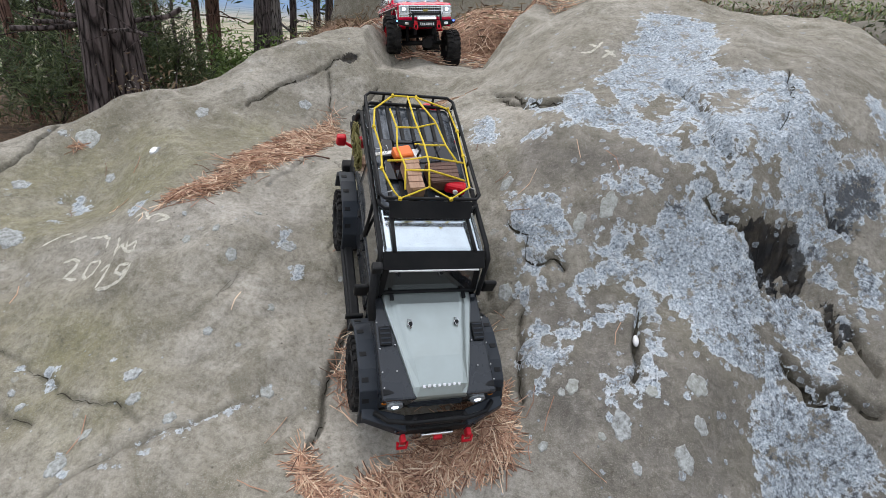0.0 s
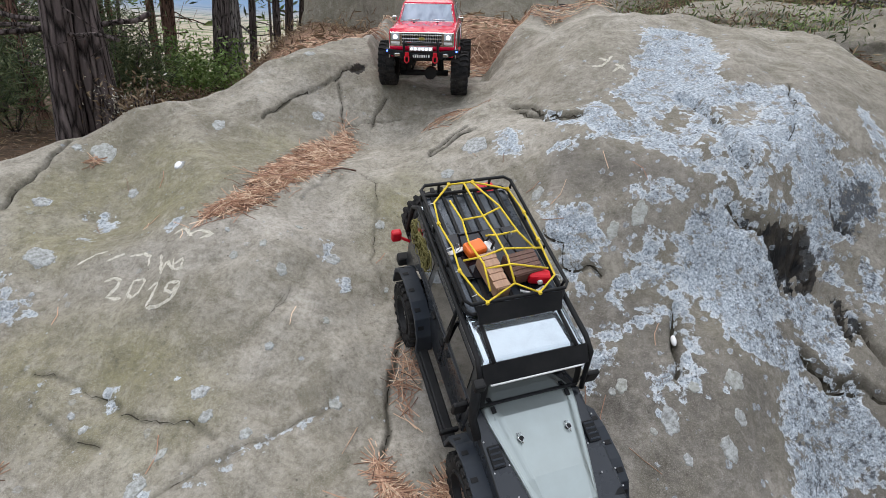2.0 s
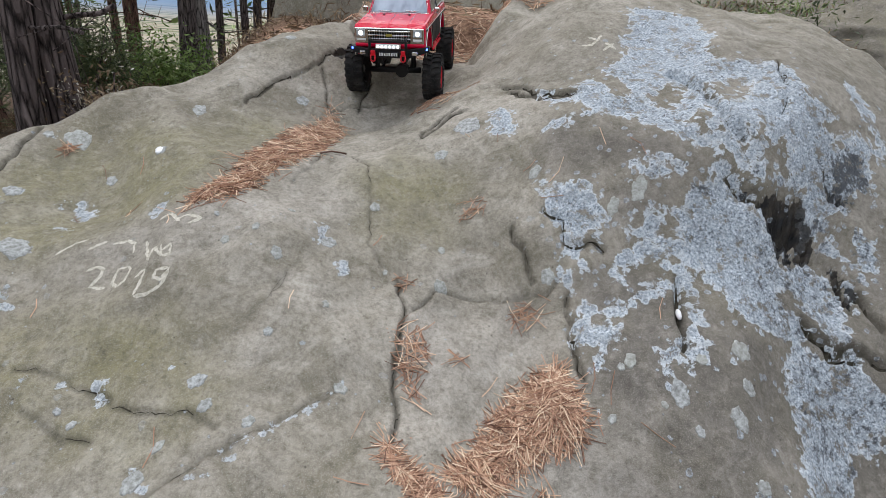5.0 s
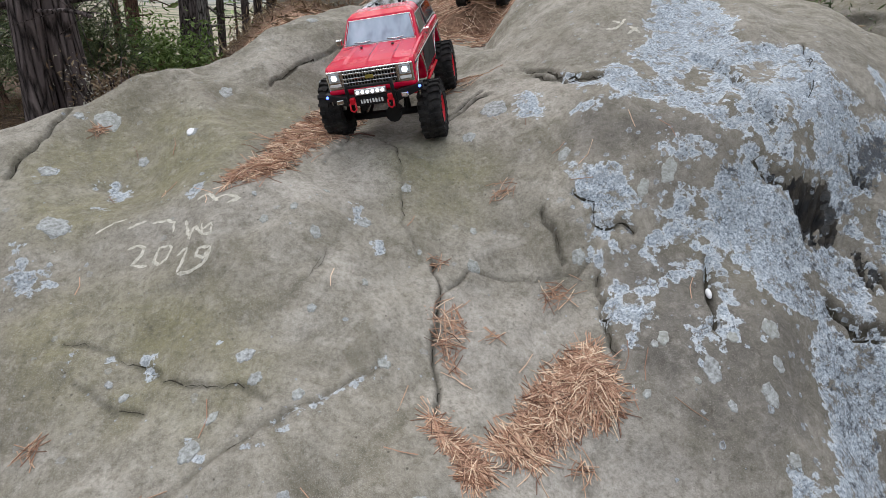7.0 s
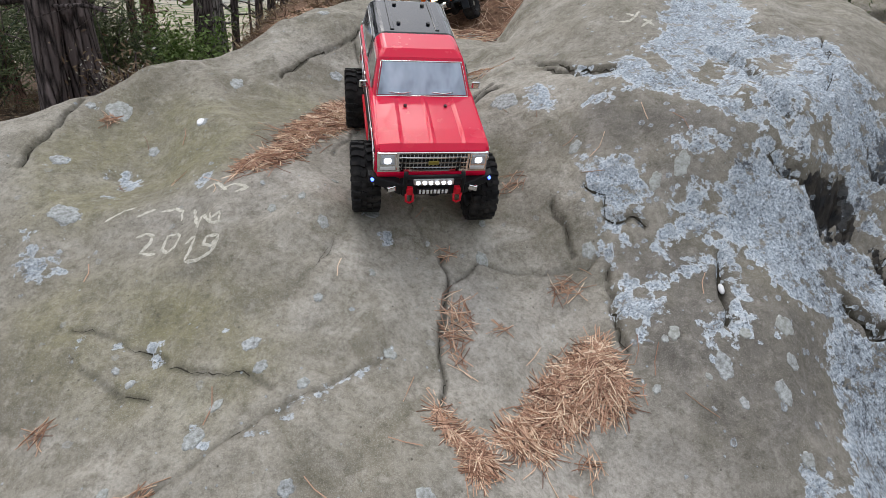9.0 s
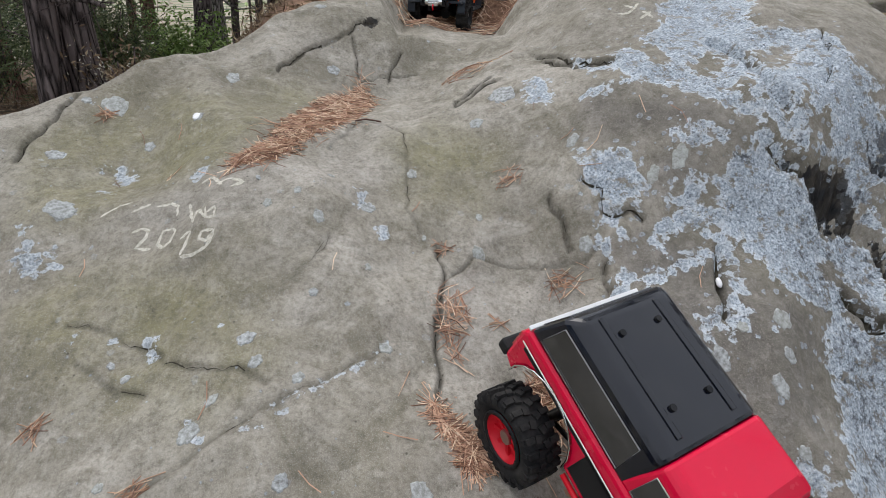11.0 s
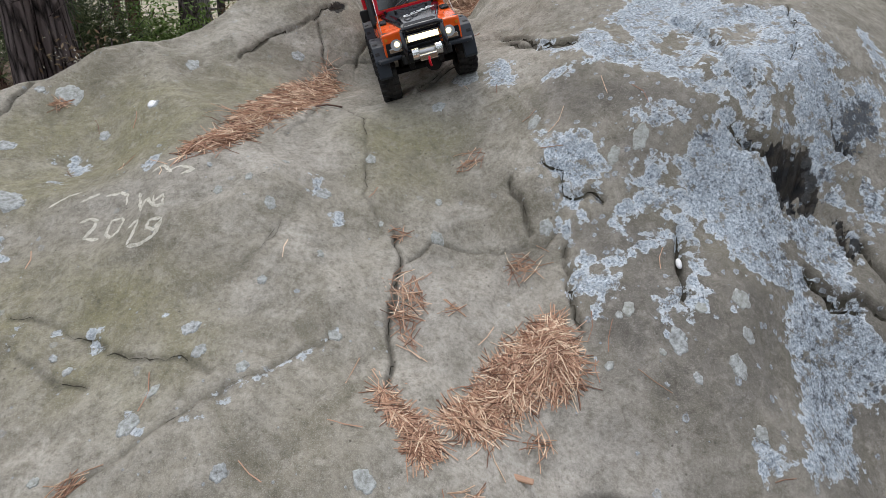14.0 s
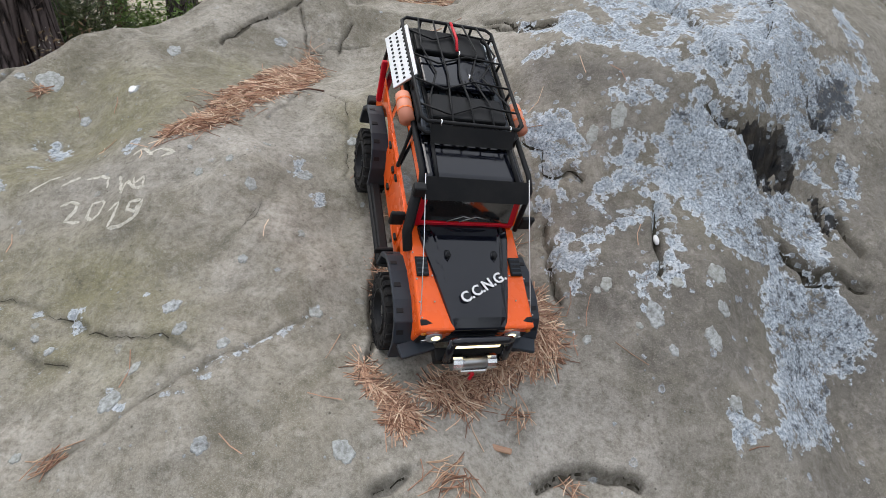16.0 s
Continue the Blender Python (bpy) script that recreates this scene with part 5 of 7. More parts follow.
    nt = net(runs, 0.0017, M["yellow_cord"], truck)
    for x, y, zz in edge[::2] + edge[1:4]:
        part("net_knot", disc(x, y, zz, 0.0030, 0.005, "x", 8), M["yellow_cord"], nt)
    for x, y, zz in edge:
        part("net_hook", tube([(x, y, zz), (x * 1.005, y * 1.14, zz - 0.004)], 0.0008, 5), M["white"], nt)
    # coiled rope and camouflage net at the side window
    own = None
    for k in range(34):
        t = k / 34
        cx, rr = -0.130 - 0.085 * random.random(), 0.011 + 0.006 * random.random()
        cz, a = 0.226 + 0.020 * random.random(), random.uniform(0, 6)
        loop = [(cx + rr * math.cos(a + math.tau * j / 9), -0.089 - 0.010 * random.random(), cz + rr * math.sin(a + math.tau * j / 9)) for j in range(10)]
        own = tube(loop, 0.0012, 4, own)
    part("rope_net", own, M["olive_cord"], truck, "olive rope and net bundle")


def orange_wagon():
    truck, wheels = station_wagon("orange_station_wagon", "orange model off-road wagon with black bonnet and netted roof rack", M["orange"], M["orange"], M["black_gloss"], M["black_gloss"], M["red_plastic"], True)
    # letters across the bonnet
    m = pose(0.190, 0.010, 0.1768, 0, 0, 0) @ pose(0, 0, 0, 0, 4.0, 0) @ pose(0, 0, 0, 0, 0, 90 + 28)
    lettering("bonnet_lettering", "C.C.N.G.", 0.0215, m, M["white"], truck)
    for s in (-1, 1):
        lamp = part("headlight", box(0.239, s * 0.065, 0.127, 0.006, 0.036, 0.036, 0.002), M["black"], truck)
        part("lens", disc(0.2435, s * 0.060, 0.130, 0.012, 0.004, "x", 18), M["lamp_glass"], lamp)
        part("bulb", disc(0.2458, s * 0.058, 0.131, 0.0062, 0.001, "x", 14), M["lamp_warm"], lamp)
        part("lamp_grid", box(0.2435, s * 0.063, 0.119, 0.003, 0.028, 0.010, 0.001), M["chrome"], lamp)
        part("indicator", disc(0.2435, s * 0.079, 0.144, 0.0036, 0.004, "x", 12), M["amber"], lamp)
        part("antenna", tube([(0.222, s * 0.083, 0.158), (0.135, s * 0.080, 0.215), (0.060, s * 0.079, 0.262)], 0.0007, 5), M["white"], truck)
        part("wiper", tube([(0.0835, s * 0.010 - 0.02, 0.186), (0.081, s * 0.010 + 0.004, 0.196), (0.0815, s * 0.010 + 0.028, 0.190)], 0.0010, 5), M["steel"], truck)
    bp = part("bumper", box(0.258, 0, 0.098, 0.020, 0.110, 0.018, 0.003), M["black"], truck)
    for s in (-1, 1):
        part("bumper_wing", box(0.246, s * 0.080, 0.104, 0.022, 0.052, 0.008, 0.002, (0, 0, -s * 14)), M["flare"], bp)
        part("bar_upright", tube([(0.262, s * 0.044, 0.092), (0.272, s * 0.044, 0.120), (0.262, s * 0.042, 0.156)], 0.0062, 8), M["black_gloss"], bp)
    part("top_bar", tube([(0.262, 0.044, 0.154), (0.264, 0.034, 0.159), (0.264, -0.034, 0.159), (0.262, -0.044, 0.154)], 0.0062, 8), M["black_gloss"], bp)
    bar = part("light_bar", box(0.256, 0, 0.137, 0.010, 0.072, 0.016, 0.003), M["black"], bp)
    part("light_strip", box(0.2615, 0, 0.137, 0.002, 0.068, 0.012, 0.0008), M["lamp_warm"], bar)
    win = part("winch", tube([(0.272, 0.030, 0.106), (0.272, -0.030, 0.106)], 0.009, 10), M["steel"], bp)
    for s in (-1, 1):
        part("winch_drum_end", disc(0.272, s * 0.026, 0.107, 0.012, 0.014, "y", 14), M["chrome"], win)
    part("fairlead", box(0.283, 0, 0.098, 0.006, 0.040, 0.013, 0.002), M["chrome"], win)
    part("tow_hook", tube([(0.287, 0, 0.098), (0.289, -0.001, 0.086), (0.287, 0.001, 0.078)], 0.0028), M["red_plastic"], win)
    part("snorkel", box(0.082, -0.089, 0.252, 0.014, 0.018, 0.018, 0.003, None, tube([(0.12, -0.088, 0.160), (0.095, -0.089, 0.172), (0.074, -0.088, 0.246)], 0.0075, 8)), M["black"], truck)
    part("visor", loft([[(0.082, 0.082, 0.236), (0.082, -0.082, 0.236), (0.062, -0.082, 0.256), (0.062, 0.082, 0.256)], [(0.086, 0.081, 0.236), (0.086, -0.081, 0.236), (0.062, -0.081, 0.259), (0.062, 0.081, 0.259)]], None, 0.0008), M["black"], truck)
    finish_roof(truck, M["black"], 1)
    # load: two black trays, net of black cord, red strap, sand ladder, two canister bundles
    for x, l in ((-0.060, 0.050), (-0.140, 0.070), (-0.215, 0.056)):
        part("cargo_case", box(x, 0.0, 0.275, l, 0.120, 0.010, 0.003), M["black_gloss"] if x == -0.140 else M["black"], truck)
    runs = []
    for k in range(5):
        y = -0.064 + 0.032 * k
        runs.append([(-0.254, y * 0.8, 0.290), (-0.190, y + 0.010, 0.284), (-0.130, y * 0.6, 0.283), (-0.070, y + 0.006, 0.283), (-0.012, y * 1.0, 0.286)])
    for x in (-0.225, -0.165, -0.105, -0.050):
        runs.append([(x, -0.078, 0.288), (x + 0.012, -0.030, 0.283), (x - 0.012, 0.020, 0.284), (x, 0.078, 0.288)])
    net(runs, 0.0016, M["black"], truck)
    part("strap", tube([(-0.256, 0.006, 0.290), (-0.215, 0.010, 0.288), (-0.188, 0.006, 0.286)], 0.0026), M["red_plastic"], truck, "red lashing strap")
    for x, y in ((-0.185, 0.006), (-0.130, 0.012), (-0.022, -0.052), (-0.022, 0.056)):
        part("strap_hook", tube([(x, y, 0.286), (x + 0.006, y + 0.002, 0.290), (x + 0.012, y, 0.286)], 0.0013), M["chrome"], truck)
    lad = part("sand_ladder", box(-0.168, -0.088, 0.276, 0.120, 0.004, 0.044, 0.001, (-42, 0, 0)), M["alu"], truck, "ribbed aluminium sand ladder")
    for k in range(12):
        for j in range(3):
            hole = disc(0, 0, 0, 0.0024, 0.0012, "y", 6)
            hole.transform(pose(-0.168, -0.088, 0.276, -42, 0, 0) @ pose(-0.052 + 0.0095 * k, -0.0022, 0.012 * (j - 1)))
            part("ladder_hole", hole, M["black"], lad)
    for s in (-1, 1):
        roll = part("canister", tube([(-0.092, s * 0.092, 0.262), (-0.040, s * 0.092, 0.262)], 0.0115, 12), M["salmon"], truck, "salmon-pink rolled canister")
        for x in (-0.078, -0.058):
            part("band", disc(x, s * 0.092, 0.262, 0.0122, 0.003, "x", 12), M["orange_plastic"], roll)
    for s in (-1, 1):
        part("jack_bar", box(-0.225, s * 0.093, 0.178, 0.010, 0.010, 0.075, 0.003, (0, -16, 0)), M["red_plastic"], truck, "red jack clamped to the side")
        part("rear_bumper", box(-0.266, s * 0.055, 0.094, 0.020, 0.090, 0.020, 0.004), M["black"], truck)
    return truck, wheels


grey_truck, GREY_WHEELS = grey_wagon()
grey_cargo(grey_truck)
orange_truck, ORANGE_WHEELS = orange_wagon()


# ---- the red two-door wagon with a black rear top ----
def red_wagon():
    truck = tagged(new("red_wagon"), "glossy red lifted model off-roader with black rear top", "model truck", "model trucks on the rock")
    wheels = four_wheels(truck, 0.330, 0.112, 0.066, 0.050, M["red_plastic"], M["black"])
    underbody(truck, 0.330, 0.066, 0.105)
    arch = lambda cx, r, n=9: [(cx + r * math.cos(radians(180 - 180 * k / n)), 0.118 + r * math.sin(radians(180 - 180 * k / n))) for k in range(n + 1)]
    tub = [(0.236, 0.150), (0.236, 0.192), (0.228, 0.200), (0.076, 0.209), (-0.250, 0.205), (-0.258, 0.196), (-0.258, 0.128)] + arch(-0.168, 0.067) + [(-0.098, 0.116), (0.090, 0.116)] + arch(0.162, 0.067) + [(0.232, 0.132)]
    part("body", slab(tub, -0.099, 0.099, 0.006), M["red"], truck)
    # bonnet: two low creases and a middle ridge
    def hood(x, w, z, d):
        return [(x, w, z - 0.010), (x, w, z), (x, w * 0.62, z + d), (x, w * 0.54, z + d * 0.4), (x, 0.006, z + d * 0.5), (x, 0.0, z + d), (x, -0.006, z + d * 0.5), (x, -w * 0.54, z + d * 0.4), (x, -w * 0.62, z + d), (x, -w, z), (x, -w, z - 0.010)]
    hd = part("bonnet", loft([hood(0.082, 0.088, 0.2095, 0.001), hood(0.112, 0.090, 0.2080, 0.003), hood(0.190, 0.092, 0.2035, 0.004), hood(0.226, 0.092, 0.2000, 0.002), hood(0.238, 0.091, 0.1930, 0.0005)], None, 0.0008), M["red"], truck)
    for s in (-1, 1):
        part("bonnet_pin", disc(0.120, s * 0.037, 0.2100, 0.0032, 0.005, "z", 8), M["black_gloss"], hd)
    # cab, red roof band, black top
    def ring(x0, x1, w, z):
        return [(x0, w, z), (x0, -w, z), (x1, -w, z), (x1, w, z)]
    part("cab", loft([ring(0.084, -0.060, 0.094, 0.206), ring(0.037, -0.050, 0.080, 0.264), ring(0.018, -0.050, 0.068, 0.2725)], None, 0.005), M["red"], truck)
    part("rear_top", loft([ring(-0.052, -0.252, 0.0945, 0.204), ring(-0.050, -0.232, 0.0805, 0.262), ring(-0.050, -0.218, 0.068, 0.2712)], None, 0.006), M["black_gloss"], truck, "glossy black rear top")
    for x in (-0.095, -0.190):
        for s in (-1, 1):
            part("top_screw", disc(x, s * 0.030, 0.2725, 0.0042, 0.004, "z", 10), M["black"], truck)
    for s in (-1, 1):
        part("top_rib", box(-0.14, s * 0.045, 0.2716, 0.15, 0.008, 0.003, 0.0012), M["black_gloss"], truck)
    # glass
    fx = lambda z: 0.084 - 0.047 * (z - 0.206) / 0.058 + 0.0012
    part("windscreen", plate([(fx(0.211), 0.084, 0.211), (fx(0.211), -0.084, 0.211), (fx(0.257), -0.073, 0.257), (fx(0.257), 0.073, 0.257)][::-1], 0.0014), M["glass_sky"], truck)
    c = [(fx(0.2095) + 0.001, 0.087, 0.2095), (fx(0.2095) + 0.001, -0.087, 0.2095), (fx(0.2585) + 0.001, -0.0755, 0.2585), (fx(0.2585) + 0.001, 0.0755, 0.2585)]
    part("windscreen_trim", tube(c, 0.0015, 6, None, True), M["chrome"], truck)
    for s in (-1, 1):
        part("wiper", tube([(0.080, s * 0.040 - 0.022, 0.216), (0.083, s * 0.040, 0.2145), (0.080, s * 0.040 + 0.018, 0.2165)], 0.0014, 5), M["chrome"], truck)
        sx = lambda z: 0.094 - 0.014 * (z - 0.206) / 0.056 + 0.0008
        for x0, x1, k in ((0.058, -0.044, 0.030), (-0.070, -0.232, 0.004)):
            c = [(x0, s * sx(0.213), 0.213), (x1, s * sx(0.213), 0.213), (x1 + (0.010 if x1 < -0.2 else 0), s * sx(0.254), 0.254), (x0 - k, s * sx(0.254), 0.254)]
            pane = part("side_window", plate(c if s < 0 else c[::-1], 0.0012), M["glass_dark"], truck)
            part("window_trim", tube([(q[0], q[1] + s * 0.001, q[2]) for q in c], 0.0009, 5, None, True), M["steel"], pane)
        mirror = part("mirror", box(0.050, s * 0.108, 0.216, 0.006, 0.016, 0.014, 0.003), M["chrome"], truck)
        part("mirror_arm", tube([(0.046, s * 0.096, 0.206), (0.049, s * 0.104, 0.212)], 0.0018), M["chrome"], mirror)
        part("door_handle", box(-0.030, s * 0.1005, 0.196, 0.012, 0.003, 0.004, 0.001), M["chrome"], truck)
        part("side_panel", slab([(0.090, 0.130), (0.090, 0.184), (-0.095, 0.184), (-0.095, 0.130)], s * 0.0988, s * 0.1004, 0.0004), M["black"], truck)
        part("side_panel", slab([(-0.240, 0.178), (-0.240, 0.187), (0.226, 0.187), (0.226, 0.182), (0.090, 0.182)], s * 0.0988, s * 0.1004, 0.0003), M["black"], truck)
        part("trim_line", box(-0.012, s * 0.1010, 0.1885, 0.470, 0.0012, 0.0022, 0.0004), M["white"], truck)
        for cx in (0.162, -0.168):
            pts = [(cx + 0.069 * math.cos(radians(180 - 18 * k)), s * 0.100, 0.118 + 0.069 * math.sin(radians(18 * k))) for k in range(11)]
            part("arch_trim", tube(pts, 0.0016, 6), M["chrome"], truck)
        part("rock_slider", tube([(0.085, s * 0.100, 0.112), (-0.092, s * 0.100, 0.112)], 0.004, 8), M["red_plastic"], truck)
        part("tail_lamp", box(-0.258, s * 0.090, 0.172, 0.004, 0.012, 0.036, 0.001), M["lamp_red"], truck)
        part("side_marker", box(0.222, s * 0.1000, 0.172, 0.016, 0.0016, 0.008, 0.0005), M["chrome"], truck)
    part("rear_window", plate([(-0.2490, 0.078, 0.213), (-0.2490, -0.078, 0.213), (-0.2345, -0.070, 0.255), (-0.2345, 0.070, 0.255)], 0.0016), M["glass_dark"], truck)
    part("tailgate_strip", box(-0.2535, 0, 0.2065, 0.006, 0.190, 0.0035, 0.001), M["white"], truck)
    part("tail_badge", box(-0.2592, 0.02, 0.178, 0.0015, 0.045, 0.007, 0.0004), M["white"], truck)
    part("rear_bumper", box(-0.266, 0, 0.130, 0.020, 0.196, 0.020, 0.004), M["black"], truck)
    # chrome face
    face = part("grille_frame", box(0.2385, 0, 0.172, 0.006, 0.192, 0.040, 0.002), M["chrome"], truck)
    part("grille_recess", box(0.2412, 0, 0.174, 0.002, 0.118, 0.031, 0.0006), M["black"], face)
    own = None
    for k in range(17):
        own = box(0.2425, -0.054 + 0.00675 * k, 0.174, 0.002, 0.0012, 0.030, 0.0, None, own)
    part("grille_mesh", own, M["steel"], face)
    for z in (0.165, 0.174, 0.184):
        part("grille_slat", box(0.2436, 0, z, 0.004, 0.118, 0.0036, 0.0010), M["chrome"], face)
    part("badge", box(0.2456, 0, 0.1745, 0.002, 0.018, 0.008, 0.0008), paint("dull_gold", (0.30, 0.24, 0.04), 0.4), face, "small dull gold badge")
    for s in (-1, 1):
        lamp = part("headlight", box(0.2410, s * 0.0785, 0.174, 0.004, 0.032, 0.035, 0.0015), M["chrome"], face)
        part("lens", box(0.2436, s * 0.0785, 0.179, 0.002, 0.024, 0.019, 0.003), M["lamp_glass"], lamp)
        part("bulb", disc(0.2452, s * 0.0785, 0.179, 0.0062, 0.001, "x", 16), M["lamp_white"], lamp)
        for k in (-1, 1):
            part("lens_bar", box(0.2450, s * 0.0785, 0.179 + 0.0062 * k, 0.001, 0.022, 0.0012, 0.0003), M["chrome"], lamp)
        part("turn_lens", box(0.2434, s * 0.0785, 0.1625, 0.002, 0.025, 0.006, 0.0008), M["white"], lamp)
    part("chin", box(0.2375, 0, 0.148, 0.010, 0.194, 0.012, 0.004), M["red"], truck)
    # steel bumper with hoop
    bp = part("bumper", loft([[(0.262, 0.056, 0.140), (0.262, 0.056, 0.118), (0.240, 0.056, 0.118), (0.240, 0.056, 0.140)], [(0.262, -0.056, 0.140), (0.262, -0.056, 0.118), (0.240, -0.056, 0.118), (0.240, -0.056, 0.140)]], None, 0.002), M["black"], truck)
    for s in (-1, 1):
        part("bumper_wing", loft([[(0.262, s * 0.056, 0.140), (0.262, s * 0.056, 0.118), (0.240, s * 0.056, 0.118), (0.240, s * 0.056, 0.140)], [(0.240, s * 0.110, 0.146), (0.240, s * 0.110, 0.132), (0.222, s * 0.110, 0.132), (0.222, s * 0.110, 0.146)]], None, 0.002), M["black"], bp)
        part("fog_lamp", box(0.259, s * 0.072, 0.131, 0.008, 0.016, 0.010, 0.002, (0, 0, -s * 22)), M["chrome"], bp)
        part("marker_lamp", disc(0.2425, s * 0.104, 0.140, 0.0028, 0.006, "x", 10), M["lamp_blue"], bp, "glowing blue marker lamp")
        part("hoop_post", tube([(0.266, s * 0.050, 0.122), (0.268, s * 0.050, 0.158), (0.266, s * 0.049, 0.170)], 0.0040, 8), M["black"], bp)
        hook = part("tow_hook", box(0.267, s * 0.042, 0.132, 0.010, 0.012, 0.014, 0.002), M["red_plastic"], bp, "bright red tow hook")
        part("shackle", tube([(0.271, s * 0.042 - 0.006, 0.128), (0.273, s * 0.042 - 0.006, 0.114), (0.273, s * 0.042, 0.110), (0.273, s * 0.042 + 0.006, 0.114), (0.271, s * 0.042 + 0.006, 0.128)], 0.0022), M["red_plastic"], hook)
    part("hoop_bar", tube([(0.268, 0.050, 0.162), (0.268, -0.050, 0.162)], 0.0036, 8), M["black"], bp)
    bar = part("light_bar", box(0.2625, 0, 0.1485, 0.009, 0.070, 0.012, 0.002), M["alu"], bp, "silver lamp bar with six lit cells")
    for k in range(6):
        part("light_cell", disc(0.2675, -0.0275 + 0.011 * k, 0.1485, 0.0034, 0.003, "x", 12), M["lamp_white"], bar)
    plate_ob = part("number_plate", box(0.2645, 0, 0.1285, 0.003, 0.058, 0.0135, 0.001), M["black_gloss"], bp)
    own = None
    for k in range(8):
        own = box(0.2664, -0.023 + 0.0066 * k, 0.1285, 0.001, 0.0044 if k % 3 else 0.003, 0.008, 0.0002, None, own, 1)
    part("plate_bars", own, M["white"], plate_ob)
    return truck, wheels


red_truck, RED_WHEELS = red_wagon()


# ---- on the rock: rosettes, scratched marks, needles ----
def lichen_material():
    m = Mat("lichen_rosette", 0.95, 0, 0.2)
    n = m.noise(130, 6, 0.75)
    c = m.ramp(n, [(0.34, (0.14, 0.14, 0.13)), (0.50, (0.32, 0.33, 0.33)), (0.64, (0.50, 0.52, 0.53))])
    c = m.mix(m.math("MULTIPLY", m.ramp(m.rand(), [(0.0, 0.0), (1.0, 1.0)]), 0.4), c, (0.36, 0.36, 0.30))
    m.color(c)
    m.bump(n, 0.6, 0.0015)
    return m.m


M["lichen"] = lichen_material()


def rosette(x, y, r):
    """A thin ragged crust laid over the stone, with a raised rim."""
    bm, n = bmesh.new(), 22
    ph = [random.uniform(0, math.tau) for _ in range(4)]
    rim = [1 + 0.13 * math.sin(2 * a + ph[0]) + 0.10 * math.sin(5 * a + ph[1]) + 0.07 * math.sin(9 * a + ph[2]) for a in (math.tau * k / n for k in range(n))]
    rings = []
    for f, h in ((1.0, -0.0015), (0.96, 0.0012), (0.80, 0.0016), (0.45, 0.0009)):
        xs = np.array([x + r * f * rim[k] * math.cos(math.tau * k / n) for k in range(n)])
        ys = np.array([y + r * f * rim[k] * math.sin(math.tau * k / n) for k in range(n)])
        zs = carved_at(xs, ys) + h
        rings.append([bm.verts.new(p) for p in zip(xs, ys, zs)])
    for a, b in zip(rings, rings[1:]):
        for k in range(n):
            bm.faces.new((a[k], a[(k + 1) % n], b[(k + 1) % n], b[k]))
    bm.faces.new(rings[-1])
    ob = part("lichen_rosette", shade(bm), M["lichen"])
    return tagged(ob, "pale grey round lichen crust on sandstone", "lichen", "lichen rosettes on the rock")



_scr = Mat("scratched_stone", 0.95, 0, 0.2)
_scr.color(_scr.ramp(_scr.noise(160, 5, 0.7), [(0.36, (0.34, 0.32, 0.26)), (0.50, (0.52, 0.49, 0.42)), (0.68, (0.66, 0.63, 0.56))]))
M["scratch"] = _scr.m


def draped_strokes(name, strokes, w, label):
    """Rubbed pale lines that follow the stone."""
    bm = bmesh.new()
    for pts in strokes:
        prev = None
        pts = rough_line(pts, 0.0012, 0.006)
        for i, (x, y) in enumerate(pts):
            ax, ay = pts[max(0, i - 1)]
            bx, by = pts[min(len(pts) - 1, i + 1)]
            l = math.hypot(bx - ax, by - ay) + 1e-9
            nx, ny = -(by - ay) / l, (bx - ax) / l
            k = w * random.uniform(0.6, 1.2) * (0.4 if i in (0, len(pts) - 1) else 1)
            row = [bm.verts.new((x + s * k * nx, y + s * k * ny, float(carved_at(x + s * k * nx, y + s * k * ny)) + 0.0006)) for s in (-1, 1)]
            if prev:
                bm.faces.new((prev[0], prev[1], row[1], row[0]))
            prev = row
    return tagged(part(name, shade(bm), M["scratch"]), label, "scratched writing")


_gap = Mat("crack_soil_shade", 0.95, 0, 0.1)
_gap.color(_gap.ramp(_gap.noise(60, 4), [(0.35, (0.016, 0.014, 0.011)), (0.65, (0.080, 0.072, 0.055))]))
M["gap"] = _gap.m


def crack_line(pts, w):
    """A dark strip for the soil and painted shade in a crack, thinning out at both ends."""
    bm, prev = bmesh.new(), None
    pts = rough_line(pts, 0.0014, 0.008)
    n = len(pts)
    wid = [w * (0.25 + 0.75 * math.sin(math.pi * min(1, (i + 0.5) / n)) ** 0.5) * random.uniform(0.25, 1.25) for i in range(n)]
    xs, ys = np.array([p[0] for p in pts]), np.array([p[1] for p in pts])
    dx, dy = np.gradient(xs), np.gradient(ys)
    l = np.hypot(dx, dy) + 1e-9
    rows = [(xs - s * np.array(wid) * dy / l, ys + s * np.array(wid) * dx / l) for s in (-1, 1)]
    zs = [carved_at(x, y) + 0.0016 for x, y in rows]
    bare = 0.75 if w < 0.001 else 0.35
    for i in range(n):
        if prev and random.random() < bare * 0.3:
            gone = random.randint(2, 6)
        if i == 0:
            gone = 0
        gone -= 1
        if gone >= 0:
            prev = None
            continue
        row = [bm.verts.new((rows[k][0][i], rows[k][1][i], zs[k][i])) for k in (0, 1)]
        if prev:
            bm.faces.new((prev[0], prev[1], row[1], row[0]))
        prev = row
    return part("crack", shade(bm), M["gap"], rock)


_RXS = np.sort(np.unique(RX))
_RYS = np.sort(np.unique(RY))
_RZ = np.empty(len(RX) * 3, np.float32)
rock.data.vertices.foreach_get("co", _RZ)
_RZ = _RZ.reshape(-1, 3)[:, 2].reshape(len(_RYS), len(_RXS))


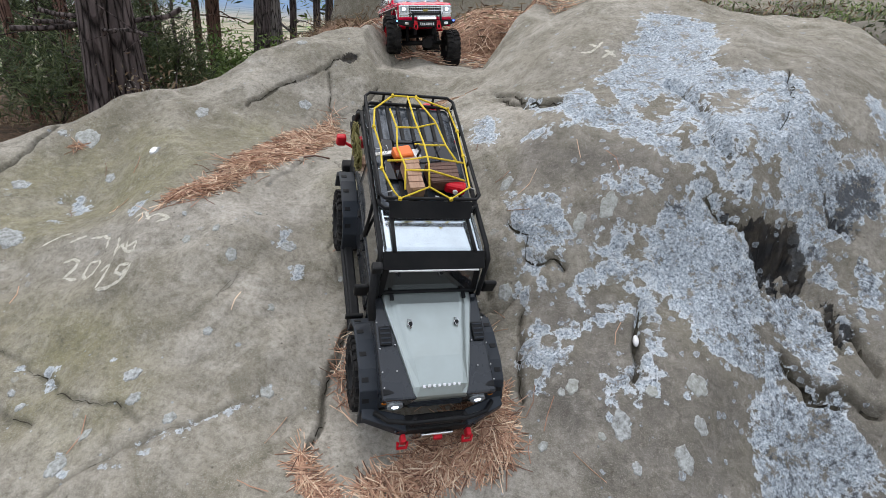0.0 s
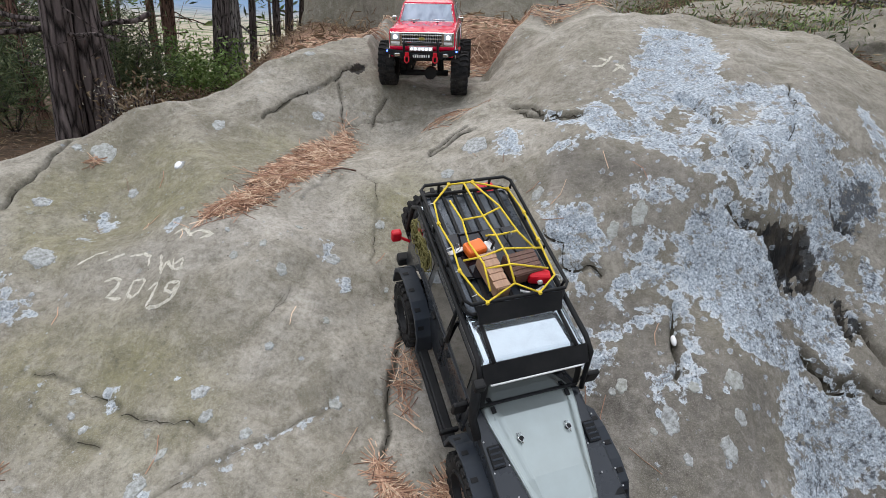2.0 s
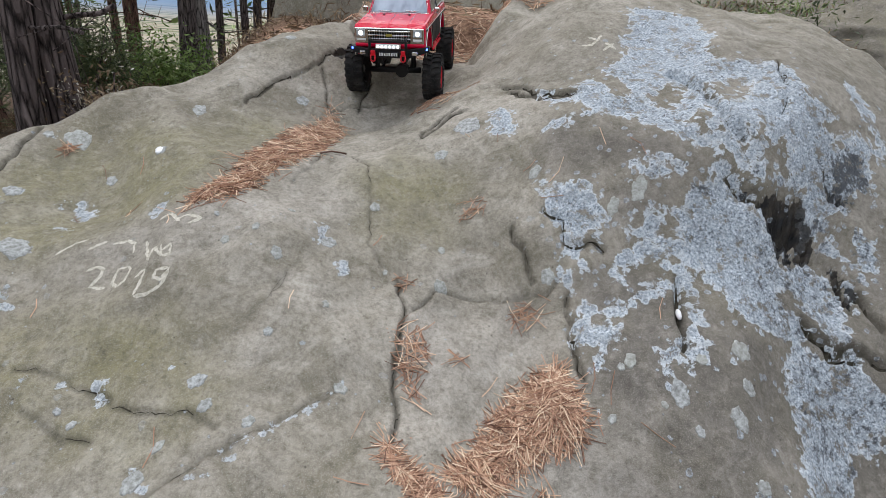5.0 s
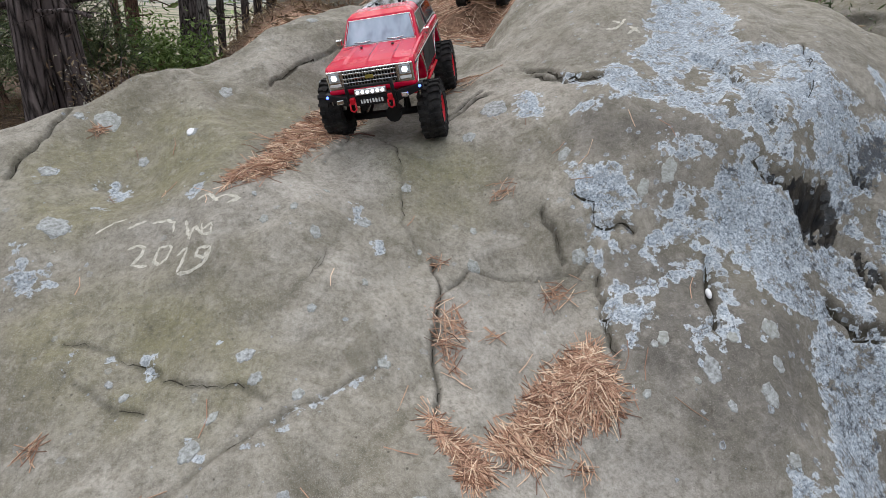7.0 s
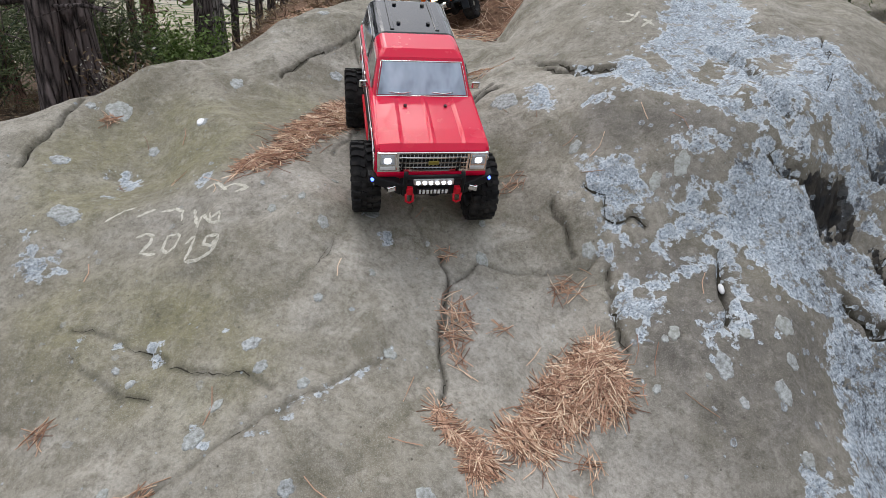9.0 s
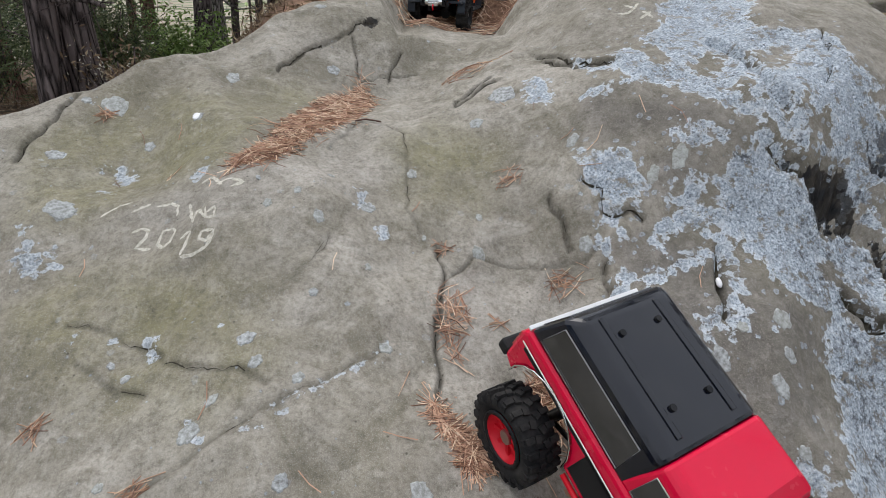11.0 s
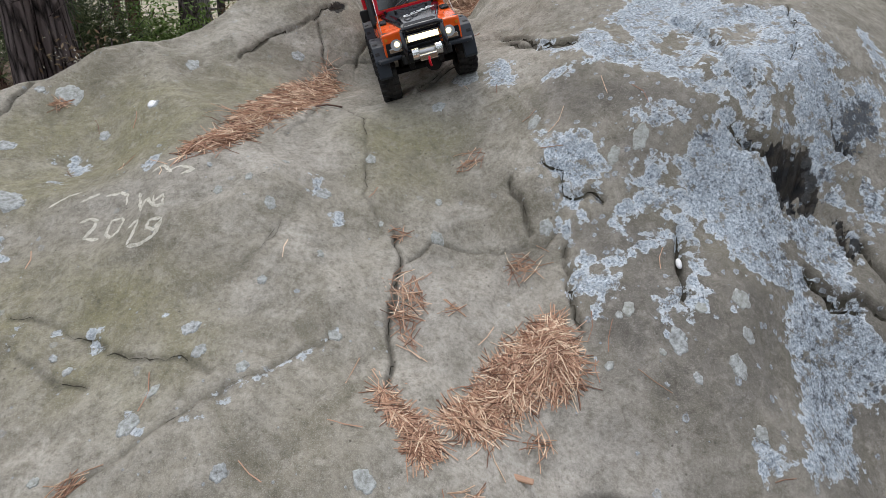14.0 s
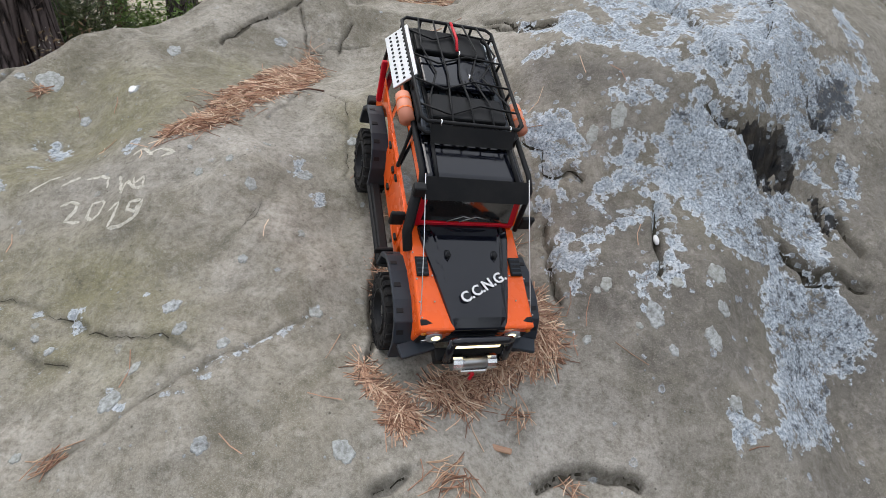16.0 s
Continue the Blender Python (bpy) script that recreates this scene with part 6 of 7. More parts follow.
def carved_at(x, y):
    """Height of the finished rock surface, cracks and all."""
    i = np.clip(np.searchsorted(_RXS, x) - 1, 0, len(_RXS) - 2)
    j = np.clip(np.searchsorted(_RYS, y) - 1, 0, len(_RYS) - 2)
    u = (x - _RXS[i]) / (_RXS[i + 1] - _RXS[i])
    v = (y - _RYS[j]) / (_RYS[j + 1] - _RYS[j])
    return (_RZ[j, i] * (1 - u) + _RZ[j, i + 1] * u) * (1 - v) + (_RZ[j + 1, i] * (1 - u) + _RZ[j + 1, i + 1] * u) * v


for _x, _y, _r in ROSETTES:
    rosette(_x, _y, _r)
for _pts, _w, _d, _st in CRACKS:
    crack_line(_pts, 0.0002 + _d * (0.12 if _d > 0.0105 else 0.10 if _pts[0][0] > 0.1 or _pts[0][1] > 1.1 else 0.065))

YEAR = []
YEAR.append([(-0.704, 0.948), (-0.689, 0.955), (-0.675, 0.949), (-0.676, 0.937), (-0.689, 0.920), (-0.660, 0.911)])
YEAR.append([(-0.626, 0.937), (-0.644, 0.939), (-0.650, 0.917), (-0.637, 0.903), (-0.623, 0.905), (-0.619, 0.926), (-0.626, 0.937)])
YEAR.append([(-0.584, 0.901), (-0.588, 0.879), (-0.594, 0.862)])
YEAR.append([(-0.602, 0.898), (-0.584, 0.901)])
YEAR.append([(-0.542, 0.891), (-0.562, 0.893), (-0.565, 0.881), (-0.551, 0.874), (-0.539, 0.889), (-0.549, 0.864), (-0.567, 0.859), (-0.593, 0.860)])
draped_strokes("scratched_year", YEAR, 0.0030, "year 2019 scratched pale into the rock")
MARKS = []
MARKS.append([(-0.671, 0.994), (-0.645, 0.994), (-0.628, 0.983), (-0.626, 0.963)])
MARKS.append([(-0.605, 0.978), (-0.583, 0.916), (-0.583, 0.946), (-0.560, 0.915), (-0.565, 0.938)])
MARKS.append([(-0.561, 0.923), (-0.547, 0.934), (-0.545, 0.915), (-0.560, 0.915), (-0.561, 0.923)])
MARKS.append([(-0.782, 1.006), (-0.751, 1.023), (-0.726, 1.024)])
MARKS.append([(-0.720, 0.997), (-0.684, 1.001)])
MARKS.append([(-0.559, 0.996), (-0.539, 1.001), (-0.505, 0.987), (-0.528, 0.978)])
MARKS.append([(-0.594, 1.025), (-0.572, 1.028), (-0.546, 0.988)])
for _p in MARKS:
    draped_strokes("scratched_mark", [_p], 0.0028, "pale unreadable scratch marks in the rock")
CROSSES = []
CROSSES.append([(0.358, 1.464), (0.381, 1.454), (0.396, 1.459), (0.414, 1.478)])
CROSSES.append([(0.395, 1.466), (0.382, 1.488)])
CROSSES.append([(0.402, 1.423), (0.436, 1.440)])
CROSSES.append([(0.412, 1.444), (0.437, 1.424)])
draped_strokes("scratched_cross", CROSSES[2:], 0.0038, "pale scratched cross mark in the rock")
draped_strokes("scratched_fork", CROSSES[:2], 0.0038, "pale scratched forked mark in the rock")


def needle_material():
    m = Mat("dry_pine_needles", 0.7, 0, 0.35)
    m.color(m.ramp(m.rand(True), [(0.0, (0.13, 0.066, 0.046)), (0.25, (0.38, 0.210, 0.138)), (0.65, (0.57, 0.365, 0.250)), (1.0, (0.82, 0.66, 0.49))]))
    return m.m


M["needles"] = needle_material()


def inside(px, py, poly):
    hit = False
    for (ax, ay), (bx, by) in zip(poly, poly[1:] + poly[:1]):
        if (ay > py) != (by > py) and px < (bx - ax) * (py - ay) / (by - ay) + ax:
            hit = not hit
    return hit


def needles(places, label, thick=0.00085, length=(0.030, 0.065), pile=0.011, surface=None):
    """Loose needles as thin bent three-sided straws; places: x, y, depth 0 to 1 in the heap, heading."""
    verts, faces = [], []
    for x, y, deep, head in places:
        l = random.uniform(*length)
        c, s = math.cos(head), math.sin(head)
        bend = random.uniform(-0.12, 0.12) * l
        px = [x + c * l * k - s * bend * (1 - 4 * k * k) for k in (-0.5, 0.0, 0.5)]
        py = [y + s * l * k + c * bend * (1 - 4 * k * k) for k in (-0.5, 0.0, 0.5)]
        hz = (surface or carved_at)(np.array(px), np.array(py))
        lift = deep * pile * random.random() + 0.0008
        tip = random.uniform(-0.25, 0.35) * 0.006
        b = len(verts)
        for k in range(3):
            z = max(float(hz[k]) + 0.0006, float(hz[1]) * 0.25 + float(hz[k]) * 0.75 + lift + (k - 1) * tip)
            for a in (0.0, 2.09, 4.19):
                verts.append((px[k] - s * thick * math.cos(a), py[k] + c * thick * math.cos(a), z + thick * math.sin(a)))
        for k in (0, 3):
            for j in range(3):
                faces.append((b + k + j, b + k + (j + 1) % 3, b + k + 3 + (j + 1) % 3, b + k + 3 + j))
        faces += [(b, b + 2, b + 1), (b + 6, b + 7, b + 8)]
    me = bpy.data.meshes.new("pine_needles")
    me.from_pydata(verts, [], faces)
    me.materials.append(M["needles"])
    return tagged(new("pine_needles", me), label, "pine needles", kind="stuff")


def heap(poly, count, drift, label, **kw):
    xs, ys = [p[0] for p in poly], [p[1] for p in poly]
    places = []
    while len(places) < count:
        x, y = random.uniform(min(xs), max(xs)), random.uniform(min(ys), max(ys))
        if inside(x, y, poly):
            edge, _ = line_distance(np.array([x]), np.array([y]), poly + poly[:1])
            places.append((x, y, min(1.0, float(edge[0]) / 0.03), random.gauss(drift, 2.2)))
    for _ in range(count // 30):
        x, y = random.choice(poly)
        places.append((x + random.gauss(0, 0.018), y + random.gauss(0, 0.018), 0, random.uniform(0, 6.28)))
    return needles(places, label, **kw)


heap(NEEDLE_DRIFT, 1400, 0.6, "thick drift of dry orange-brown pine needles")
heap(NEEDLE_TAIL, 330, 2.2, "thin tail of dry pine needles in a crack")
heap(NEEDLE_STRIP, 2200, 0.9, "long strip of dry pine needles in a hollow")
heap(NEEDLE_TUFT, 70, 1.9, "small tuft of dry pine needles in a crack")
for _x, _y, _r in CLUMPS:
    needles([(_x + random.gauss(0, _r * 0.55), _y + random.gauss(0, _r * 0.45), 0.4, random.gauss(0.5, 0.8)) for _ in range(int(1 + 1100 * _r))], "few dry pine needles lying on the rock", length=(0.022, 0.050))
needles([(random.uniform(-0.8, 0.5), random.uniform(0.45, 1.3), 0, random.uniform(0, 6.28)) for _ in range(26)], "single dry pine needles scattered on the rock")
# the shelf behind the groove lies deep in needles
_shelf = [(random.uniform(-1.1, 0.62), 2.15 + 2.1 * random.random() ** 1.3, 1.0, random.uniform(0, 6.28)) for _ in range(5200)]
needles(_shelf, "deep bed of orange-brown needles on the shelf behind the rock", 0.0013, (0.04, 0.09), 0.02, lambda x, y: np.maximum(ground_form(x, y), carved_at(x, y)))
# a bit of bark, a snail shell, a bird dropping and a twig
_b = box(0, 0, 0.004, 0.034, 0.009, 0.005, 0.002)
_bark = part("bark_chip", _b, M["wood_pale"])
_bark.matrix_basis = pose(0.028, 0.505, float(rock_h(0.028, 0.505)), 20, 0, -24)
tagged(_bark, "pale flat chip of bark on the rock", "bark")
_tw = part("twig", tube([(-0.31, 1.270, float(rock_h(-0.31, 1.27)) + 0.003), (-0.285, 1.283, float(rock_h(-0.285, 1.283)) + 0.004), (-0.25, 1.280, float(rock_h(-0.25, 1.28)) + 0.003)], 0.0022), M["wood_dark"])
tagged(_tw, "short dark twig lying on the rock", "twig")
_sh = bmesh.new()
bmesh.ops.create_uvsphere(_sh, u_segments=12, v_segments=8, radius=0.007)
_sh.transform(Matrix.Diagonal((0.75, 1.7, 0.8, 1)))
_shell = part("pale_stone", shade(_sh), M["white"])
_shell.matrix_basis = pose(0.372, 0.795, float(rock_h(0.372, 0.795)) - 0.004, 25, 0, -8)
tagged(_shell, "small white stone stuck in a crack", "stone")
_dp = bmesh.new()
for _k in range(5):
    _o = bmesh.new()
    bmesh.ops.create_uvsphere(_o, u_segments=8, v_segments=5, radius=0.007)
    _o.transform(pose(random.gauss(0, 0.006), random.gauss(0, 0.006), 0) @ Matrix.Diagonal((1, 1, 0.35, 1)))
    _o.verts.index_update()
    join(_dp, _o)
_drop = part("white_dropping", shade(_dp), M["white"])
_drop.matrix_basis = pose(-0.663, 1.270, float(rock_h(-0.663, 1.27)) + 0.001, 22, 0, 0)
tagged(_drop, "small white bird dropping on the rock", "dropping")


# ---- the wood round the rock ----
def bark_material(name, a, b, c):
    m = Mat(name, 0.95, 0, 0.2)
    v = m.stretch((1.0, 1.0, 0.14))
    plates = m.math("ADD", m.cells(22, "DISTANCE_TO_EDGE", v), m.math("MULTIPLY", m.math("SUBTRACT", m.noise(50, 5, 0.7, vec=v), 0.45), 0.5))
    n = m.noise(14, 6, 0.7, vec=v)
    col = m.ramp(n, [(0.3, a), (0.55, b), (0.75, c)])
    m.color(m.mix(m.ramp(plates, [(0.0, 0.95), (0.16, 0.0)]), col, (0.012, 0.010, 0.009)))
    m.bump(m.math("ADD", m.ramp(plates, [(0.0, 0.0), (0.2, 1.0)]), m.math("MULTIPLY", n, 0.6)), 1.0, 0.03)
    return m.m


def leaf_material(name, lo, mid, hi):
    m = Mat(name, 0.6, 0, 0.3)
    m.color(m.ramp(m.rand(True), [(0.0, lo), (0.5, mid), (1.0, hi)]))
    m.b.inputs["Transmission Weight"].default_value = 0.0
    return m.m


BARKS = [bark_material("dark_pine_bark", (0.075, 0.060, 0.058), (0.150, 0.120, 0.115), (0.260, 0.215, 0.205)),
         bark_material("red_pine_bark", (0.110, 0.060, 0.046), (0.215, 0.125, 0.095), (0.330, 0.215, 0.175)),
         bark_material("grey_pine_bark", (0.160, 0.142, 0.133), (0.268, 0.239, 0.225), (0.362, 0.334, 0.319))]
M["pine_leaf"] = leaf_material("pine_foliage", (0.030, 0.049, 0.022), (0.074, 0.101, 0.041), (0.149, 0.169, 0.074))
M["bush_leaf"] = leaf_material("young_green_leaves", (0.081, 0.138, 0.031), (0.163, 0.250, 0.062), (0.275, 0.350, 0.125))
M["dry_leaf"] = leaf_material("dry_heather", (0.078, 0.046, 0.026), (0.169, 0.111, 0.065), (0.312, 0.234, 0.143))
M["pale_leaf"] = leaf_material("pale_seed_heads", (0.22, 0.20, 0.14), (0.45, 0.42, 0.34), (0.62, 0.60, 0.54))


def foliage_mesh(name, centres, sizes, rng, material, flat=0.55, wide=0.32):
    """Many small pointed leaves, each four corners folded along its middle."""
    c = np.asarray(centres, float)
    n = len(c)
    d = rng.normal(size=(n, 3))
    d[:, 2] *= flat
    d /= np.linalg.norm(d, axis=1)[:, None]
    u = np.cross(d, rng.normal(size=(n, 3)))
    u /= np.linalg.norm(u, axis=1)[:, None]
    s = np.asarray(sizes, float)[:, None]
    w = np.cross(d, u)
    v = np.stack([c - d * s, c + u * s * wide + w * s * 0.10, c + d * s, c - u * s * wide + w * s * 0.10], 1).reshape(-1, 3)
    k = np.arange(n)[:, None] * 4
    f = np.concatenate([k + np.array([0, 1, 2]), k + np.array([0, 2, 3])], 0)
    me = bpy.data.meshes.new(name)
    me.from_pydata(v.tolist(), [], f.tolist())
    me.materials.append(material)
    return new(name, me)


def pine(x, y, r, kind):
    rng = np.random.default_rng(int(1000 + 37 * abs(x) + 91 * y))
    z0 = float(ground_form(x, y)) - 0.15
    tree = tagged(new("pine_tree"), ("rough dark-barked", "reddish thin", "grey-barked")[kind] + " pine trunk standing on the forest floor", "tree", "pines in the wood")
    tree.matrix_basis = pose(x, y, z0)
    h = min(14.0, 5.5 + 30 * r)
    lean = rng.normal(0, 0.035, 2)
    bow = rng.normal(0, 0.05, 2)
    def axis(t):
        return Vector((lean[0] * h * t + bow[0] * math.sin(3.1 * t), lean[1] * h * t + bow[1] * math.sin(3.1 * t), h * t))
    n, rings = 20, []
    for k in range(34):
        t = (k / 33) ** 1.5
        rad = r * (1 - 0.78 * t) * (1 + 0.40 * math.exp(-t * h / 0.18))
        c = axis(t)
        rings.append([(c.x + rad * q * math.cos(a), c.y + rad * q * math.sin(a), c.z) for a, q in
                      ((math.tau * j / n, 1 + 0.10 * math.exp(-t * h / 0.5) * math.sin(5 * math.tau * j / n + x) + 0.05 * noise.noise((j * 0.9, c.z * 1.6, x * 3)) + 0.04 * noise.noise((j * 2.3, c.z * 5, y))) for j in range(n))])
    part("trunk", loft(rings, None, 0, True), BARKS[kind], tree)
    tips = []
    for k in range(int(7 + 5 * rng.random())):
        t = rng.uniform(0.06, 0.62)
        a, l = rng.uniform(0, math.tau), rng.uniform(0.35, 1.3) * (0.6 + 2.2 * r)
        p = axis(t)
        pts, run = [p], Vector((math.cos(a), math.sin(a), rng.uniform(-0.15, 0.35)))
        for j in range(4):
            run = run + Vector(rng.normal(0, 0.16, 3))
            pts.append(pts[-1] + run.normalized() * l / 4)
        bm = tube(pts, 0.10 * r + 0.004, 5)
        for j in (2, 3):
            tube([pts[j], pts[j] + Vector(rng.normal(0, 0.14, 3)) + run * 0.12], 0.004, 4, bm)
            tube([pts[j], pts[j] + Vector(rng.normal(0, 0.18, 3))], 0.003, 4, bm)
        part("dead_branch", bm, BARKS[kind], tree)
    cs, ss = [], []
    for k in range(46):
        t = rng.uniform(0.62, 1.0)
        a, l = rng.uniform(0, math.tau), rng.uniform(0.3, 1.0) * h * 0.16 * (1.25 - t)*2.2
        base = axis(t) + Vector((math.cos(a) * l, math.sin(a) * l, 0.12 * l))
        q = rng.normal(0, 0.16, (26, 3)) + np.array(base)
        cs.append(q)
        ss.append(rng.uniform(0.05, 0.13, 26))
    crown = foliage_mesh("crown", np.concatenate(cs), np.concatenate(ss), rng, M["pine_leaf"])
    crown.parent = tree
    return tree


PINES = []
PINES.append((-2.35, 4.35, 0.150, 0))
PINES.append((-2.50, 4.10, 0.100, 0))
PINES.append((-4.67, 6.45, 0.066, 1))
PINES.append((-5.58, 8.60, 0.100, 1))
PINES.append((-4.75, 9.68, 0.085, 1))
PINES.append((-6.63, 9.68, 0.066, 0))
PINES.append((-6.20, 10.76, 0.084, 0))
PINES.append((-4.97, 11.95, 0.091, 1))
PINES.append((-5.14, 12.98, 0.105, 1))
PINES.append((-5.41, 13.96, 0.105, 1))
PINES.append((-3.59, 11.42, 0.179, 0))
PINES.append((-3.52, 12.49, 0.220, 2))
PINES.append((-3.47, 13.54, 0.098, 0))
PINES.append((-3.11, 14.66, 0.105, 0))
PINES.append((-2.86, 14.71, 0.112, 0))
PINES.append((-2.62, 16.80, 0.102, 0))
PINES.append((-3.99, 6.94, 0.080, 1))
PINES.append((6.47, 13.43, 0.075, 0))
PINES.append((6.66, 13.33, 0.090, 0))
PINES.append((5.66, 10.47, 0.084, 0))
PINES.append((4.45, 7.71, 0.085, 0))
PINES.append((4.07, 5.55, 0.091, 0))
PINES.append((6.96, 8.35, 0.088, 0))
PINES.append((-4.78, 7.63, 0.063, 1))
PINES.append((-4.74, 9.91, 0.055, 1))
for _p in PINES:
    pine(*_p)


def bush(x, y, rad, high, count, material, label, category="bush", leaf=(0.02, 0.05), name="bush"):
    """A loose shrub: stems fanning from one foot, and clumps of leaves round their ends."""
    rng = np.random.default_rng(int(500 + 53 * abs(x) + 17 * abs(y)))
    z = float(ground_form(x, y)) - 0.03
    root = tagged(new(name), label, category, "shrubs in the wood")
    root.matrix_basis = pose(x, y, z)
    bm, cs = None, []
    for k in range(11):
        a, l = rng.uniform(0, math.tau), rng.uniform(0.4, 1.0)
        tip = Vector((math.cos(a) * rad * l, math.sin(a) * rad * l, high * rng.uniform(0.5, 1.0)))
        mid = tip * 0.5 + Vector(rng.normal(0, 0.08 * rad, 3)) + Vector((0, 0, 0.1 * high))
        bm = tube([(0, 0, 0), mid, tip], 0.006, 5, bm)
        for c in (tip, mid * 0.5 + tip * 0.5, mid):
            cs.append(rng.normal(0, 1, (count // (14 if material is M["pine_leaf"] else 22), 3)) * np.array([rad * 0.22, rad * 0.22, high * 0.14]) + np.array(c))
    part("stem", bm, BARKS[0], root)
    cs = np.concatenate(cs)
    cs[:, 2] = np.maximum(cs[:, 2], 0.02)
    part_ob = foliage_mesh("leaves", cs, rng.uniform(*leaf, len(cs)), rng, material, 0.8, 0.09 if material is M["pine_leaf"] else 0.30)
    part_ob.parent = root
    return root


bush(-3.69, 10.33, 0.90, 1.30, 1500, M["bush_leaf"], "fresh green leafy shrub between the pines", leaf=(0.03, 0.07))
bush(-3.87, 11.33, 0.70, 1.10, 1200, M["bush_leaf"], "fresh green leafy shrub between the pines", leaf=(0.03, 0.07))
bush(-4.05, 9.13, 0.60, 1.10, 700, M["pine_leaf"], "dark green young pine between the trunks", leaf=(0.05, 0.10))
bush(-3.95, 8.17, 0.60, 1.50, 900, M["pine_leaf"], "dark green young pine between the trunks", leaf=(0.05, 0.10))
bush(-2.00, 4.05, 0.32, 0.65, 700, M["dry_leaf"], "dry brown heather beside the big trunk", leaf=(0.012, 0.03))
bush(-1.98, 4.08, 0.25, 0.70, 260, M["pale_leaf"], "pale seed heads beside the big trunk", leaf=(0.008, 0.02))
bush(-3.17, 11.54, 0.50, 0.60, 700, M["bush_leaf"], "low green grass tuft by a grey trunk", leaf=(0.04, 0.09))
bush(-3.65, 8.17, 0.80, 0.45, 900, M["dry_leaf"], "low dry brown heather on the slope", leaf=(0.02, 0.05))
bush(-3.66, 9.24, 0.90, 0.40, 900, M["dry_leaf"], "low dry brown heather on the slope", leaf=(0.02, 0.05))
bush(-2.76, 11.65, 0.90, 0.40, 800, M["dry_leaf"], "low dry brown heather on the slope", leaf=(0.02, 0.05))
bush(-3.94, 5.74, 0.80, 1.00, 1300, M["pine_leaf"], "dark green young pine between the trunks", leaf=(0.04, 0.08))
bush(-5.01, 8.64, 1.10, 2.20, 1800, M["pine_leaf"], "dark green young pine between the trunks", leaf=(0.05, 0.10))
bush(-6.37, 10.18, 1.40, 3.00, 2200, M["pine_leaf"], "dark green young pine between the trunks", leaf=(0.06, 0.12))
bush(5.76, 12.66, 1.20, 2.20, 1800, M["bush_leaf"], "fresh green leafy shrub behind the rock", leaf=(0.05, 0.10))
bush(7.31, 11.80, 1.30, 1.80, 1800, M["bush_leaf"], "fresh green leafy shrub behind the rock", leaf=(0.05, 0.10))
bush(6.67, 9.83, 1.00, 1.50, 1500, M["pine_leaf"], "dark green young pine behind the rock", leaf=(0.05, 0.10))
bush(5.56, 6.91, 0.90, 1.00, 1300, M["dry_leaf"], "dry brown heather on the bank", leaf=(0.02, 0.05))
bush(4.16, 5.48, 0.70, 0.40, 800, M["dry_leaf"], "dry brown heather on the bank", leaf=(0.02, 0.05))
bush(7.32, 14.11, 1.40, 2.60, 1800, M["pine_leaf"], "dark green young pine behind the rock", leaf=(0.06, 0.11))
bush(8.33, 9.80, 1.30, 2.00, 1600, M["bush_leaf"], "fresh green leafy shrub behind the rock", leaf=(0.05, 0.10))


# far wood: trunks and leaves too many to count, closed to a ring by unseen trees
_rng = np.random.default_rng(7)
_bm_pts = []
_trunks, _cs, _ss = None, [], []
while len(_bm_pts) < 330:
    # full circle: unseen trees behind the camera darken the low sky and reflections
    _a, _d = _rng.uniform(-180, 180), _rng.uniform(14, 46)
    if -23.5 < _a < -14.0:
        continue
    _x, _y = _d * math.sin(radians(_a)), _d * math.cos(radians(_a))
    _bm_pts.append((_x, _y))
    _z = float(ground_form(_x, _y))
    _h = _rng.uniform(7, 12)
    _trunks = tube([(_x, _y, _z - 0.3), (_x + _rng.normal(0, 0.2), _y, _z + _h * 0.5), (_x + _rng.normal(0, 0.4), _y, _z + _h)], _rng.uniform(0.07, 0.16), 7, _trunks)
    for _k in range(9):
        _cz = _z + _h * _rng.uniform(0.02, 1.0)
        _cs.append(_rng.normal(0, 1, (34, 3)) * np.array([0.9, 0.9, 0.45]) + np.array([_x + _rng.normal(0, 0.9), _y + _rng.normal(0, 0.9), _cz]))
        _ss.append(_rng.uniform(0.10, 0.24, 34))
tagged(part("far_trunks", _trunks, BARKS[0]), "many thin dark pine trunks far back, with unseen ones added all round", "wood", kind="stuff")
_cs = np.concatenate(_cs)
_ss = np.concatenate(_ss)
_mix = _rng.random(len(_cs)) < 0.7
tagged(foliage_mesh("far_foliage", _cs[_mix], _ss[_mix], _rng, M["pine_leaf"], 0.55, 0.2), "dark green pine foliage far back, with unseen masses added all round", "wood", kind="stuff")
tagged(foliage_mesh("far_foliage", _cs[~_mix], _ss[~_mix], _rng, M["bush_leaf"]), "light green foliage far back, with unseen masses added all round", "wood", kind="stuff")


def boulder(x, y, z, rx, ry, rz, seed, label):
    bm = bmesh.new()
    bmesh.ops.create_icosphere(bm, subdivisions=5, radius=1)
    for v in bm.verts:
        p = v.co.copy()
        k = 1 + 0.22 * noise.noise(p * 1.3 + Vector((seed, 0, 0))) + 0.10 * noise.noise(p * 3.1 + Vector((0, seed, 0))) + 0.035 * noise.noise(p * 8 + Vector((0, 0, seed)))
        v.co = Vector((p.x * rx * k, p.y * ry * k, p.z * rz * k))
    ob = part("boulder", shade(bm), M["rock"])
    ob.matrix_basis = pose(x, y, z)
    # tree shade painted in with the moss and dark tint, strongest on mossy ledges
    mossy = 1.0 if "mossy" in label else 0.35
    set_attr(ob, "moss", np.full(len(ob.data.vertices), mossy))
    set_attr(ob, "stain_and_shade", np.full(len(ob.data.vertices), mossy))
    return tagged(ob, label, "rock")


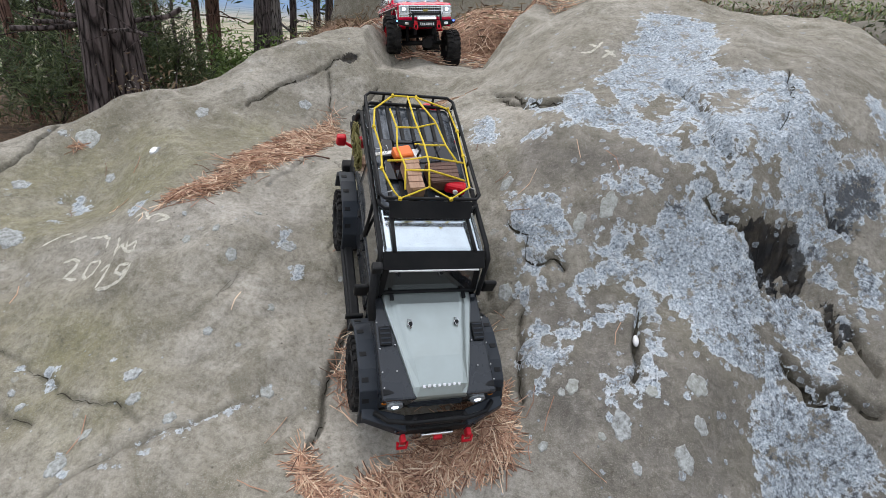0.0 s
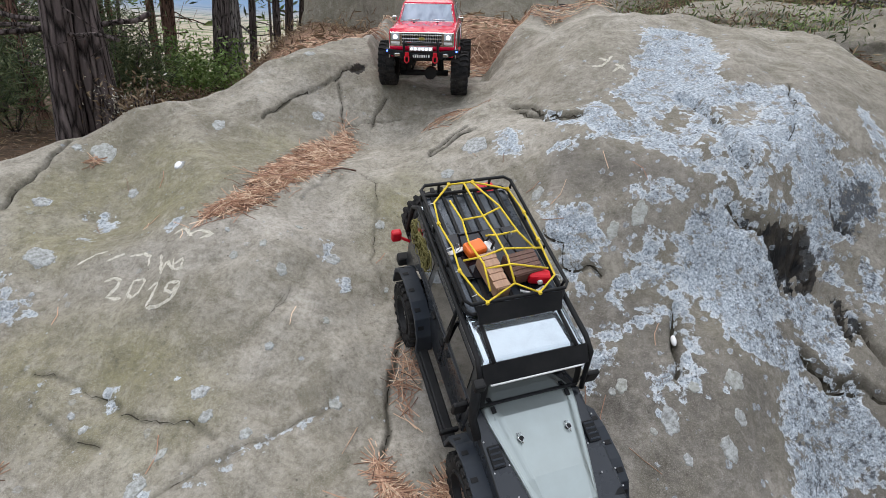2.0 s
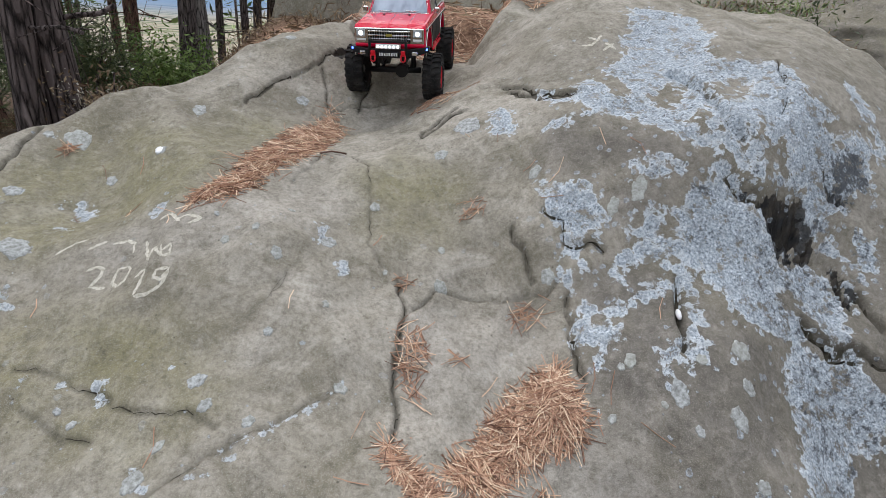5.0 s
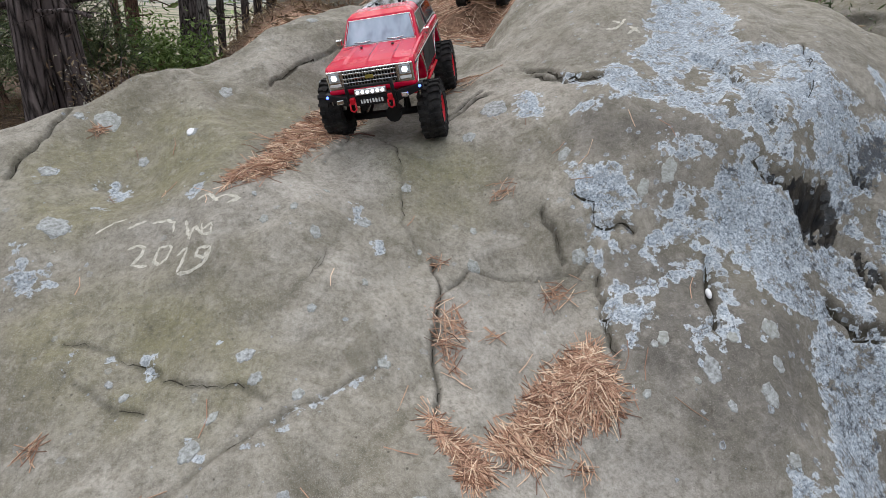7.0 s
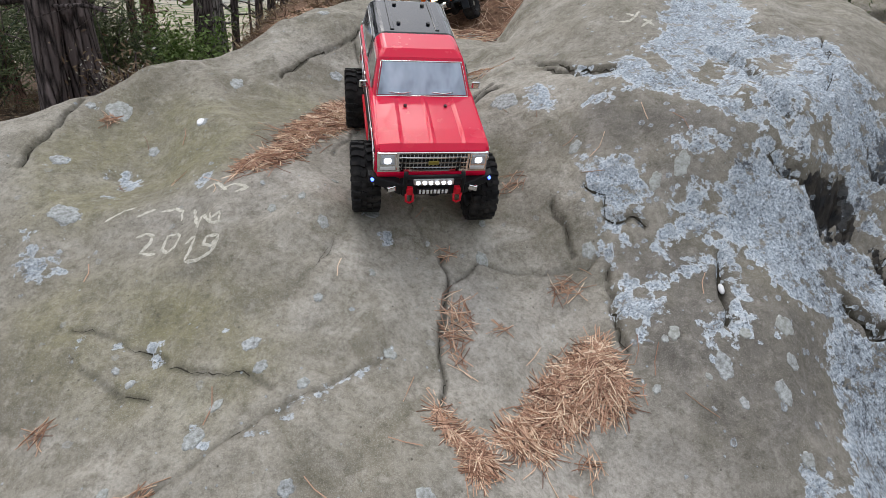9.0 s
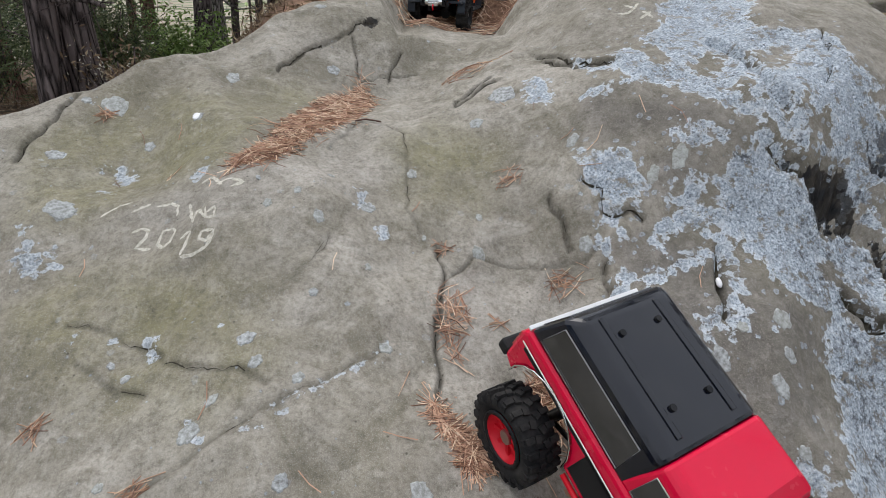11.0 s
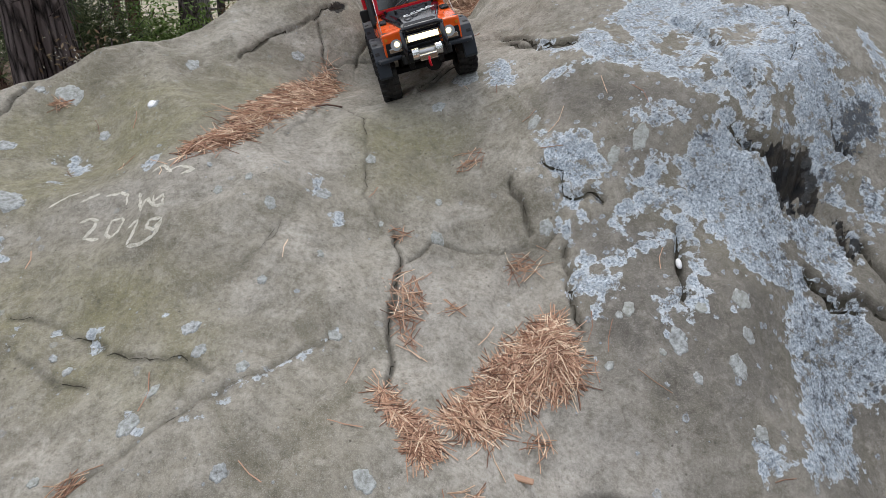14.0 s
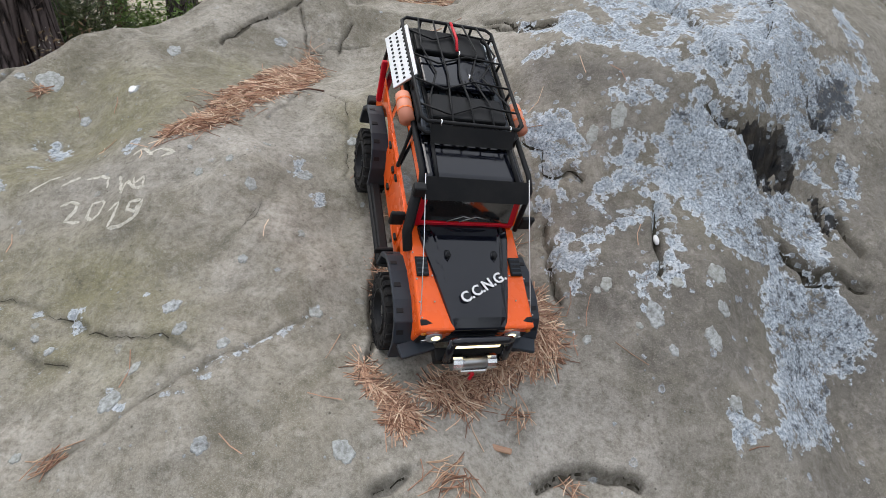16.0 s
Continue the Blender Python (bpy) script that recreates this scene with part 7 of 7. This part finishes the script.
boulder(0.95, 6.1, 0.40, 2.15, 1.5, 1.55, 3.0, "large grey sandstone block behind the needle ledge")
boulder(3.6, 5.2, 1.10, 1.7, 0.8, 0.24, 8.0, "low grey sandstone ledge under the pines")
boulder(2.9, 2.9, 0.90, 1.0, 0.7, 0.30, 12.0, "low mossy sandstone ledge beside the rock")
boulder(2.1, 3.6, 0.86, 0.8, 0.5, 0.22, 23.0, "low mossy sandstone ledge beside the rock")
boulder(4.0, 3.9, 1.00, 1.3, 0.8, 0.34, 17.0, "low mossy sandstone ledge beside the rock")
# fallen branches on the bank
for _pts in ([(2.35, 3.75, 1.00), (2.75, 4.0, 1.08), (3.1, 4.15, 1.14), (3.4, 4.3, 1.20)], [(2.45, 2.95, 1.02), (2.75, 3.1, 1.10), (3.05, 3.2, 1.06)]):
    _bm = tube(_pts, 0.022, 7)
    for _k in range(7):
        _p = Vector(_pts[1]) + (Vector(_pts[-1]) - Vector(_pts[1])) * random.random()
        tube([_p, _p + Vector((random.gauss(0, 0.15), random.gauss(0, 0.1), random.uniform(0, 0.2))), _p + Vector((random.gauss(0, 0.3), random.gauss(0, 0.15), random.uniform(0.05, 0.3)))], 0.007, 5, _bm)
    tagged(part("fallen_branch", _bm, BARKS[2]), "bare grey fallen branch on the bank", "branch")


# litter on the forest floor: dry leaves, needles and low tufts
_rng = np.random.default_rng(21)
_n = 16000
_lx, _ly = _rng.uniform(-6.5, 4.5, _n), 1.4 + 8.5 * _rng.random(_n) ** 1.3
_lz = ground_form(_lx, _ly) + 0.01 + 0.03 * _rng.random(_n)
tagged(foliage_mesh("leaf_litter", np.stack([_lx, _ly, _lz], -1), _rng.uniform(0.012, 0.045, _n), _rng, M["dry_leaf"], 0.25, 0.16), "dry brown leaves and needles on the ground", "litter", kind="stuff")
_n = 7000
_k = _rng.normal(0, 1, (_n, 3)) * np.array([0.16, 0.16, 0.05]) + np.stack([_rng.uniform(-5.5, 4.0, 90), _rng.uniform(3.0, 9.0, 90), np.zeros(90)], -1)[_rng.integers(0, 90, _n)]
_k[:, 2] = ground_form(_k[:, 0], _k[:, 1]) + np.abs(_k[:, 2]) * 1.6
tagged(foliage_mesh("low_heather", _k, _rng.uniform(0.02, 0.05, _n), _rng, M["dry_leaf"], 1.6, 0.12), "low tufts of brown heather", "heather", kind="stuff")


# the bank behind the crown: fine litter, heather and grass
_n = 60000
_lx, _ly = 0.8 + 5.0 * _rng.random(_n) ** 1.3, 2.0 + 4.0 * _rng.random(_n) ** 1.5
_lz = ground_form(_lx, _ly) + 0.004 + 0.02 * _rng.random(_n)
tagged(foliage_mesh("leaf_litter", np.stack([_lx, _ly, _lz], -1), _rng.uniform(0.004, 0.013, _n), _rng, M["dry_leaf"], 0.35, 0.30), "fine dry litter on the bank behind the rock", "litter", kind="stuff")
for _count, _spread, _mt, _lb in ((16000, 120, M["dry_leaf"], "low brown heather tufts on the bank"), (16000, 110, M["pine_leaf"], "dark green bilberry tufts on the bank"), (8000, 80, M["bush_leaf"], "small tufts of green grass on the bank")):
    _c = np.stack([_rng.uniform(1.0, 6.5, _spread), _rng.uniform(2.5, 7.0, _spread), np.zeros(_spread)], -1)
    _k = _rng.normal(0, 1, (_count, 3)) * np.array([0.13, 0.13, 0.06]) + _c[_rng.integers(0, _spread, _count)]
    _k[:, 2] = ground_form(_k[:, 0], _k[:, 1]) + np.abs(_k[:, 2]) * 1.8
    tagged(foliage_mesh("low_heather", _k, _rng.uniform(0.008, 0.024, _count), _rng, _mt, 1.2, 0.24), _lb, "heather", kind="stuff")


# ---- motion: seconds, place of the truck's middle on the ground, heading, nose-down pitch, roll ----
GREY = [
    (0.0, -0.044, 0.901, 0.486, -75.7, 30.2, -3.0), (0.5, -0.030, 0.857, 0.465, -74.6, 29.8, -1.5), (1.0, -0.017, 0.820, 0.447, -74.2, 29.4, 0.4),
    (1.5, -0.002, 0.775, 0.431, -73.8, 27.1, 2.9), (2.0, 0.018, 0.735, 0.409, -73.2, 24.6, 5.6), (2.5, 0.046, 0.679, 0.379, -70.9, 21.6, 8.8),
    (3.0, 0.077, 0.612, 0.335, -68.4, 21.2, 8.4), (3.5, 0.103, 0.547, 0.298, -63.8, 23.9, 10.7), (4.0, 0.125, 0.440, 0.251, -65.3, 30.9, 5.5),
    (4.5, 0.170, 0.326, 0.170, -72.0, 32.1, -4.0), (5.5, 0.23, 0.08, 0.02, -72.0, 32.0, 0.0), (6.5, 0.30, -0.16, -0.12, -72.0, 31.0, 0.0), (8.0, 0.10, -0.62, -0.40, -105.0, 28.0, 0.0), (16.0, 0.10, -0.62, -0.40, -105.0, 28.0, 0.0),
]
RED = [
    (0.0, -0.106, 2.343, 0.799, -76.0, -4.5, 4.2), (1.0, -0.106, 2.340, 0.800, -76.5, -4.3, 3.5), (1.5, -0.029, 2.158, 0.812, -98.7, -1.7, 2.6),
    (2.0, -0.045, 1.944, 0.791, -98.0, 3.9, 3.5), (2.5, -0.045, 1.944, 0.791, -97.7, 3.7, 3.5), (3.0, -0.052, 1.932, 0.790, -99.7, 4.4, 3.7),
    (3.5, -0.056, 1.930, 0.790, -100.0, 4.8, 3.5), (4.0, -0.064, 1.900, 0.785, -102.4, 7.9, 1.5), (4.5, -0.064, 1.898, 0.785, -103.2, 7.8, 1.5),
    (6.8, -0.177, 1.441, 0.665, -102.5, 8.4, 12.8), (7.0, -0.173, 1.446, 0.669, -102.2, 8.4, 12.7), (7.5, -0.188, 1.385, 0.655, -95.6, 9.0, 10.9),
    (8.0, -0.190, 1.367, 0.648, -94.3, 8.7, 10.5), (8.5, -0.199, 1.288, 0.631, -90.8, 12.3, 8.6), (9.0, -0.190, 1.164, 0.605, -84.9, 19.2, 2.2),
    (9.2, -0.190, 1.155, 0.603, -84.0, 19.7, 2.1), (10.2, -0.06, 0.78, 0.44, -72.0, 26.0, 3.0), (11.3, 0.131, 0.396, 0.226, -63.1, 30.4, 5.2),
    (11.5, 0.143, 0.374, 0.208, -63.9, 32.4, 5.3), (12.0, 0.202, 0.315, 0.157, -67.7, 32.6, 1.7), (13.0, 0.30, 0.10, 0.02, -68.0, 32.0, 0.0),
    (14.0, 0.44, -0.24, -0.20, -68.0, 32.0, 0.0), (14.6, 0.62, -0.62, -0.42, -68.0, 30.0, 0.0), (16.0, 0.62, -0.62, -0.42, -68.0, 30.0, 0.0),
]
ORANGE = [
    (0.0, 1.0, 4.0, 0.86, -135.0, 0.0, 0.0), (5.0, 1.0, 4.0, 0.86, -135.0, 0.0, 0.0), (7.0, 0.33, 2.78, 0.957, -118, 3.5, 2.4), (7.5, 0.29, 2.76, 0.95, -117, 5.6, 5.5), (8.0, 0.25, 2.74, 0.94, -116, 8.8, 8.3), (8.5, 0.22, 2.72, 0.927, -115, 11.5, 10.6), (9.0, 0.13, 2.7, 0.887, -113, 15.7, 19.9), (9.2, 0.12, 2.69, 0.88, -113, 16.9, 19.7),
    (11.5, 0.02, 2.38, 0.808, -109.0, 2.0, 0.0), (12.5, -0.061, 2.067, 0.798, -95.6, 3.3, 4.1), (13.0, -0.020, 1.880, 0.785, -88.5, 5.8, 8.9), (13.5, -0.010, 1.632, 0.767, -91.4, 7.0, 17.4),
    (14.0, -0.051, 1.485, 0.707, -86.6, 2.6, 17.1), (14.5, -0.075, 1.295, 0.666, -82.7, 12.0, 2.9), (15.0, -0.074, 1.144, 0.617, -88.7, 25.4, 3.1),
    (15.5, -0.072, 0.986, 0.537, -93.6, 27.3, -10.2), (16.0, -0.050, 0.846, 0.466, -85.0, 29.4, -7.4),
]
GREY_LIFT, RED_LIFT, ORANGE_LIFT = -0.008, -0.002, -0.004


def truck_pose(x, y, z, heading, pitch, roll):
    return pose(x, y, z, 0, 0, heading) @ pose(0, 0, 0, 0, pitch, 0) @ pose(0, 0, 0, roll, 0, 0)


def glide(rows, t):
    """Place at t on a smooth line that never overshoots its rows."""
    times = [r[0] for r in rows]
    i = min(max(int(np.searchsorted(times, t, "right")) - 1, 0), len(rows) - 2)
    h = times[i + 1] - times[i]
    u = (t - times[i]) / h
    out = []
    for c in range(1, 7):
        def slope(k):
            if k <= 0 or k >= len(rows) - 1:
                return 0.0
            a = (rows[k][c] - rows[k - 1][c]) / (times[k] - times[k - 1])
            b = (rows[k + 1][c] - rows[k][c]) / (times[k + 1] - times[k])
            return 0.0 if a * b <= 0 else 2 * a * b / (a + b)
        p, q, m0, m1 = rows[i][c], rows[i + 1][c], slope(i) * h, slope(i + 1) * h
        out.append(p * (2 * u ** 3 - 3 * u * u + 1) + m0 * (u ** 3 - 2 * u * u + u) + q * (3 * u * u - 2 * u ** 3) + m1 * (u ** 3 - u * u))
    return out


def floor_h(x, y):
    return np.maximum(rock_h(x, y), ground_form(x, y))


def motions():
    """Trucks crawl down the rock; each wheel rolls and moves up and down with the stone under it."""
    arc = np.radians(np.arange(-70, 71, 10))
    for truck, wheels, rows, lift in ((grey_truck, GREY_WHEELS, GREY, GREY_LIFT), (red_truck, RED_WHEELS, RED, RED_LIFT), (orange_truck, ORANGE_WHEELS, ORANGE, ORANGE_LIFT)):
        times = [k / 10 for k in range(161)]
        poses = [truck_pose(*glide(rows, t)) @ pose(0, 0, lift) for t in times]
        walk(truck, list(zip(times, poses)))
        for hub, wx, wy, r in wheels:
            keyed, spin, before = [], 0.0, None
            for t, m in zip(times, poses):
                dz = 0.0
                for _ in range(3):
                    pts = [m @ Vector((wx + r * math.sin(a), wy, r + dz - r * math.cos(a))) for a in arc]
                    gap = min(p.z - float(floor_h(p.x, p.y)) for p in pts)
                    dz = min(max(dz - gap * 0.9 - 0.001, -0.038), 0.030)
                at = m @ Vector((wx, wy, r))
                if before is not None:
                    spin += (at - before).dot(m.to_3x3() @ Vector((1, 0, 0))) / r
                before = at
                keyed.append((t, pose(wx, wy, r + dz, 0, math.degrees(spin), 0)))
            walk(hub, keyed)


motions()
